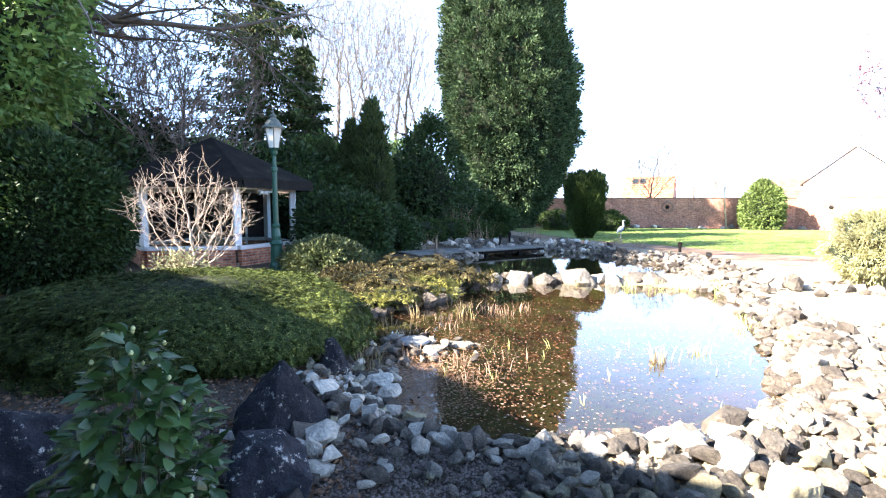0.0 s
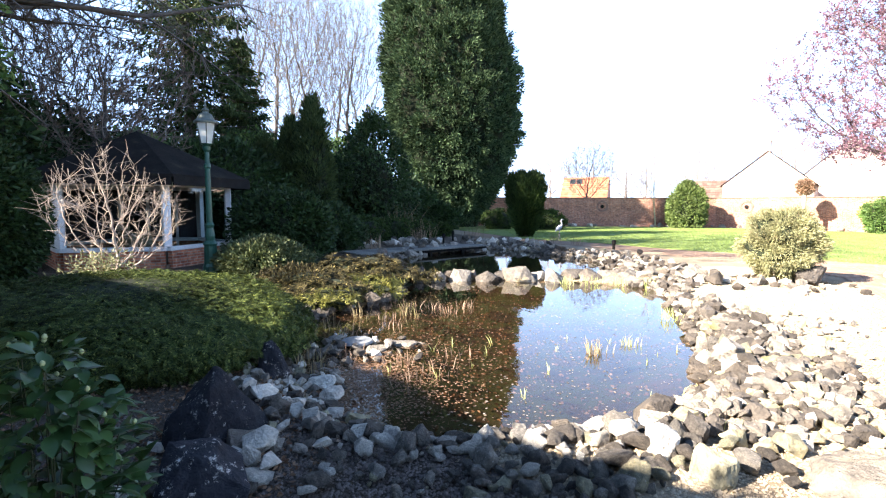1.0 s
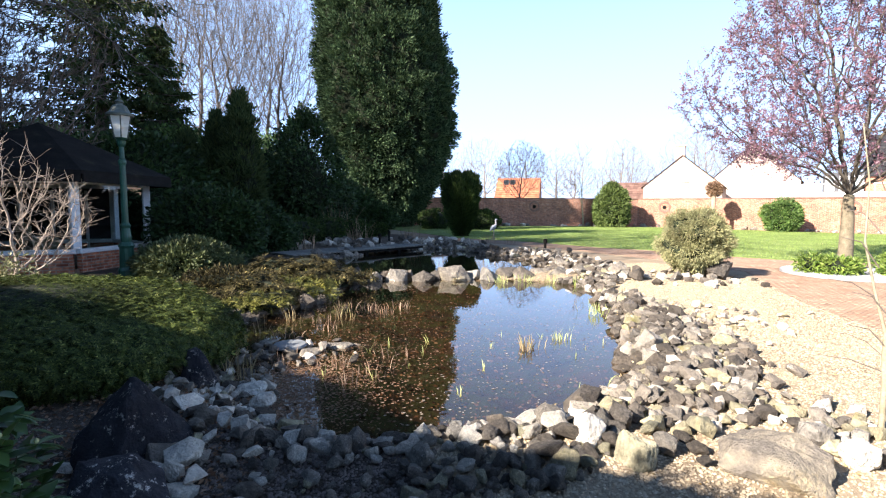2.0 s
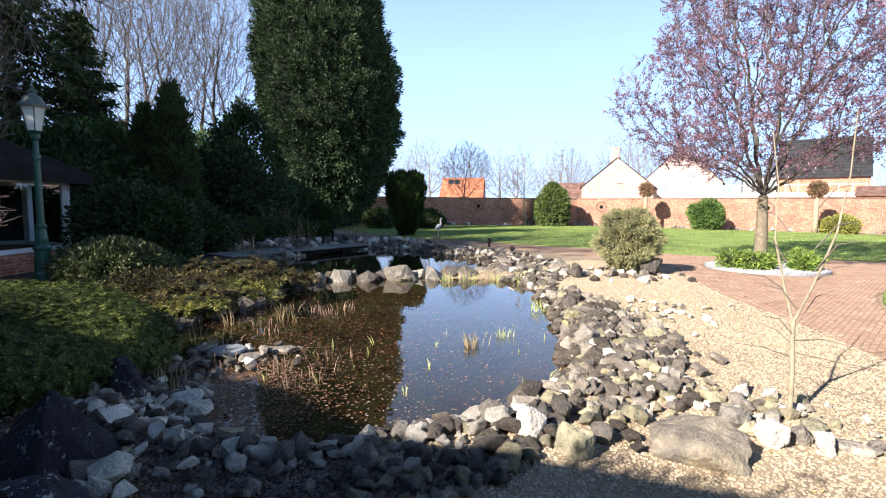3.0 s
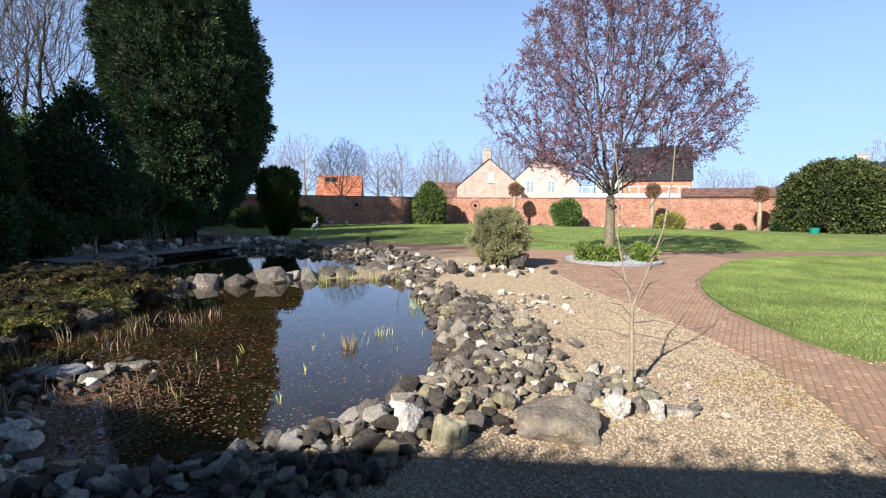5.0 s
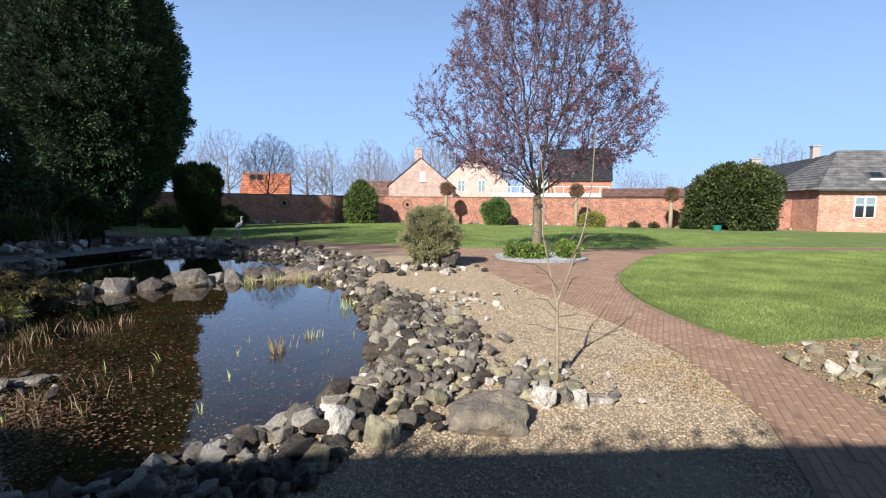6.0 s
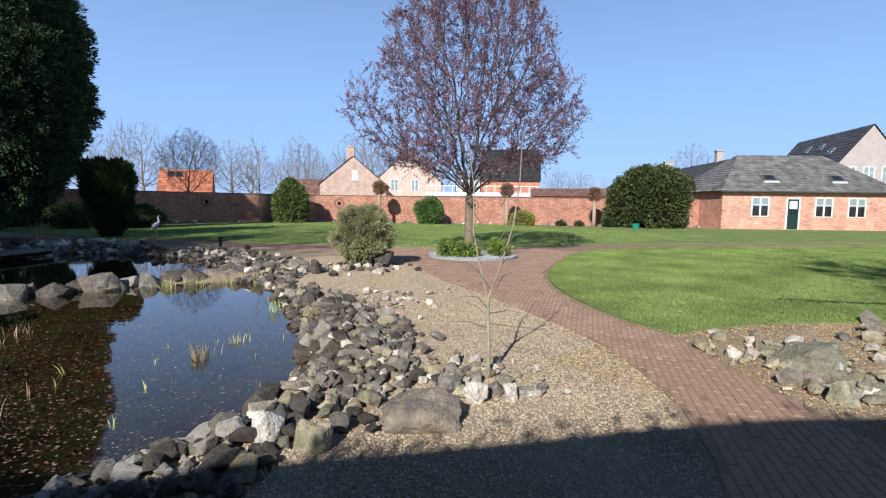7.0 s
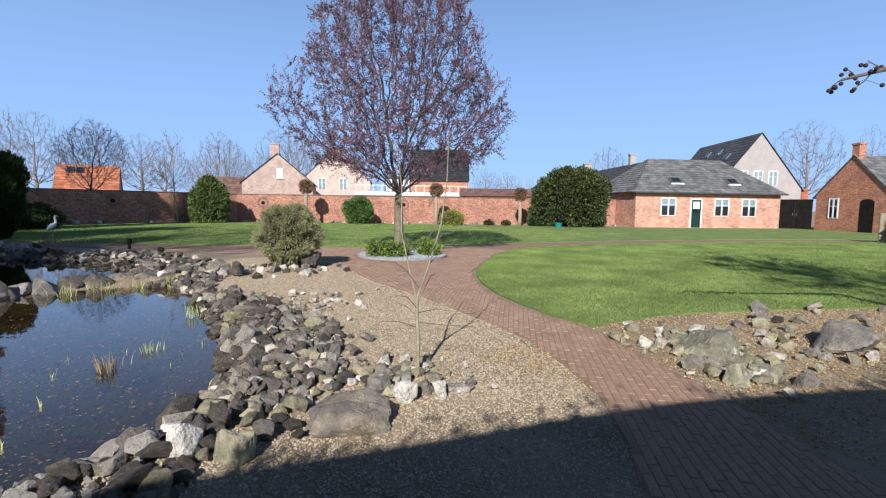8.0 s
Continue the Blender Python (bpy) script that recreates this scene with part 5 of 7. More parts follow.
boulder("boulder", "broad grey stone beside the big boulder", plan(42.8, 3.42, -0.01), (0.10, 0.085), 0.15, 10, GREY_ROCK, 58, 4)
boulder("boulder", "flat ochre stone at the sapling's foot", plan(49.6, 3.7, -0.01), (0.09, 0.07), 0.06, 60, OCHRE_ROCK, 60, 4)
boulder("boulder", "tall pale stone on the pond's rim", plan(22.0, 2.82, -0.05), (0.095, 0.08), 0.24, 0, PALE_ROCK, 57)
boulder("boulder", "wedge of pale yellowish stone on the pond's rim", plan(26.8, 2.72, -0.04), (0.125, 0.095), 0.18, 120, OCHRE_ROCK, 59)
for x, y, sx, sy, h, seed in ((-0.75, 9.5, 0.20, 0.20, 0.18, 60), (-0.45, 9.6, 0.24, 0.22, 0.22, 61), (0.08, 9.7, 0.31, 0.27, 0.30, 62), (0.58, 9.62, 0.25, 0.24, 0.27, 63), (1.2, 9.72, 0.33, 0.29, 0.40, 64), (1.66, 9.9, 0.19, 0.2, 0.2, 71), (1.98, 9.8, 0.25, 0.26, 0.30, 65), (2.38, 9.95, 0.26, 0.24, 0.28, 72),
                              (2.72, 9.85, 0.24, 0.26, 0.34, 66), (3.1, 9.95, 0.27, 0.25, 0.27, 67), (3.42, 9.75, 0.24, 0.25, 0.33, 73), (3.82, 9.75, 0.28, 0.26, 0.28, 68), (4.2, 9.6, 0.24, 0.25, 0.26, 74), (0.85, 9.85, 0.16, 0.15, 0.2, 75)):
    boulder("stepping_rock", "knobbly grey rock in the row between the two ponds", (x, y, -0.24), (sx, sy), h * 0.6 + 0.15, seed * 37, (DARK_ROCK, BOULDER_ROCK, GREY_ROCK)[seed % 3], seed + 20, 5, corners=9 + seed % 4)["group"] = "rocks between the ponds"

disc = thing("pump_cover", "round grey lid lying on stones in the shallows", "cover", (-1.02, 4.9, -0.15))
part("lid", lathe([(0.0, 0.03), (0.16, 0.03), (0.175, 0.045), (0.16, 0.065), (0.0, 0.07)], 20), DISC_GREY, disc)
part("collar", lathe([(0.14, -0.12), (0.14, 0.029)], 16), DARK_WOOD, disc)

for x, y, sx, sy, h, turn, stuff, seed in ((-1.25, 4.72, 0.17, 0.12, 0.06, 20, GREY_ROCK, 71), (-0.78, 4.78, 0.15, 0.11, 0.06, 80, GREY_ROCK, 72), (-0.55, 5.0, 0.19, 0.10, 0.06, -20, GREY_ROCK, 73),
                                            (-1.3, 5.1, 0.13, 0.10, 0.08, 50, GREY_ROCK, 74), (-1.05, 3.75, 0.14, 0.10, 0.10, 10, PALE_ROCK, 75), (-0.9, 3.5, 0.12, 0.09, 0.10, 70, PALE_ROCK, 76)):
    boulder("flat_stone", "flat pale stone in the pond's shallows", (x, y, -0.17), (sx, sy), h, turn, stuff, seed, 4)["group"] = "flat stones in the shallows"

# ---- loose stones of the banks ----
stone_rng = np.random.RandomState(11)
BANKS = [  # outline, sides kept (test), width, size range, share of dark / grey / pale / ochre, tries
    (POND, lambda x, y: (x > 1.3) & (y < 9.2), 0.9, (0.08, 0.17), (0.60, 0.26, 0.03, 0.11), 2600),
    (POND, lambda x, y: (x <= 1.3) & (y < 4.2), 0.95, (0.04, 0.125), (0.27, 0.24, 0.41, 0.08), 2000),
    (POND, lambda x, y: (x < 0.2) & (y >= 4.2) & (y < 9.4), 0.42, (0.10, 0.21), (0.72, 0.24, 0.02, 0.02), 900),
    (BACK_POND, lambda x, y: (x > 0.4) & (y > 10.2), 0.8, (0.06, 0.14), (0.52, 0.35, 0.08, 0.05), 600),
    (BACK_POND, lambda x, y: (x <= 0.4) & (y > 9.8), 0.6, (0.08, 0.18), (0.6, 0.3, 0.1, 0.0), 260),
]
stones = []
for outline, keep, width, sizes, share, tries in BANKS:
    lo, hi = outline.min(axis=0) - width, outline.max(axis=0) + width
    cand = stone_rng.uniform(lo, hi, size=(tries * 14, 2))
    d = edge_distance(cand, outline) * np.where(inside(cand, outline), -1, 1)
    ok = (d > -0.05) & (d < width * (0.75 + 0.35 * waves(np.column_stack([cand, cand[:, 0] * 0]), 0.8, 3))) & keep(cand[:, 0], cand[:, 1]) & ~inside(cand, PATH_LINE)
    for (x, y), away in zip(cand[ok][:tries], d[ok][:tries]):
        outer = away > 0.55 * width
        if x < 0.15 and y < 4.2 and away > 0.30 and stone_rng.rand() < 0.62:
            continue
        small = 0.68 if x < 0.1 and y < 4.2 else 1.0
        kind = stone_rng.choice(4, p=((0.40, 0.33, 0.07, 0.20) if y > 3.4 else (0.36, 0.37, 0.07, 0.20)) if outer else share)
        stones.append((x, y, (sizes[0] * 0.6 + (sizes[1] * 1.1 - sizes[0] * 0.6) * stone_rng.rand() ** 1.7) * small * (0.65 if outer or stone_rng.rand() < 0.2 else 1.0), kind))
for cx, cy, spread, count, lo, hi, share in ((1.75, 2.72, 0.2, 60, 0.035, 0.09, (0.38, 0.38, 0.06, 0.18)), (2.3, 3.0, 0.25, 90, 0.035, 0.09, (0.34, 0.38, 0.06, 0.22)), (2.75, 3.6, 0.25, 90, 0.04, 0.10, (0.42, 0.38, 0.04, 0.16)), (3.0, 4.4, 0.22, 60, 0.04, 0.10, (0.45, 0.38, 0.04, 0.13)), (2.7, 2.6, 0.2, 40, 0.03, 0.07, (0.1, 0.35, 0.2, 0.35)), (3.1, 2.3, 0.2, 16, 0.025, 0.05, (0.0, 0.3, 0.4, 0.3)), (2.6, 2.75, 0.25, 26, 0.04, 0.09, (0.2, 0.35, 0.2, 0.25)), (4.0, 5.4, 0.42, 60, 0.02, 0.065, (0.0, 0.2, 0.45, 0.35)),
                                           (5.3, 0.75, 0.42, 84, 0.03, 0.085, (0.0, 0.15, 0.15, 0.70)), (6.3, 0.45, 0.7, 36, 0.04, 0.10, (0.0, 0.2, 0.12, 0.68)), (5.0, 0.35, 0.22, 12, 0.07, 0.13, (0.0, 0.2, 0.1, 0.7)), (7.6, 0.2, 0.6, 20, 0.06, 0.13, (0.1, 0.4, 0.1, 0.4)),
                                           (5.6, 8.6, 0.45, 40, 0.05, 0.12, (0.2, 0.3, 0.5, 0.0)), (-3.0, 17.5, 1.6, 70, 0.08, 0.2, (0.4, 0.3, 0.3, 0.0)), (-0.9, 2.1, 0.4, 44, 0.05, 0.11, (0.2, 0.28, 0.49, 0.03)),
                                           (-1.15, 4.7, 0.36, 44, 0.03, 0.085, (0.4, 0.4, 0.15, 0.05)), (-1.3, 4.0, 0.22, 26, 0.03, 0.07, (0.4, 0.35, 0.2, 0.05)), (4.35, 10.7, 0.4, 60, 0.07, 0.14, (0.5, 0.33, 0.12, 0.05)), (4.55, 12.2, 0.4, 50, 0.07, 0.14, (0.45, 0.35, 0.15, 0.05)), (4.3, 9.4, 0.35, 40, 0.08, 0.18, (0.55, 0.3, 0.1, 0.05)), (4.0, 14.0, 0.45, 50, 0.07, 0.15, (0.45, 0.35, 0.15, 0.05)), (1.6, 18.0, 0.8, 50, 0.1, 0.2, (0.3, 0.35, 0.35, 0.0))):
    for _ in range(count):
        q = stone_rng.normal(size=2) * spread
        stones.append((cx + q[0], cy + q[1], stone_rng.uniform(lo, hi), stone_rng.choice(4, p=share)))
for u in np.arange(0.02, 1, 0.012):  # pale edging stones along the wall's foot
    for a, b, off in ((WALL_A, WALL_B, (-0.1, -0.9)), (WALL_B, WALL_C, (-0.75, -0.6))):
        if stone_rng.rand() < 0.55:
            stones.append((a[0] + u * (b[0] - a[0]) + off[0] + stone_rng.uniform(-0.3, 0.3), a[1] + u * (b[1] - a[1]) + off[1] + stone_rng.uniform(-0.3, 0.3), stone_rng.uniform(0.1, 0.24), stone_rng.choice(4, p=(0.1, 0.4, 0.5, 0.0))))
stones.sort(key=lambda s: (s[0] - 0.6) ** 2 + (s[1] - 1.0) ** 2)
kept, cell = [], {}
for x, y, r, kind in stones:
    if inside(np.array([[x, y]]), PATH_LINE)[0] or inside(np.array([[x, y]]), ROUND_LAWN)[0] or (x - 2.02) ** 2 + (y - 2.02) ** 2 < 0.09 or (x - 0.15) ** 2 + (y + 0.2) ** 2 < 1.0:
        continue
    near = [q for i in (-1, 0, 1) for j in (-1, 0, 1) for q in cell.get((int(x * 3) + i, int(y * 3) + j), ())]
    if all((x - a) ** 2 + (y - b) ** 2 > (0.47 * (r + c)) ** 2 for a, b, c in near):
        cell.setdefault((int(x * 3), int(y * 3)), []).append((x, y, r))
        kept.append((x, y, r, kind))
kept_z = ground_height(np.array([(k[0], k[1]) for k in kept]))
ROCKS = (DARK_ROCK, GREY_ROCK, PALE_ROCK, OCHRE_ROCK)
ROCK_LABEL = ("dark grey angular stone on the pond bank", "mid-grey broken stone on the pond bank", "whitish weathered stone on the pond bank", "mossy ochre stone beside the gravel")
STONE_KINDS = 16
fine_stones = [[mesh_of("stone", *broken_stone(100 + i, 2, 9 + i % 4), ROCKS[k], False) for i in range(STONE_KINDS)] for k in range(4)]
mid_stones = [broken_stone(100 + i, 1, 9 + i % 4) for i in range(STONE_KINDS)]
far_stones = [broken_stone(100 + i, 0, 9 + i % 4) for i in range(STONE_KINDS)]
rest_v, rest_f, rest_s, total = [], [], [], 0
for i, ((x, y, r, kind), z) in enumerate(zip(kept, kept_z)):
    m = pose(x, y, z + r * stone_rng.uniform(0.15, 0.6), stone_rng.normal(0, 20), stone_rng.normal(0, 20), stone_rng.uniform(0, 360)) @ Matrix.Diagonal((r, r * stone_rng.uniform(0.75, 1.1), r * stone_rng.uniform(0.7, 1.2), 1))
    if i < 300:
        ob = new("stone", fine_stones[kind][stone_rng.randint(STONE_KINDS)])
        ob.matrix_basis = m
        tagged(ob, ROCK_LABEL[kind], "stone", "stones round the pond")
    else:
        v, f = (mid_stones if i < 1100 else far_stones)[stone_rng.randint(STONE_KINDS)]
        mm = np.array(m)
        rest_v.append(v @ mm[:3, :3].T + mm[:3, 3])
        rest_f.append(f + total)
        rest_s.append(np.full(len(f), kind))
        total += len(v)
tagged(new("bank_stones", mesh_of("bank_stones", np.vstack(rest_v), np.vstack(rest_f), ROCKS, False, np.concatenate(rest_s))), "many grey and whitish loose stones round the ponds", "stones", kind="stuff")

# ---- gravel: loose pebbles over the near ground ----
peb_rng = np.random.RandomState(5)
pp = peb_rng.uniform((-2.0, 0.0), (7.3, 11.5), size=(360000, 2))
pp = pp[(inside(pp, GRAVEL_AREA) | (edge_distance(pp, POND) < 1.3) & (pp[:, 0] > -1.2)) & (peb_rng.uniform(0, 1, len(pp)) < np.clip(4.5 / np.hypot(pp[:, 0], pp[:, 1]), 0.25, 1))]
pp = np.vstack([pp, peb_rng.uniform((-3.2, 0.5), (1.4, 3.4), size=(26000, 2)), peb_rng.uniform((3.0, -2.2), (9.0, 2.4), size=(9000, 2))])
pp = pp[(~inside(pp, PATH_LINE) | (edge_distance(pp, PATH_LINE) < 0.16 * peb_rng.uniform(0, 1, len(pp)) ** 2)) & ~inside(pp, ROUND_LAWN) & ~inside(pp, POND) & ((pp[:, 0] - 0.15) ** 2 + (pp[:, 1] + 0.2) ** 2 > 0.6)]
pz = ground_height(pp)
oct_v = np.array([(1, 0, 0), (0, 1, 0), (-1, 0, 0), (0, -1, 0), (0, 0, 0.8), (0, 0, -0.8)])
oct_f = np.array([(0, 1, 4), (1, 2, 4), (2, 3, 4), (3, 0, 4), (1, 0, 5), (2, 1, 5), (3, 2, 5), (0, 3, 5)])
n = len(pp)
ang, sz = peb_rng.uniform(0, 6.28, n), peb_rng.uniform(0.005, 0.0125, n) * np.where(pp[:, 0] ** 2 + pp[:, 1] ** 2 > 30, 1.25, 1.0)
pv = oct_v[None] * peb_rng.uniform(0.6, 1.3, (n, 6, 1)) * sz[:, None, None]
c, s = np.cos(ang)[:, None], np.sin(ang)[:, None]
pv = np.stack([pv[..., 0] * c - pv[..., 1] * s, pv[..., 0] * s + pv[..., 1] * c, pv[..., 2]], axis=-1) + np.column_stack([pp, pz - 0.0115])[:, None]
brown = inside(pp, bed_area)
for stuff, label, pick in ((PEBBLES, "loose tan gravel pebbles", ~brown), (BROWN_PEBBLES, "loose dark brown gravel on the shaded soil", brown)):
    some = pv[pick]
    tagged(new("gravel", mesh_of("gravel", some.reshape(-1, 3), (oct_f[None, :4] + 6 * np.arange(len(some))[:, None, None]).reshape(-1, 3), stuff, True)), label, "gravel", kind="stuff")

# ---- evergreens of the shrubbery ----
shrub("cypress_tree", "huge dense dark green cypress, rounded and unclipped", "tree", plan(-1.9, 33.3), column([(0, 0.7), (0.035, 1.3), (0.14, 2.9), (0.28, 4.15), (0.44, 4.25), (0.55, 4.0), (0.72, 3.45), (0.85, 2.3), (0.94, 1.25), (1, 0.05)], 21.8, 0.03, 3, 0.035, 0.075, -0.08), 10.9,
      6800, 36, 0.24, 0.22, CYPRESS, 31, 0.30, 0.45, 0.93, (0.35, 3.0), rise=0.6, skin=(-0.035, 0.012))
for b, d, r, h, seed in ((-17.4, 20.0, 0.74, 5.5, 8), (-19.7, 20.6, 0.48, 4.7, 12), (-22.6, 21.0, 0.6, 4.0, 9)):
    shrub("column_conifer", "dark columnar conifer with a ragged top", "tree", plan(b, d), column([(0, r * 0.8), (0.2, r), (0.55, r * 0.9), (0.8, r * 0.6), (0.93, r * 0.3), (1, 0.04)], h, 0.16, seed, 0.16, 0.12), h / 2, 800, 24, 0.20, 0.17, SPRUCE, 25 + seed, 0.25, 0.4, 0.85, (0.1, 1.0), "columnar conifers", rise=1.2)
shrub("holly_tree", "dark glossy holly with open outline", "tree", plan(-10.6, 22.5), column([(0, 1.0), (0.25, 1.7), (0.6, 1.5), (0.85, 0.8), (1, 0.1)], 5.4, 0.14, 10, 0.12), 2.7, 900, 16, 0.40, 0.15, LAUREL, 35, 0.6, 0.9, 0.5, (0.12, 1.0))
shrub("vase_yew", "dark vase-shaped upright yew on the lawn's edge", "shrub", plan(7.15, 22.2), column([(0, 0.12), (0.12, 0.30), (0.4, 0.6), (0.75, 0.76), (0.93, 0.66), (1, 0.3)], 2.8, 0.12, 12, 0.14), 1.42, 1100, 24, 0.13, 0.17, YEW, 36, 0.2, 0.3, 0.86, (0.12, 0.4), rise=1.6)
shrub("dark_bush", "low dark rounded bush beside the yew", "shrub", plan(4.0, 30), lumpy(0.9, 0.9, 0.6, 0.1, 4), 0.5, 260, 20, 0.16, 0.12, YEW, 37)
shrub("dark_bush", "low dark rounded bush beside the yew", "shrub", plan(9.6, 30), lumpy(0.9, 0.9, 0.65, 0.1, 5), 0.5, 260, 20, 0.16, 0.12, YEW, 38)
shrub("rhododendron", "dark broad-leaved evergreen shrub beside the pavilion", "shrub", plan(-20.4, 13.0), lumpy(1.25, 1.1, 0.95, 0.14, 6, 0.08), 0.75, 900, 16, 0.2, 0.11, LAUREL, 39, 0.5, 0.8, 0.8)
shrub("rhododendron", "dark broad-leaved evergreen shrub by the pond", "shrub", plan(-15.6, 15.5), lumpy(1.0, 1.0, 0.7, 0.14, 7, 0.08), 0.5, 600, 16, 0.2, 0.11, LAUREL, 40, 0.5, 0.8, 0.8)
shrub("rounded_shrub", "dense grey-green rounded shrub before the pavilion", "shrub", plan(-23.0, 9.6), lumpy(0.80, 0.75, 0.40, 0.08, 8, 0.05), 0.30, 900, 18, 0.12, 0.07, OLIVE, 41, 0.5, 0.7, 0.84)
shrub("bronze_shrub", "dark brown low heather by the pavilion", "shrub", plan(-19.0, 8.2), lumpy(0.7, 0.6, 0.25, 0.12, 11, 0.08), 0.08, 500, 14, 0.1, 0.06, HEATH, 44, 0.4, 0.6, 0.84)


def spray_mound(name, label, place, shape, sprays, length, leaves, seed):
    """A low spreading conifer: flat feathery sprays lying out over a dark core."""
    rng = np.random.RandomState(seed)
    ob = thing(name, label, "shrub", place)
    d = ball_points(sprays * 2, rng)
    d = d[d[:, 2] > -0.05][:sprays]
    n = len(d)
    base = shape(d) * rng.uniform(0.88, 1.0, n)[:, None]
    up = d * np.array([0.5, 0.5, 1.6]) + rng.normal(0, 0.28, (n, 3))
    up /= np.linalg.norm(up, axis=1)[:, None]
    out = d * np.array([1, 1, 0]) + rng.normal(0, 0.5, (n, 3)) + np.array([0, 0, 0.12])
    out -= up * (out * up).sum(axis=1)[:, None]
    out /= np.linalg.norm(out, axis=1)[:, None]
    side = np.cross(up, out)
    size = length * rng.uniform(0.6, 1.3, n)[:, None]
    vs = []
    for k in range(6):
        s = (k + 0.3) / 6
        for way in ((-1, 1) if k < 5 else (0,)):
            root = base + out * size * s - up * size * 0.22 * s * s
            tip = out * (0.75 if way else 1.0) + side * way * 0.75 + up * rng.normal(0.02, 0.18, n)[:, None]
            l = size * (0.46 - 0.30 * abs(s - 0.35))
            wide = np.cross(up, tip) * l * 0.17
            vs.append(np.stack([root + tip * l * 0.15 + wide, root + tip * l, root + tip * l * 0.15 - wide], axis=1))
    v = np.stack(vs, axis=1).reshape(-1, 3)
    f = np.arange(len(v)).reshape(-1, 3)
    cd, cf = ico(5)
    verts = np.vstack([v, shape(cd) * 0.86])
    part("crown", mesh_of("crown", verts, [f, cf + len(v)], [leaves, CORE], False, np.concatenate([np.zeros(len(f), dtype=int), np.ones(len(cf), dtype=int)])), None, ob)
    tall = shape(np.array([[0.0, 0.0, 1.0]]))[0, 2]
    part("trunk", lathe([(0.08, -0.03), (0.06, tall * 0.3), (0.05, tall * 0.6)], 9), BARK, ob, smooth=True)
    return ob


def steep(shape):
    """The same mound with a flatter top and steeper flanks."""
    return lambda d: shape(d) * np.column_stack([np.maximum(np.hypot(d[:, 0], d[:, 1]), 0.05) ** -0.34] * 2 + [np.ones(len(d))])


spray_mound("bronze_shrub", "low dark spreading shrub with bronze and golden sprays", plan(-13.9, 9.3), lumpy(1.15, 0.85, 0.31, 0.22, 9, 0.24), 3600, 0.15, HEATH, 42)
spray_mound("bronze_shrub", "low dark spreading shrub with a few golden sprays", plan(-18.6, 8.1), lumpy(0.75, 0.7, 0.25, 0.22, 15, 0.26), 1700, 0.14, HEATH, 48)
spray_mound("golden_shrub", "low patchy carpet of yellow-green sprays by the stones", plan(-13.2, 8.25), lumpy(0.62, 0.42, 0.17, 0.26, 10, 0.28), 1100, 0.15, GOLD_SPRAY, 43)
spray_mound("golden_shrub", "small tuft of yellow-green sprays by the stones", plan(-16.8, 7.15), lumpy(0.38, 0.30, 0.13, 0.26, 16, 0.28), 520, 0.13, GOLD_SPRAY, 49)
spray_mound("spreading_conifer", "broad low mound of feathery green conifer", plan(-36.8, 5.75, 0.0), steep(lumpy(1.92, 1.64, 0.62, 0.06, 12, 0.06)), 36000, 0.068, JUNIPER, 45)
shrub("clipped_evergreen", "big rounded dark clipped evergreen", "shrub", plan(-48.6, 11.0), lumpy(1.28, 1.28, 1.45, 0.05, 13, 0.03), 1.1, 2600, 20, 0.15, 0.09, LAUREL, 46, 0.5, 0.7, 0.88)
shrub("laurel_tree", "tall leafy evergreen with bright sunlit leaves", "tree", plan(-51.5, 11.6), lumpy(1.3, 1.3, 2.3, 0.16, 14, 0.2), 4.6, 800, 18, 0.30, 0.15, BRIGHT_LAUREL, 47, 0.5, 0.9, 0.66, (0.1, 3.0))
for b, d, rx, rz, lift, seed in ((-43, 19, 2.6, 2.2, 2.0, 51), (-36, 21, 2.6, 2.0, 1.8, 52), (-27.5, 20, 2.2, 1.9, 1.7, 53), (-23, 24, 2.6, 2.2, 2.0, 54), (-50, 16, 2.4, 2.4, 2.2, 55), (-14, 27, 2.4, 2.3, 2.1, 56), (-7.2, 29, 1.9, 1.5, 1.3, 61), (-11.0, 26, 1.7, 1.3, 1.1, 63), (-3.6, 29.5, 1.3, 0.8, 0.6, 65)):
    shrub("laurel_bush", "tall dark laurel in the shrubbery", "shrub", plan(b, d), lumpy(rx, rx, rz, 0.14, seed, 0.1), lift, 800, 16, 0.4, 0.19, LAUREL if seed % 2 else BRIGHT_LAUREL, seed, 0.5, 0.9, 0.78, (0.12, 1.2), "shrubbery laurels")
for b, d, r, seed in ((-8.5, 20.0, 0.75, 131), (-5.2, 21.5, 0.6, 132), (-11.5, 18.5, 0.8, 133), (-3.0, 22.5, 0.5, 134), (-6.8, 23.5, 0.9, 135)):
    shrub("dark_bush", "low dark evergreen cushion in the shrubbery", "shrub", plan(b, d), lumpy(r, r, r * 0.6, 0.12, seed, 0.1), r * 0.45, 220, 16, 0.14, 0.10, YEW, seed)
# unseen trees added out of view to the side, to shade the pavilion and far lawn
for x, y, rx, rz, lift, seed in ((-16.0, 7.5, 3.0, 7.5, 7.5, 57), (-20.0, 10.9, 3.0, 10.5, 10.5, 58), (-22.5, 14.5, 3.2, 7.5, 7.5, 59), (-26.0, 20.0, 3.4, 8.0, 8.0, 60)):
    shrub("laurel_tree", "unseen tall evergreen added to cast shade", "tree", (x, y, 0), lumpy(rx, rx, rz, 0.14, seed, 0.1), lift, 500, 12, 0.5, 0.35, LAUREL, seed, 0.5, 0.9, 0.86, (0.15, 2.0), "shrubbery laurels")


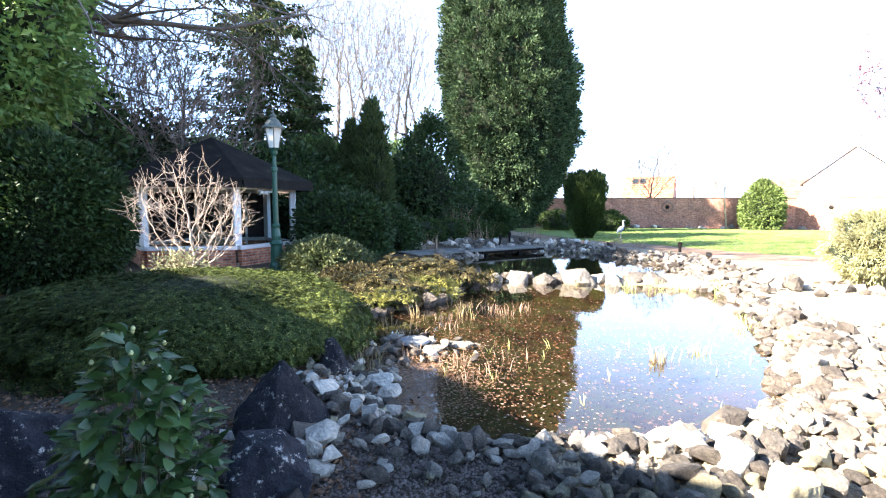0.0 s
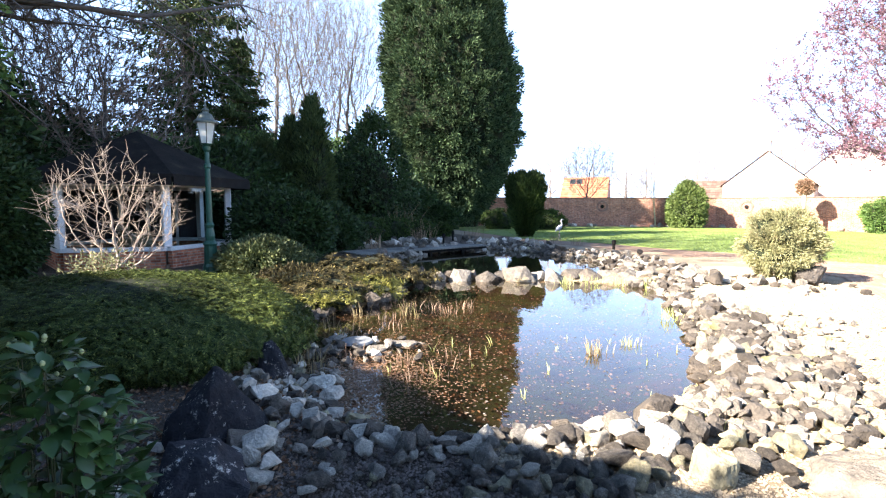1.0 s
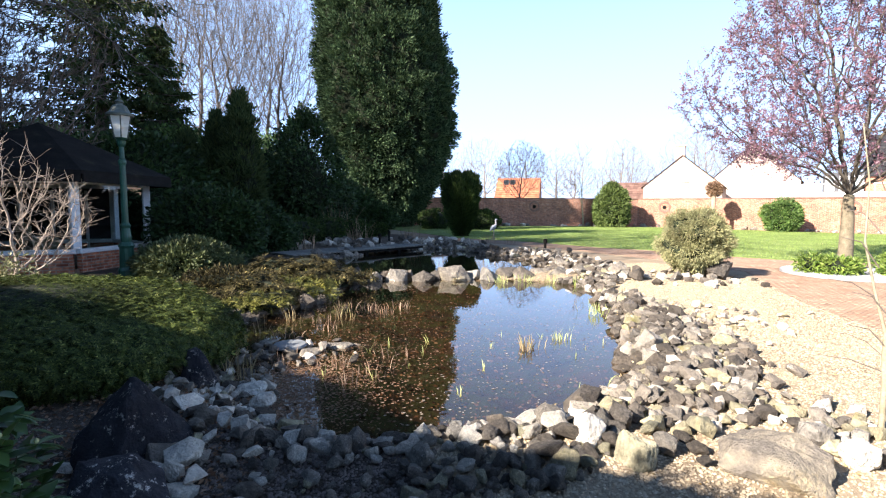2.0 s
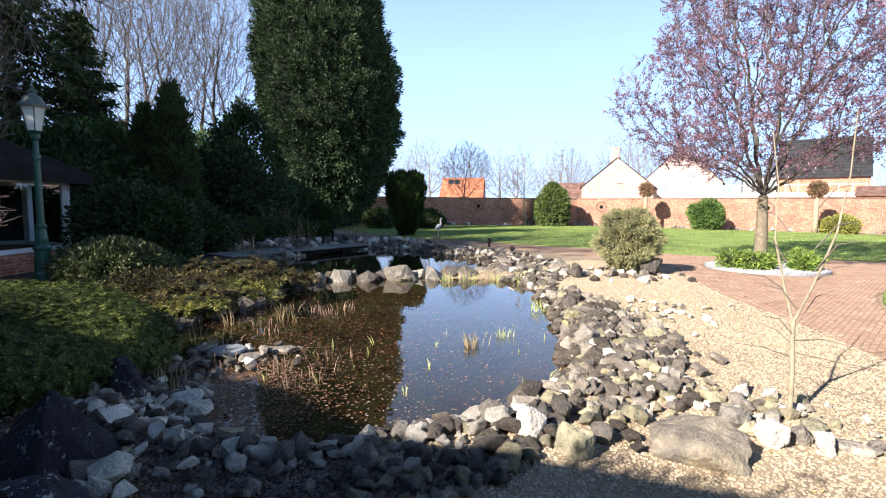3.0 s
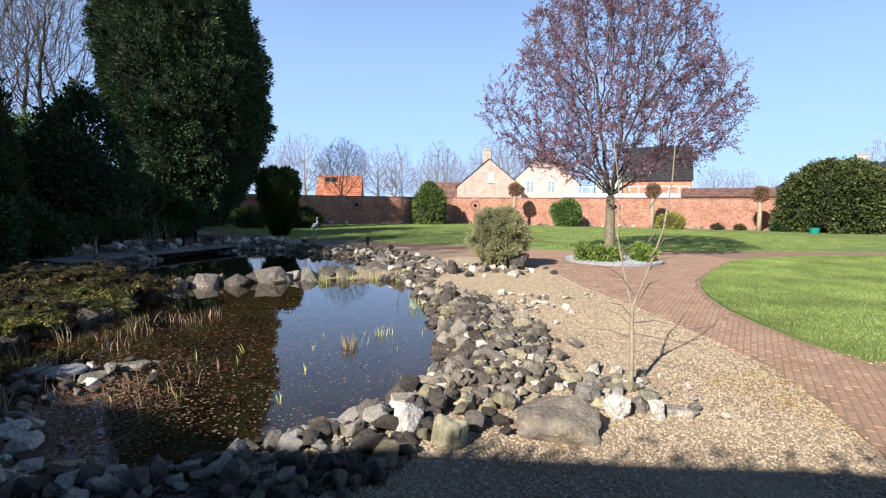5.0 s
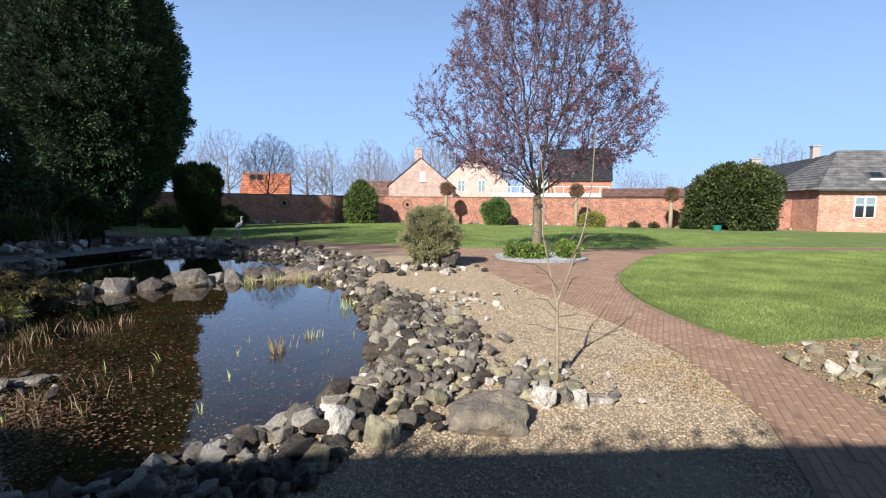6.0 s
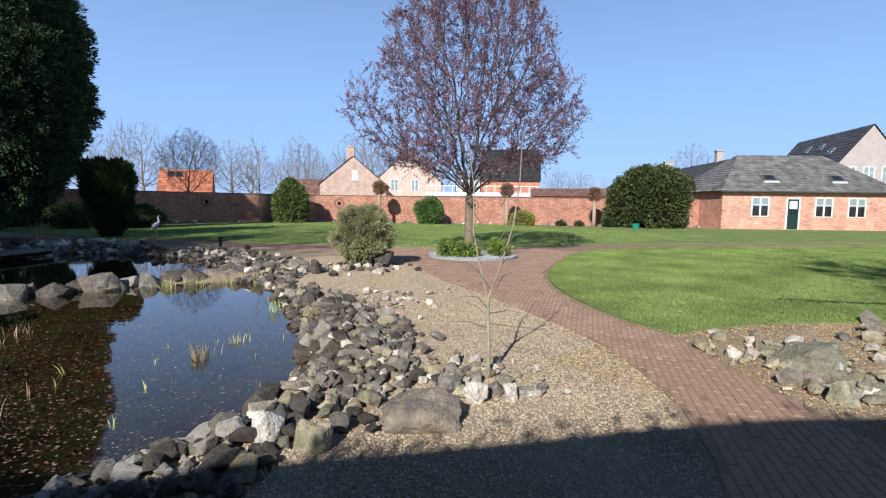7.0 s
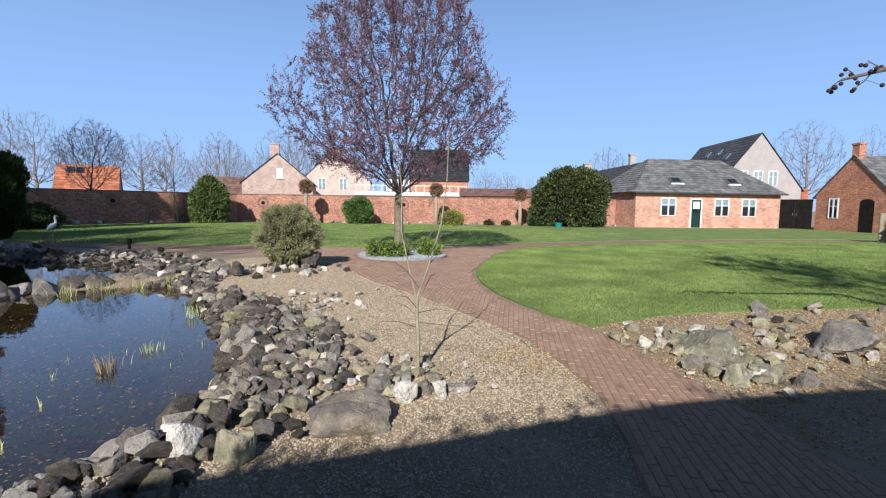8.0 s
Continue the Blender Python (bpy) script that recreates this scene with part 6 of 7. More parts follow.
# unseen shade caster; its top line is raised where the mound must darken
def hedge_shape(d):
    p = d / np.abs(d).max(axis=1)[:, None] ** 0.75
    r = 1 + 0.035 * waves(p * np.array([8, 1, 1.5]), 0.5, 70) + 0.03 * waves(p * np.array([16, 1, 1.5]), 0.25, 71) + 0.024 * waves(p * np.array([30, 1, 1.5]), 0.12, 73)
    p = p * r[:, None] * np.array([8.0, 0.55, 1.69])
    p[:, 2] *= 1 + (0.24 * np.clip(-(p[:, 0] + 0.35) / 0.7, 0, 1) + 0.17 * np.clip(-(p[:, 0] + 2.3) / 0.8, 0, 1)) * (p[:, 2] > 0)
    return p


# added out of view to throw the shade over the near ground
hedge = shrub("shade_hedge", "unseen leafy hedge added behind the terrace to cast shade", "hedge", (-4.93, 0.13, 0), hedge_shape, 1.49, 8000, 5, 0.06, 0.065, LAUREL, 72, 0.5, 0.8, 0.975, (0.06, 0.8))
hedge.rotation_euler.z = radians(-29.7)


def spruce(place, height, spread, seed):
    """A spruce: straight trunk, drooping whorled limbs, hanging needle sprays."""
    rng = np.random.RandomState(seed)
    ob = thing("spruce_tree", "tall dark spruce with drooping branches", "tree", place)
    part("trunk", lathe([(0.22, -0.05), (0.16, height * 0.4), (0.03, height)], 9), BARK, ob, smooth=True)
    limbs, pts, ways = [], [], []
    z = 1.6
    while z < height - 0.3:
        reach = spread * (1 - z / height) ** 0.75 + 0.15
        for k in range(6):
            a = rng.uniform(0, 6.28)
            l = reach * rng.uniform(0.6, 1.1)
            w = np.array([math.cos(a), math.sin(a), 0])
            q = np.array([0, 0, z])
            for i in range(5):
                t = (i + 1) / 5
                nq = np.array([0, 0, z]) + w * l * t + np.array([0, 0, -0.32 * l * t + 0.22 * l * t * t])
                limbs.append((*q, *nq, 0.03 * (1 - 0.8 * t) + 0.006, 0.03 * (1 - 0.9 * t) + 0.004))
                m = int(26 * l / spread) + 8
                s = rng.uniform(0, 1, m)[:, None]
                side = np.cross(w, (0, 0, 1)) * rng.normal(0, 0.16 * l * (1.1 - t) + 0.05, m)[:, None]
                pts.append(q + (nq - q) * s + side + np.array([0, 0, -0.04]) - np.array([0, 0, 1]) * rng.uniform(0, 0.22, m)[:, None])
                ways.append(np.tile(w * 0.5 + np.array([0, 0, -0.7]), (m, 1)))
                q = nq
        z += rng.uniform(0.28, 0.42)
    v, f = sprigs(np.vstack(pts), np.vstack(ways), 0.24, rng, 0.32, 0.5)
    tagged(part("branch_frame", mesh_of("branch_frame", *tubes(limbs, 4), BARK, True), None, ob), kind="stuff")
    part("crown", mesh_of("crown", v, f, SPRUCE), None, ob)
    return ob


spruce(plan(-29.6, 24.0), 20.0, 4.0, 81)
spruce(plan(-24.8, 23.0), 9.0, 2.2, 82)

# ---- bare trees ----
tall_bare = winter_tree("bare_tree", "tall slender leafless tree behind the shrubbery", plan(-21.5, 34), [(0, 0, -0.1), (0.05, 0, 2), (0, 0.1, 4), (0.1, 0.1, 5.5)],
                        [(4.5, 0.8), (6.5, 2.4), (10, 4.0), (14, 4.0), (17.5, 1.6)], 5200, 0.33, 0.0065, 0.13, 91, WINTER_BARK, WINTER_TWIG, "bare trees behind the shrubbery", shoot=(2.6, 0.6), power=2.1, up=0.10)
for b, d, s, turn in ((-26.5, 36, 1.0, 40), (-17.2, 33, 0.95, 110), (-13.2, 36, 1.02, 200), (-24.0, 39, 1.1, 290), (-15.0, 40, 1.05, 330), (-19.8, 31, 0.9, 20), (-12.0, 42, 1.05, 75)):
    p = plan(b, d)
    copy_thing(tall_bare, pose(p.x, p.y, 0, 0, 0, turn) @ Matrix.Scale(s, 4))
for b, d, seed in ((-37.5, 17.0, 93), (-43.5, 17.5, 94), (-40.5, 19.5, 96)):
    winter_tree("bare_shrub", "brown leafless twiggy shrub behind the pavilion", plan(b, d), [(0, 0, -0.1), (0.03, 0.02, 0.8), (0, 0.05, 1.6)], [(1.6, 0.7), (3.0, 2.2), (5.0, 2.7), (6.6, 2.3), (7.6, 0.8)], 3600, 0.21, 0.0075, 0.09, seed, WINTER_BARK, RUSSET_TWIG,
                "twiggy shrubs behind the pavilion", "shrub", (4.5, 0.35), 2.2, 0.03)

# big tree out of view whose long limbs reach over the pavilion
oak_rng = np.random.RandomState(95)
oak = thing("spreading_tree", "big leafless tree with long spreading limbs over the shrubbery", "tree", plan(-60, 14))
oak_segs, oak_tips = [[], [], []], []
part("trunk", lathe([(0.36, -0.05), (0.27, 1.0), (0.22, 5.5), (0.12, 8.0)], 12), BARK, oak, smooth=True)
for z, bearing, length in ((4.6, 32, 7.5), (5.2, 48, 8.5), (5.6, 62, 7.0), (6.2, 40, 9.0), (6.6, 75, 7.0), (6.9, 20, 7.0), (7.5, 55, 7.5)):
    a = radians(bearing)
    grow(oak_rng, (0, 0, z), (math.sin(a), math.cos(a), 0.10), length, 0.11, 1, 3, oak_segs, oak_tips, dict(BROAD, kids=[0, 12, 7], lift=0.012, wander=0.12, ratio=(0.3, 0.5), thin=0.009))
tagged(part("branch_frame", mesh_of("branch_frame", *tubes(oak_segs[1], 6), WINTER_BARK, True), None, oak), kind="stuff")
tagged(part("twig_crown", mesh_of("twig_crown", *tubes(oak_segs[2], 3), WINTER_TWIG, True), None, oak), kind="stuff")
p = plan(-60, 14)
# high crown added above the view only for its dappled shade on the lawn
winter_tree("spreading_tree", "unseen bare crown added to dapple the far lawn with shade", p + Vector((-1.2, 0.6, 0)), [(0, 0, -0.1), (0.1, 0, 3), (0, 0.2, 6), (0.2, 0.2, 8.5)], [(8, 1.5), (10, 5.0), (13, 6.5), (16, 5.0), (18.5, 1.5)], 4500, 0.42, 0.013, 0.30, 103, WINTER_BARK, WINTER_TWIG, shoot=(3.0, 0.8), power=2.2)
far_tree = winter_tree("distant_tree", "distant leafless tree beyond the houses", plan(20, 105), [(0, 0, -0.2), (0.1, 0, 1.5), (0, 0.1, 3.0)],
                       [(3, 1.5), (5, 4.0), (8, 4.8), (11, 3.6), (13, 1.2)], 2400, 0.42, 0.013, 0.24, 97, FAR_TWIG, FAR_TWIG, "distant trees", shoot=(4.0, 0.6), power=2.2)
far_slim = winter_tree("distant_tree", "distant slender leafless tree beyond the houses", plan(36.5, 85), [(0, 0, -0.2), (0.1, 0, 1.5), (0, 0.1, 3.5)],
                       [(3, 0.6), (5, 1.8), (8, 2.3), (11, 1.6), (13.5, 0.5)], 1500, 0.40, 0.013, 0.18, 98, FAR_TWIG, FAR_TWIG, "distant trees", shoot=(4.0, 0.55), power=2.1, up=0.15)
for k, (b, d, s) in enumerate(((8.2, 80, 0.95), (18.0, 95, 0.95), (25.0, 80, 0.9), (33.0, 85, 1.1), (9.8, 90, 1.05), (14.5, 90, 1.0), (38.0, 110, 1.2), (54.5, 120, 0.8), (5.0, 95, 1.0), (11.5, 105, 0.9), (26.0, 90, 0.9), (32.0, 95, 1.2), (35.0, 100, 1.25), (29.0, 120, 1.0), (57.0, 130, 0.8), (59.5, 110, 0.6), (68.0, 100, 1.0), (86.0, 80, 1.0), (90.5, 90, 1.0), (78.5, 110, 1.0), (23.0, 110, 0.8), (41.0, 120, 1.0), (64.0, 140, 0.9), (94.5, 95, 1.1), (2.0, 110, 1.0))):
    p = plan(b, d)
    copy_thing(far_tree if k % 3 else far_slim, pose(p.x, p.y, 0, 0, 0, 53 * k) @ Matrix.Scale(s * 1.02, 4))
bare_tree("young_tree", "slender young leafless tree before the wall", plan(21.05, 36.0), 7.2, 0.06, 2, dict(UPRIGHT, thin=0.012, wander=0.05), 99, bark=PALE_BARK)
winter_tree("small_tree", "brown densely twigged tree beyond the wall", plan(13.9, 42.0), [(0, 0, -0.1), (0.03, 0, 1.0), (0, 0.05, 2.0)], [(1.9, 0.5), (2.8, 1.7), (4.2, 2.4), (5.8, 1.9), (7.0, 0.6)], 2600, 0.18, 0.006, 0.08, 100, WINTER_BARK, RUSSET_TWIG, shoot=(4.0, 0.35), power=2.2)

# ---- the plum in its ring of chippings ----
FRESH_LEAF = leaf_stuff("fresh_perennial_leaves", (0.07, 0.14, 0.025), (0.24, 0.33, 0.07), (0.36, 0.42, 0.12), 0.5, 0.3, 0.35)
plum_rng = np.random.RandomState(7)
plum = thing("plum_tree", "purple-leaved plum just coming into red bud", "tree", (9.5, 9.3, 0))
crown_r = lambda z: np.interp(z, [2.05, 2.3, 2.7, 3.2, 4.0, 5.0, 5.9, 6.8, 7.5, 8.1], [1.1, 2.1, 2.75, 2.98, 2.98, 2.75, 2.35, 1.9, 1.3, 0.25])
pull = plum_rng.uniform((-3.9, -3.9, 2.05), (3.9, 3.9, 8.1), (26000, 3))
pull[:, 2] -= 0.45 * np.clip(pull[:, 0] * 0.7 - pull[:, 1] * 0.7 - 0.9, 0, 1.2) + 0.2 * np.clip(pull[:, 1] * 0.7 - pull[:, 0] * 0.7 - 1.2, 0, 1)  # the lowest boughs hang on one side
off_axis = np.linalg.norm(pull[:, :2], axis=1) / crown_r(pull[:, 2]) / (1 + 0.11 * waves(pull, 0.7, 77))
pull = pull[(off_axis < 1) & (plum_rng.rand(26000) < (0.3 + 0.7 * off_axis ** 2) * np.clip(0.75 + 0.55 * waves(pull, 0.55, 78), 0.12, 1))][:7000]
plum_stem = [(0, 0, -0.05), (0.02, 0, 0.5), (0.03, 0.02, 1.1), (0.02, 0.03, 1.45), (0.03, 0.03, 1.65)]
pos, par, rad, first = colony(plum_rng, pull, plum_stem, 0.13, 0.19, 1.3, 0.0042, 0.095, 2.1, fork_low=True)
shoots, buds = shoots_from(plum_rng, pos, par, rad, 0.013, 2.5, 0.34, 0.0036)
part("trunk", mesh_of("trunk", *tubes(links(pos, par, rad, (first == 0) & (np.arange(len(pos)) > 0)), 12), PLUM_BARK, True), None, plum, "greenish grey trunk")
for k in range(1, first.max() + 1):
    thick = (first == k) & (rad > 0.0075)
    if thick.sum() > 2:
        part("limb", mesh_of("limb", *tubes(links(pos, par, rad, thick), 6), PLUM_WOOD, True), None, plum)
fine_links = links(pos, par, rad, (first > 0) & (rad <= 0.0075))
tagged(part("twig_crown", mesh_of("twig_crown", *tubes(np.vstack([fine_links, shoots]), 3), PLUM_TWIG, True), None, plum), kind="stuff")
pick = plum_rng.randint(len(buds), size=84000)
lv, lf = sprigs(buds[pick, :3] + plum_rng.normal(0, 0.014, (len(pick), 3)), buds[pick, 3:], 0.05, plum_rng, 0.5, 0.75)
tagged(part("bud_mass", mesh_of("bud_mass", lv, lf, PLUM), None, plum, "small dark red young leaves"), kind="stuff")
RING = np.array([(9.4 + 1.2 * math.cos(a), 9.05 + 1.2 * math.sin(a)) for a in np.linspace(0, 2 * np.pi, 40, endpoint=False)])
flat("tree_ring", RING, 0.045, SLATE_CHIPS, "round bed of pale grey chippings under the plum", "bed")
chip_rng = np.random.RandomState(9)
cp = chip_rng.uniform(-1.2, 1.2, (5000, 2))
cp = cp[(cp ** 2).sum(axis=1) < 1.38]
cv = oct_v[None] * chip_rng.uniform(0.5, 1.3, (len(cp), 6, 1)) * chip_rng.uniform(0.012, 0.03, (len(cp), 1, 1)) + np.column_stack([cp + np.array([9.4, 9.05]), np.full(len(cp), 0.045)])[:, None]
tagged(new("chippings", mesh_of("chippings", cv.reshape(-1, 3), (oct_f[None] + 6 * np.arange(len(cp))[:, None, None]).reshape(-1, 3), SLATE_CHIPS)), "pale grey stone chippings", "gravel", kind="stuff")
for dx, dy, r, seed in ((-0.85, 0.0, 0.22, 1), (-0.62, -0.3, 0.22, 2), (-0.35, -0.35, 0.18, 6), (0.45, -0.55, 0.22, 3), (0.62, -0.3, 0.22, 4), (0.3, -0.7, 0.16, 8)):
    shrub("bright_perennial", "fresh yellow-green leafy plant under the plum", "plant", (9.4 + dx, 9.05 + dy, 0.04), lumpy(r, r, r * 0.85, 0.2, seed), r * 0.7, 90, 9, 0.1, 0.085, FRESH_LEAF, 110 + seed, 0.4, 0.7, 0.7, (0.02, 0.1), "plants under the plum")

# ---- clipped dwarf pine ----
shrub("dwarf_pine", "round clipped grey-green dwarf pine on gravel", "shrub", plan(32.2, 10.8), lumpy(0.60, 0.58, 0.50, 0.13, 21, 0.15), 0.73, 700, 60, 0.085, 0.048, PINE, 120, 0.28, 0.55, 0.82, (0.07, 0.6))

# ---- plants along the wall ----
GOLDEN_GREEN = leaf_stuff("yellow_green_evergreen", (0.045, 0.08, 0.02), (0.15, 0.20, 0.06), None, 0.5, 0.2, 0.3)
shrub("laurel_bush", "tall rounded glossy evergreen before the wall", "shrub", plan(24.0, 36.2), column([(0, 0.8), (0.15, 1.05), (0.5, 1.1), (0.8, 0.75), (1, 0.1)], 3.0, 0.06, 22), 1.5, 700, 20, 0.2, 0.14, GOLDEN_GREEN, 121, 0.5, 0.7, 0.85)
shrub("laurel_bush", "rounded green bush before the wall", "shrub", plan(39.8, 34.8), lumpy(0.9, 0.9, 0.95, 0.09, 23, 0.06), 0.85, 500, 20, 0.15, 0.12, BRIGHT_LAUREL, 122, 0.5, 0.7, 0.85)
shrub("golden_shrub", "rounded yellow-green bush before the wall", "shrub", plan(50.6, 34.8), lumpy(0.8, 0.8, 0.5, 0.08, 24), 0.45, 300, 20, 0.14, 0.11, GOLDEN, 123, 0.5, 0.7, 0.85)
for b, d, r in ((55.0, 35, 0.3), (57.0, 35.2, 0.26)):
    shrub("low_bush", "small tawny cushion plant before the wall", "shrub", plan(b, d), lumpy(r * 1.3, r, r * 0.7, 0.1, 25), 0.15, 90, 14, 0.08, 0.08, HEATH, 124)
shrub("holly_bush", "massive dark glossy evergreen before the outbuilding", "shrub", plan(64.3, 37.0), column([(0, 2.2), (0.15, 2.6), (0.5, 2.6), (0.78, 2.3), (0.92, 1.6), (1, 0.5)], 4.1, 0.10, 26, 0.10, 0.05), 2.03, 1500, 20, 0.28, 0.18, OLIVE_HOLLY, 125, 0.55, 0.7, 0.86)
shrub("low_bush", "low dark creeping evergreen before the wall", "shrub", plan(60.6, 35.5), lumpy(0.9, 0.6, 0.3, 0.1, 27), 0.2, 160, 14, 0.12, 0.12, LAUREL, 126)
for b, d, h in ((33.9, 35.2, 2.55), (48.8, 34.2, 2.45), (58.6, 35.4, 2.25)):
    top = thing("standard_topiary", "brown ball-headed topiary on a straight pale stem", "topiary", plan(b, d), 0, "topiary standards along the wall")
    part("trunk", lathe([(0.16, -0.05), (0.13, 0.5), (0.12, h - 0.3)], 9), POST_WOOD, top, smooth=True)
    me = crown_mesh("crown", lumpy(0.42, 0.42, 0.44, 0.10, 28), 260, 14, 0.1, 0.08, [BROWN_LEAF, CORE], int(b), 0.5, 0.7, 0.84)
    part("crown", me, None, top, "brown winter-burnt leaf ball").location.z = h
bin_ = thing("compost_bin", "small teal plastic tub on the lawn's edge", "tub", plan(63.0, 33.6))
part("tub", lathe([(0.2, 0), (0.25, 0.3), (0.27, 0.3), (0.27, 0.33), (0.22, 0.33), (0.18, 0.06)], 14), TEAL, bin_)
post = thing("wooden_post", "weathered wooden post with ivy top", "post", plan(91.9, 28.5))
part("post", box(-0.2, 0.2, -0.2, 0.2, -0.1, 1.3, bevel=0.03), POST_WOOD, post)
shrub("low_bush", "dark evergreen beside the wooden post", "shrub", plan(94.0, 28.0), lumpy(0.7, 0.7, 0.9, 0.1, 29), 0.8, 200, 16, 0.16, 0.14, LAUREL, 127)

# ---- sapling with its two thin stems ----
sap_rng = np.random.RandomState(3)
sap = thing("sapling", "thin leafless sapling with two upright stems", "sapling", (2.98, 2.38, 0))
sap_seg = [[], [], []]
right_w = np.array([0.68, -0.73, 0])


def bend(points, r0, r1, bucket):
    for i in range(len(points) - 1):
        n = len(points) - 1
        bucket.append((*points[i], *points[i + 1], r0 + (r1 - r0) * i / n, r0 + (r1 - r0) * (i + 1) / n))


bend([(0, 0, -0.03), (-0.005, 0, 0.3), (-0.01, 0.01, 0.48), (-0.012, 0.01, 0.62)], 0.016, 0.013, sap_seg[0])
for pts in ([(-0.01, 0.01, 0.6), (-0.06, 0.05, 0.85), (-0.10, 0.10, 1.15), (-0.08, 0.12, 1.5), (-0.12, 0.15, 1.85)],
            [(-0.01, 0.01, 0.62), (0.05, -0.05, 0.86), (0.12, -0.12, 1.2), (0.15, -0.15, 1.55), (0.18, -0.14, 1.95)]):
    bend(pts, 0.0095, 0.003, sap_seg[1])
for z, out, up, length in ((0.46, -1, 0.12, 0.3), (0.5, 1, 0.1, 0.38), (0.42, 1, -0.02, 0.45), (0.52, -1, 0.2, 0.22), (0.88, 1, 0.16, 0.28), (0.82, -1, 0.14, 0.24), (1.1, 1, 0.25, 0.2), (1.2, -1, 0.2, 0.18), (0.7, -1, 0.22, 0.2), (0.38, -1, 0.1, 0.35), (0.6, 1, 0.3, 0.3), (1.35, 1, 0.2, 0.16), (1.0, -1, 0.25, 0.2), (0.95, 1, 0.3, 0.22), (1.45, -1, 0.2, 0.12)):
    w = right_w * out + sap_rng.normal(0, 0.4, 3) * np.array([1, 1, 0])
    w /= np.linalg.norm(w)
    s = np.array([(0.07 if z > 0.7 else 0) * out * 0.68, -(0.07 if z > 0.7 else 0) * out * 0.73, z])
    bend([s, s + w * length * 0.5 + np.array([0, 0, up * 0.6]), s + w * length + np.array([0, 0, up * 0.7])], 0.0045, 0.0018, sap_seg[2])
part("stem", mesh_of("stem", *tubes(sap_seg[0], 10), PALE_BARK, True), None, sap)
for k in range(0, len(sap_seg[1]), 4):
    part("limb", mesh_of("limb", *tubes(sap_seg[1][k:k + 4], 7), PALE_BARK, True), None, sap)
for k in range(0, len(sap_seg[2]), 2):
    part("twig", mesh_of("twig", *tubes(sap_seg[2][k:k + 2], 4), BROWN_TWIG, True), None, sap)

# ---- pale leafless shrub before the pavilion ----
winter_tree("dry_shrub", "pale leafless many-branched shrub", plan(-36.4, 8.0, 0.30), [(0, 0, -0.35), (0.01, 0, -0.1), (0, 0.01, 0.1)], [(0.1, 0.22), (0.4, 0.6), (0.8, 0.85), (1.2, 0.8), (1.55, 0.5), (1.8, 0.2)], 620, 0.075, 0.0032, 0.030, 137, DRY_TWIG, DRY_TWIG, category="shrub", shoot=(1.8, 0.26), power=2.25, up=0.03, lowest=0.3)
shrub("golden_shrub", "yellow-green scrambling foliage round the dry shrub", "shrub", plan(-38.2, 7.7, 0.2), lumpy(0.5, 0.4, 0.28, 0.2, 30, 0.1), 0.22, 130, 9, 0.18, 0.06, PINE, 132, 0.4, 0.9, 0.0)

# ---- camellia by the terrace: stems, single leaves and pale buds ----
cam_rng = np.random.RandomState(17)
shrub_base = plan(-42.5, 2.05)
bush = thing("camellia", "glossy dark green camellia with pale flower buds", "shrub", shrub_base)
rows = [(0.0, 0.02), (0.12, 0.11), (0.3, 0.22), (0.5, 0.25), (0.7, 0.19), (0.88, 0.08), (1.0, 0.0)]
leaf_pts = [(s * w, y, 0.22 * w - 0.22 * y * y) if s else (0, y, -0.22 * y * y) for y, w in rows for s in (-1, 0, 1)]
leaf_bm = solid(leaf_pts, [(3 * k + s, 3 * k + s + 1, 3 * k + s + 4, 3 * k + s + 3) for k in range(6) for s in (0, 1)])
CAMELLIA = leaf_stuff("camellia_leaf", (0.022, 0.058, 0.016), (0.07, 0.135, 0.04), None, 0.32, 0.12, 0.5)
GREEN_STEM = plain("green_brown_stem", (0.07, 0.075, 0.035), 0.7, vary=0.3)
BUD = plain("pale_green_bud", (0.42, 0.46, 0.22), 0.5)
first = part("leaf", leaf_bm, CAMELLIA, bush, smooth=True)
first.matrix_basis = pose(0, 0, 0.5, -30, 0, 0) @ Matrix.Scale(0.09, 4)
bud_me = None
cam_segs = []
ENVELOPE = ([0.0, 0.12, 0.35, 0.6, 0.78, 0.98], [0.18, 0.27, 0.27, 0.20, 0.12, 0.03])
inner_v, inner_f = [], []
leaf_co = np.array(leaf_pts)
leaf_quads = np.array([(3 * k + s, 3 * k + s + 1, 3 * k + s + 4, 3 * k + s + 3) for k in range(6) for s in (0, 1)])
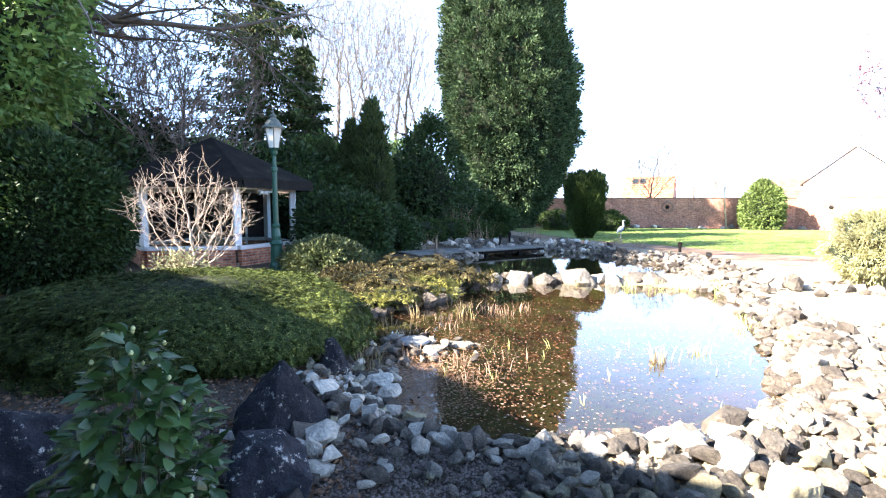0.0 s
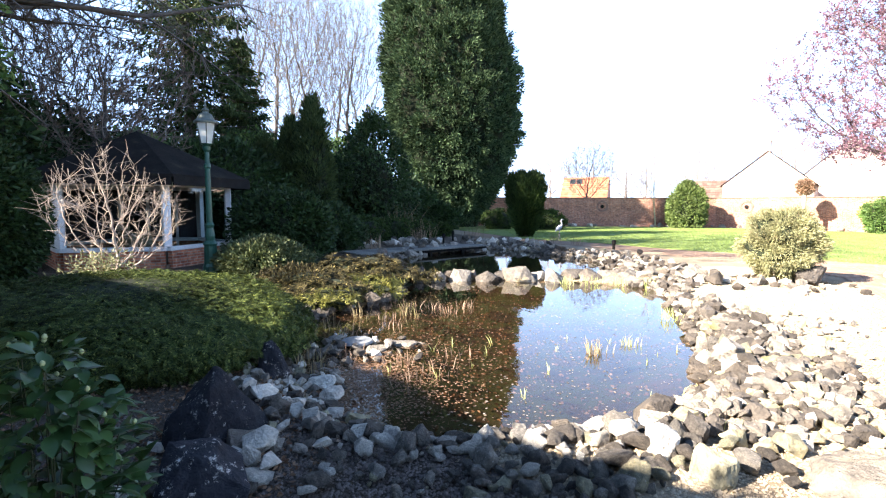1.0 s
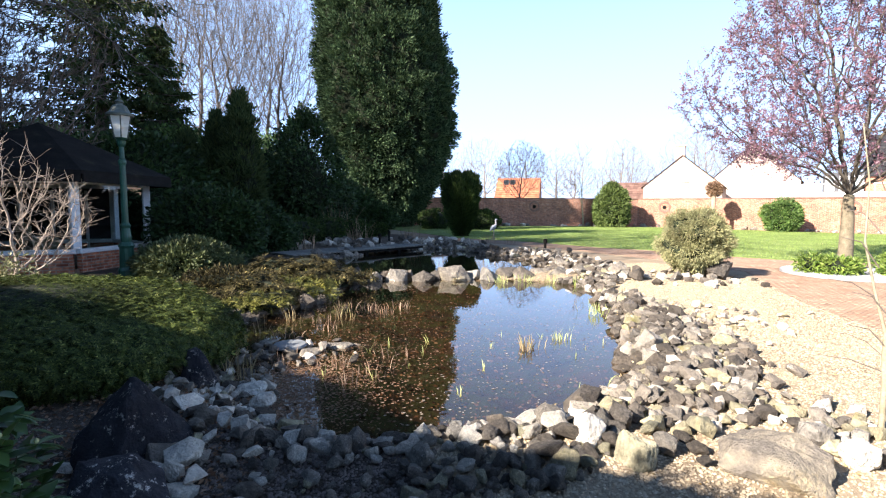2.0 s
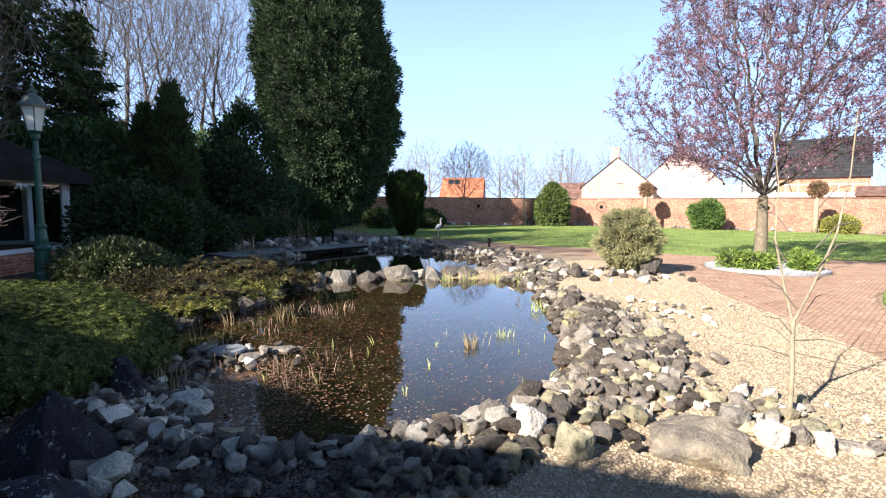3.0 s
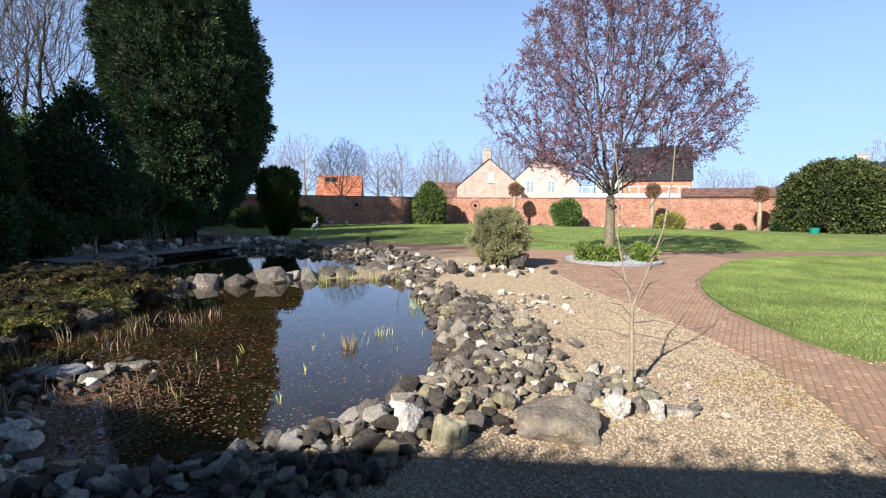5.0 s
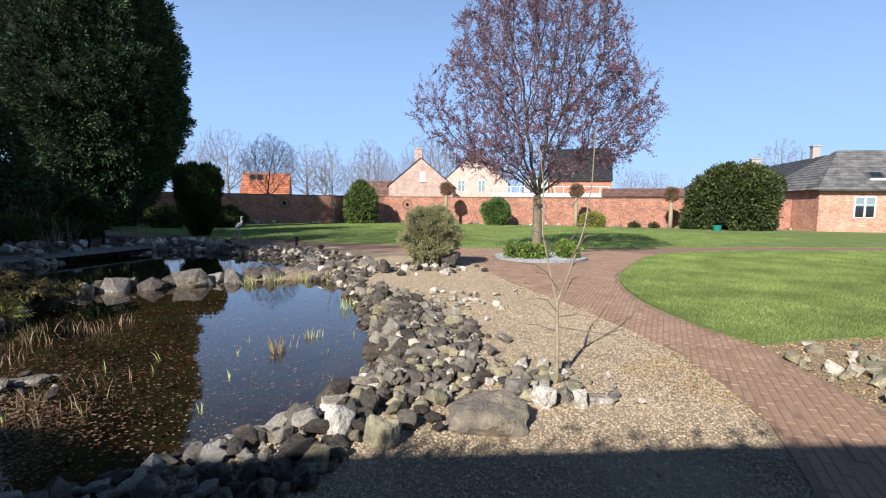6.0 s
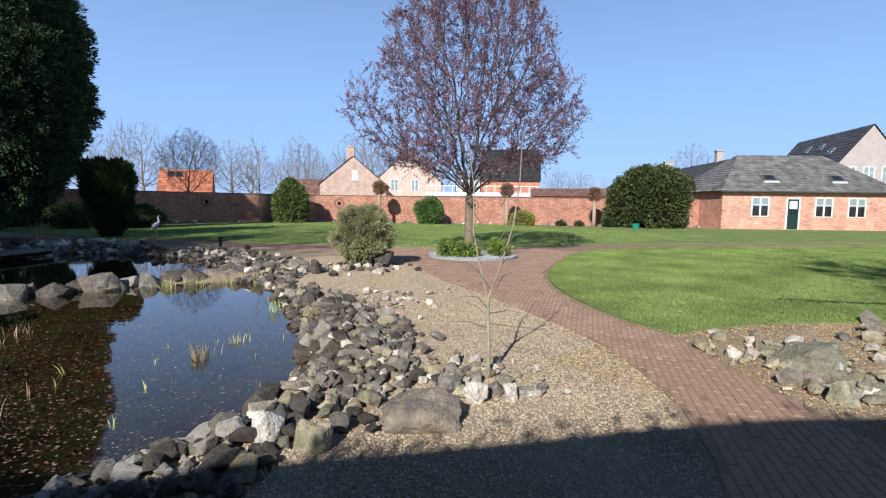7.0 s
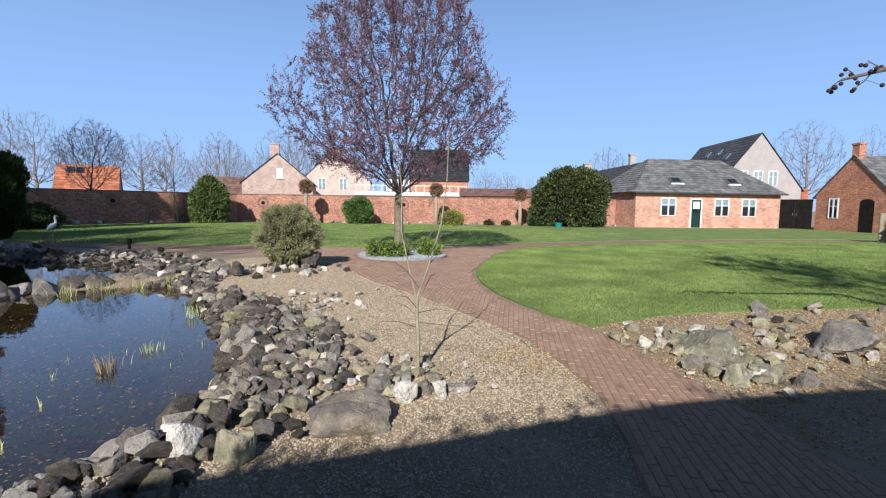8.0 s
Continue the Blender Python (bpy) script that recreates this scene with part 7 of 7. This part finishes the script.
for i in range(1050):
    single = i < 299
    z = max(cam_rng.triangular(0.04, 0.16, 0.98), 0.04)
    a = cam_rng.uniform(0, 6.28)
    r_at = np.interp(z, *ENVELOPE) * (cam_rng.uniform(0.8, 1.06) if single else cam_rng.uniform(0.25, 0.98)) * (1 + 0.18 * math.sin(3 * a + 9 * z))
    out = Vector((math.cos(a + cam_rng.normal(0, 0.5)), math.sin(a + cam_rng.normal(0, 0.5)), 0))
    droop = radians(cam_rng.normal(-4, 24))
    tip = (out * math.cos(droop) - Vector((0, 0, math.sin(droop)))).normalized()
    face = Vector((cam_rng.normal(0, 0.3), cam_rng.normal(0, 0.3), 1)) + out * 0.35
    across = tip.cross(face).normalized()
    face = across.cross(tip)
    m = Matrix((across, tip, face)).transposed().to_4x4()
    m.translation = (r_at * math.cos(a), r_at * math.sin(a), z)
    m = m @ Matrix.Scale(cam_rng.uniform(0.068, 0.098), 4)
    if single:
        lf_ob = new("leaf", first.data)
        lf_ob.parent = bush
        lf_ob.matrix_basis = m
    else:
        mm = np.array(m)
        inner_f.append(leaf_quads + len(leaf_co) * len(inner_v))
        inner_v.append(leaf_co @ mm[:3, :3].T + mm[:3, 3])
tagged(part("leaf_mass", mesh_of("leaf_mass", np.vstack(inner_v), np.vstack(inner_f), CAMELLIA, True), None, bush), "inner glossy leaves", kind="stuff")
for i in range(18):
    a = cam_rng.uniform(0, 6.28)
    h = cam_rng.uniform(0.35, 0.9)
    r_at = np.interp(h, *ENVELOPE) * cam_rng.uniform(0.75, 0.95)
    q = np.array([0.05 * math.cos(a), 0.05 * math.sin(a), 0.0])
    top = np.array([r_at * math.cos(a), r_at * math.sin(a), h])
    for k in range(5):
        nq = q + (top - q) / (5 - k) + cam_rng.normal(0, 0.008, 3) * (k < 4)
        cam_segs.append((*q, *nq, 0.004 - 0.0005 * k, 0.0035 - 0.0005 * k))
        q = nq
    if bud_me is None:
        bud_ob = part("bud", lathe([(0.002, -0.008), (0.007, -0.003), (0.008, 0.002), (0.005, 0.009), (0.001, 0.012)], 8), BUD, bush, "pale greenish flower bud", True)
        bud_me = bud_ob.data
    else:
        bud_ob = tagged(new("bud", bud_me), "pale greenish flower bud")
        bud_ob.parent = bush
    bud_ob.location = top * np.array([1.25, 1.25, 1.03]) + np.array([0, 0, 0.01])
part("stem_mass", mesh_of("stem_mass", *tubes(cam_segs, 5), GREEN_STEM, True), None, bush)


# ---- reeds, shoots and litter in the pond ----
def tuft(name, label, place, count, height, spread, material, seed, width=0.005, category="reed", group="reeds in the pond", kind=""):
    rng = np.random.RandomState(seed)
    b = rng.normal(0, spread, (count, 2))
    lean = rng.normal(0, 0.28, (count, 2)) + b * 0.8 / max(spread, 1e-3) * 0.15
    h = height * rng.uniform(0.5, 1.15, count)
    a = rng.uniform(0, 6.28, count)
    sx, sy = np.cos(a) * width, np.sin(a) * width
    v = np.zeros((count, 5, 3))
    v[:, 0] = np.column_stack([b[:, 0] - sx, b[:, 1] - sy, 0 * h])
    v[:, 1] = np.column_stack([b[:, 0] + sx, b[:, 1] + sy, 0 * h])
    v[:, 2] = np.column_stack([b[:, 0] + lean[:, 0] * h * 0.4 + sx * 0.8, b[:, 1] + lean[:, 1] * h * 0.4 + sy * 0.8, h * 0.6])
    v[:, 3] = np.column_stack([b[:, 0] + lean[:, 0] * h * 0.4 - sx * 0.8, b[:, 1] + lean[:, 1] * h * 0.4 - sy * 0.8, h * 0.6])
    v[:, 4] = np.column_stack([b[:, 0] + lean[:, 0] * h, b[:, 1] + lean[:, 1] * h, h])
    i = 5 * np.arange(count)[:, None]
    ob = new(name, mesh_of(name, v.reshape(-1, 3), [np.array([[0, 1, 2, 3]]) + i, np.array([[3, 2, 4]]) + i], material))
    ob.location = place
    return tagged(ob, label, category, group, kind)


tuft("reed_clump", "clump of yellowing reed in open water", (1.45, 4.75, -0.16), 34, 0.17, 0.065, REED, 201)
tuft("reed_clump", "small clump of new shoots in open water", (1.95, 5.1, -0.16), 14, 0.12, 0.06, SHOOT, 202)
for k, (x, y) in enumerate(((1.1, 4.9), (1.75, 5.2), (1.9, 4.5), (2.1, 4.75), (1.3, 5.3), (0.9, 4.2), (1.6, 3.6), (1.9, 3.75), (1.35, 3.2), (0.2, 4.3), (-0.1, 4.0), (0.35, 4.7), (0.0, 5.0), (-0.35, 4.5), (0.45, 5.1), (-0.55, 4.1), (-0.2, 4.8), (0.6, 3.6), (2.35, 4.95), (2.2, 5.5))):
    tuft("water_shoot", "single pale green shoot rising from the water", (x, y, -0.18), 3, 0.11, 0.010, SHOOT, 210 + k, 0.0045)
for k, (x, y, n) in enumerate(((-1.35, 4.25, 60), (-1.15, 3.95, 50), (-1.7, 5.0, 60), (-1.55, 5.6, 40), (-1.3, 6.3, 40), (-0.6, 6.4, 40), (-0.35, 6.8, 45), (-0.1, 6.6, 45), (0.1, 7.0, 40), (-0.9, 6.2, 40), (-0.75, 5.7, 30), (-0.45, 4.35, 30), (-0.1, 4.15, 24), (-1.0, 4.4, 40), (-1.25, 5.4, 40), (0.05, 4.6, 20), (-0.35, 3.9, 24), (-0.7, 7.0, 30))):
    tuft("dry_reed_clump", "clump of withered straw-coloured reed", (x, y, -0.17), n // 2, 0.23 if k < 6 else 0.14, 0.075, REED if k < 6 else PINK_REED, 240 + k, 0.0034, kind="stuff")
for k, (x, y) in enumerate(((2.0, 9.15), (2.5, 9.2), (3.0, 9.1), (3.5, 8.9), (3.9, 8.3), (2.7, 6.2), (2.3, 3.4), (1.5, 2.75), (1.9, 3.0))):
    tuft("bank_grass", "tuft of pale yellow-green grass on the bank", (x + 0.12, y + 0.06, -0.14), 30, 0.17, 0.10, SHOOT, 270 + k, 0.005, "grass", "grass on the bank")
for k, (b, d, h, n) in enumerate(((-7.7, 21.0, 1.45, 60), (-8.3, 20.4, 1.0, 40), (-4.7, 21.0, 0.85, 50), (-5.6, 20.0, 0.6, 40), (1.0, 20.5, 0.75, 40), (-10.5, 19.5, 0.8, 40), (-12.5, 16.5, 0.6, 40), (-10.5, 15.5, 0.5, 40), (10.5, 19.0, 0.4, 30), (12.8, 18.2, 0.3, 24))):
    tuft("dry_perennial", "clump of tan dead flower stalks", plan(b, d), n, h, 0.10 + 0.10 * h, DEAD_STALK, 290 + k, 0.008, "perennial", "dead perennials by the pond")
lit_rng = np.random.RandomState(23)
lp = np.vstack([lit_rng.uniform((-1.9, 2.8), (3.2, 9.2), (2600, 2)), lit_rng.normal((-0.5, 3.9), (0.7, 0.8), (1500, 2)), lit_rng.normal((-0.2, 5.2), (0.8, 1.0), (400, 2)), lit_rng.normal((-0.85, 3.75), (0.38, 0.6), (6500, 2))])
lp = lp[inside(lp, POND)]
for stuff, label, pick in ((FLOAT_LEAF, "pale specks of leaf floating on the open pond", lp[:, 0] > 0.35 * lp[:, 1] - 1.0), (BROWN_LEAF, "fallen tan leaves floating on the pond", lp[:, 0] <= 0.35 * lp[:, 1] - 1.0)):
    lq = np.column_stack([lp[pick], np.maximum(WATER_Z + 0.002, ground_height(lp[pick]) - 0.008)])
    lv, lf = sprigs(lq, np.column_stack([lit_rng.normal(size=(len(lq), 2)), np.zeros(len(lq))]), 0.026, lit_rng, 0.6, 0.0)
    level = np.repeat(lq[:, 2], len(lv) // len(lq))
    lv[:, 2] = level + (lv[:, 2] - level) * 0.06
    tagged(new("floating_leaves", mesh_of("floating_leaves", lv, lf, stuff)), label, "leaves", kind="stuff")
sub = np.vstack([lit_rng.uniform((-1.9, 2.8), (3.2, 9.2), (6000, 2))])
sub = sub[inside(sub, POND)]
sz = ground_height(sub) - 0.004
lv, lf = sprigs(np.column_stack([sub, sz]), np.column_stack([lit_rng.normal(size=(len(sub), 2)), np.zeros(len(sub))]), 0.042, lit_rng, 0.6, 0.12)
tagged(new("sunken_leaves", mesh_of("sunken_leaves", lv, lf, SUNKEN_LEAF)), "sunken brown leaves on the pond floor", "leaves", kind="stuff")
bed_p = lit_rng.uniform((-4.5, 1.0), (-0.6, 4.0), (9000, 2))
bed_p = bed_p[~inside(bed_p, POND)]
lv, lf = sprigs(np.column_stack([bed_p, ground_height(bed_p) + 0.004]), np.column_stack([lit_rng.normal(size=(len(bed_p), 2)), np.zeros(len(bed_p))]), 0.03, lit_rng, 0.6, 0.2)
tagged(new("leaf_litter", mesh_of("leaf_litter", lv, lf, BROWN_LEAF)), "dry leaf litter on the shaded soil", "leaves", kind="stuff")

dry_p = lit_rng.uniform((3.6, -1.2), (9.5, 2.3), (30000, 2))
dry_p = dry_p[~inside(dry_p, PATH_LINE) & ~inside(dry_p, ROUND_LAWN)]
dry_p = np.vstack([dry_p, lit_rng.uniform((1.0, 1.0), (5.5, 8.0), (1600, 2))])
dry_p = dry_p[~inside(dry_p, POND) & ~inside(dry_p, PATH_LINE)]
lv, lf = sprigs(np.column_stack([dry_p, np.full(len(dry_p), 0.0)]), np.column_stack([lit_rng.normal(size=(len(dry_p), 2)), np.zeros(len(dry_p))]), 0.02, lit_rng, 0.6, 0.2)
tagged(new("dry_litter", mesh_of("dry_litter", lv, lf, TAN_LITTER)), "dry tan leaf litter on the stone bed", "leaves", kind="stuff")

# ---- heron, bollard ----
heron = plan(10.9, 20.4)


def heron_mesh():
    rng_pts = [((0, -0.02, 0.30), (0.02, 0, 0.45), 0.012, 0.014), ((0.0, 0.06, 0.30), (0, 0.05, 0.45), 0.012, 0.014), ((0, -0.02, 0), (0, -0.02, 0.30), 0.014, 0.011), ((0, 0.06, 0), (0, 0.06, 0.30), 0.014, 0.011),
               ((-0.30, 0.02, 0.36), (-0.16, 0.02, 0.45), 0.02, 0.07), ((-0.16, 0.02, 0.45), (0.02, 0.02, 0.54), 0.075, 0.095), ((0.02, 0.02, 0.54), (0.13, 0.02, 0.60), 0.095, 0.05), ((0.13, 0.02, 0.60), (0.16, 0.02, 0.68), 0.05, 0.034),
               ((0.16, 0.02, 0.68), (0.12, 0.02, 0.76), 0.034, 0.028), ((0.12, 0.02, 0.76), (0.12, 0.02, 0.83), 0.028, 0.03), ((0.12, 0.02, 0.83), (0.17, 0.02, 0.86), 0.036, 0.03), ((0.17, 0.02, 0.86), (0.32, 0.02, 0.84), 0.018, 0.003)]
    squeeze = lambda p: (p[0] * 0.55, p[1], p[2])
    return mesh_of("heron_statue", *tubes([(*squeeze(a), *squeeze(b), r0, r1) for a, b, r0, r1 in rng_pts], 10), STATUE, True)


statue = new("heron_statue", heron_mesh())
statue.location = (heron.x, heron.y, -0.01)
tagged(statue, "white and grey heron statue standing by the pond", "statue")
bollard = thing("garden_light", "small dark bollard light among the stones", "lamp", (4.8, 15.2, 0))
part("post", lathe([(0.045, -0.05), (0.045, 0.18), (0.065, 0.20), (0.065, 0.30), (0.035, 0.33)], 12), DARK_WOOD, bollard)
for b, d in ((-2.5, 17.6), (-1.4, 19.5)):
    bl = thing("garden_light", "small dark bollard light near the bridge", "lamp", plan(b, d))
    part("post", lathe([(0.04, -0.05), (0.04, 0.22), (0.06, 0.24), (0.06, 0.34), (0.03, 0.38)], 12), DARK_WOOD, bl)

# ---- tree with hanging dark seed balls, mostly behind the terrace ----
bare_tree("seed_ball_tree", "leafless tree with dark round seed balls", (2.2, -5.2, 0), 9.5, 0.22, 3, dict(BROAD, kids=[15, 11, 9, 4], thin=0.024), 141)
branch = thing("overhanging_branch", "bare branch tip with dark round seed balls", "branch", (5.2, -0.35, 2.36))
br_rng = np.random.RandomState(19)
bs, balls = [], []
bend([(-2.4, -4.2, 1.2), (0.4, -2.2, 0.75), (0.25, -0.8, 0.25), (0.05, 0.0, 0.08), (-0.02, 0.28, 0.02)], 0.05, 0.010, bs)
for k in range(9):
    u = k / 8
    root = np.array((0.16 - 0.18 * u, -0.42 + 0.70 * u, 0.15 - 0.13 * u))
    end = root + np.array((br_rng.normal(0, 0.04), 0.05 + 0.07 * br_rng.rand(), (0.07 if k % 2 else -0.10) * br_rng.uniform(0.6, 1.2)))
    bend([root, (root + end) / 2 + br_rng.normal(0, 0.012, 3), end], 0.005, 0.003, bs)
    for _ in range(br_rng.randint(4, 7)):
        s = root + (end - root) * br_rng.uniform(0.35, 1.0)
        e = s + br_rng.normal(0, 1, 3) * np.array((0.03, 0.035, 0.02)) - np.array([0, 0, 0.025])
        bs.append((*s, *e, 0.0022, 0.0016))
        balls.append(e)
part("limb", mesh_of("limb", *tubes(bs, 6), BARK, True), None, branch)
for e in balls:
    v, f = ico(2)
    bo = part("seed_ball", mesh_of("seed_ball", v * 0.0165, f, SEED_BALL, True), None, branch)
    bo.location = e

# ---- mown grass blades on the near part of the round lawn ----
gr = np.random.RandomState(29)


def blades(name, outline, n, box_lo, box_hi, z, height, label, w=0.005):
    q = gr.uniform(box_lo, box_hi, (n, 2))
    q = q[inside(q, outline)]
    m = len(q)
    a = gr.uniform(0, 6.28, m)
    h = height * gr.uniform(0.5, 1.2, m)
    v = np.zeros((m, 3, 3))
    v[:, 0] = np.column_stack([q[:, 0] - np.cos(a) * w, q[:, 1] - np.sin(a) * w, np.full(m, z)])
    v[:, 1] = np.column_stack([q[:, 0] + np.cos(a) * w, q[:, 1] + np.sin(a) * w, np.full(m, z)])
    v[:, 2] = np.column_stack([q + gr.normal(0, 0.012, (m, 2)), z + h])
    tagged(new(name, mesh_of(name, v.reshape(-1, 3), np.arange(3 * m).reshape(m, 3), BLADES)), label, "grass", kind="stuff")


blades("grass", ROUND_LAWN, 260000, (5.4, -2.0), (15.0, 8.2), 0.014, 0.030, "short mown grass blades of the round lawn")
blades("grass", ROUND_LAWN, 190000, (15.0, -6.0), (29.0, 8.2), 0.014, 0.036, "short mown grass blades of the round lawn", 0.009)
blades("grass", FAR_LAWN, 160000, (2.5, 9.0), (26.0, 32.0), 0.010, 0.036, "short mown grass blades of the far lawn", 0.010)

# ---- clay pavers of the path ----
TURN_B = 32.0
bl_, bw_ = 0.205, 0.060
ca, sa = math.cos(radians(TURN_B)), math.sin(radians(TURN_B))
u, w = np.meshgrid(np.arange(-60, 120), np.arange(-260, 260))
lx = (u + 0.5 * (w % 2)) * bl_
ly = w * bw_
cx_, cy_ = 4 + lx * ca - ly * sa, 4 + lx * sa + ly * ca
cen = np.column_stack([cx_.ravel(), cy_.ravel()])
cen = cen[(cen[:, 0] > 0.8) & (cen[:, 0] < 13) & (cen[:, 1] > -2.2) & (cen[:, 1] < 15)]
cen = cen[inside(cen, PATH_LINE) & ((cen[:, 0] - 9.4) ** 2 + (cen[:, 1] - 9.05) ** 2 > 1.3 ** 2)]
cen = cen[edge_distance(cen, PATH_LINE) > 0.03]
cen = cen[np.argsort((cen[:, 0] - 3.2) ** 2 + (cen[:, 1] - 0.5) ** 2)]
hx, hy, ch = (bl_ - 0.004) / 2, (bw_ - 0.004) / 2, 0.004
pav_v = np.array([(-hx, -hy, 0), (hx, -hy, 0), (hx, hy, 0), (-hx, hy, 0), (-hx, -hy, 0.024), (hx, -hy, 0.024), (hx, hy, 0.024), (-hx, hy, 0.024),
                  (-hx + ch, -hy + ch, 0.029), (hx - ch, -hy + ch, 0.029), (hx - ch, hy - ch, 0.029), (-hx + ch, hy - ch, 0.029)])
pav_f = np.array([(i, (i + 1) % 4, (i + 1) % 4 + 4, i + 4) for i in range(4)] + [(i + 4, (i + 1) % 4 + 4, (i + 1) % 4 + 8, i + 8) for i in range(4)] + [(8, 9, 10, 11)])
paver_me = mesh_of("paver", pav_v, pav_f, PAVING)
brng = np.random.RandomState(2)
rv, rf = [], []
for i, (x, y) in enumerate(cen):
    m = pose(x, y, -0.032 + brng.normal(0, 0.0012), brng.normal(0, 0.35), brng.normal(0, 0.35), TURN_B + brng.normal(0, 0.8))
    if i < 300:
        ob = new("paver", paver_me)
        ob.parent = path
        ob.matrix_basis = m
    else:
        mm = np.array(m)
        rf.append(pav_f + 12 * len(rv))
        rv.append(pav_v @ mm[:3, :3].T + mm[:3, 3])
rest = new("pavers", mesh_of("pavers", np.vstack(rv), np.vstack(rf), PAVING))
rest.parent = path
tagged(rest, "worn red clay pavers in running bond", kind="stuff")
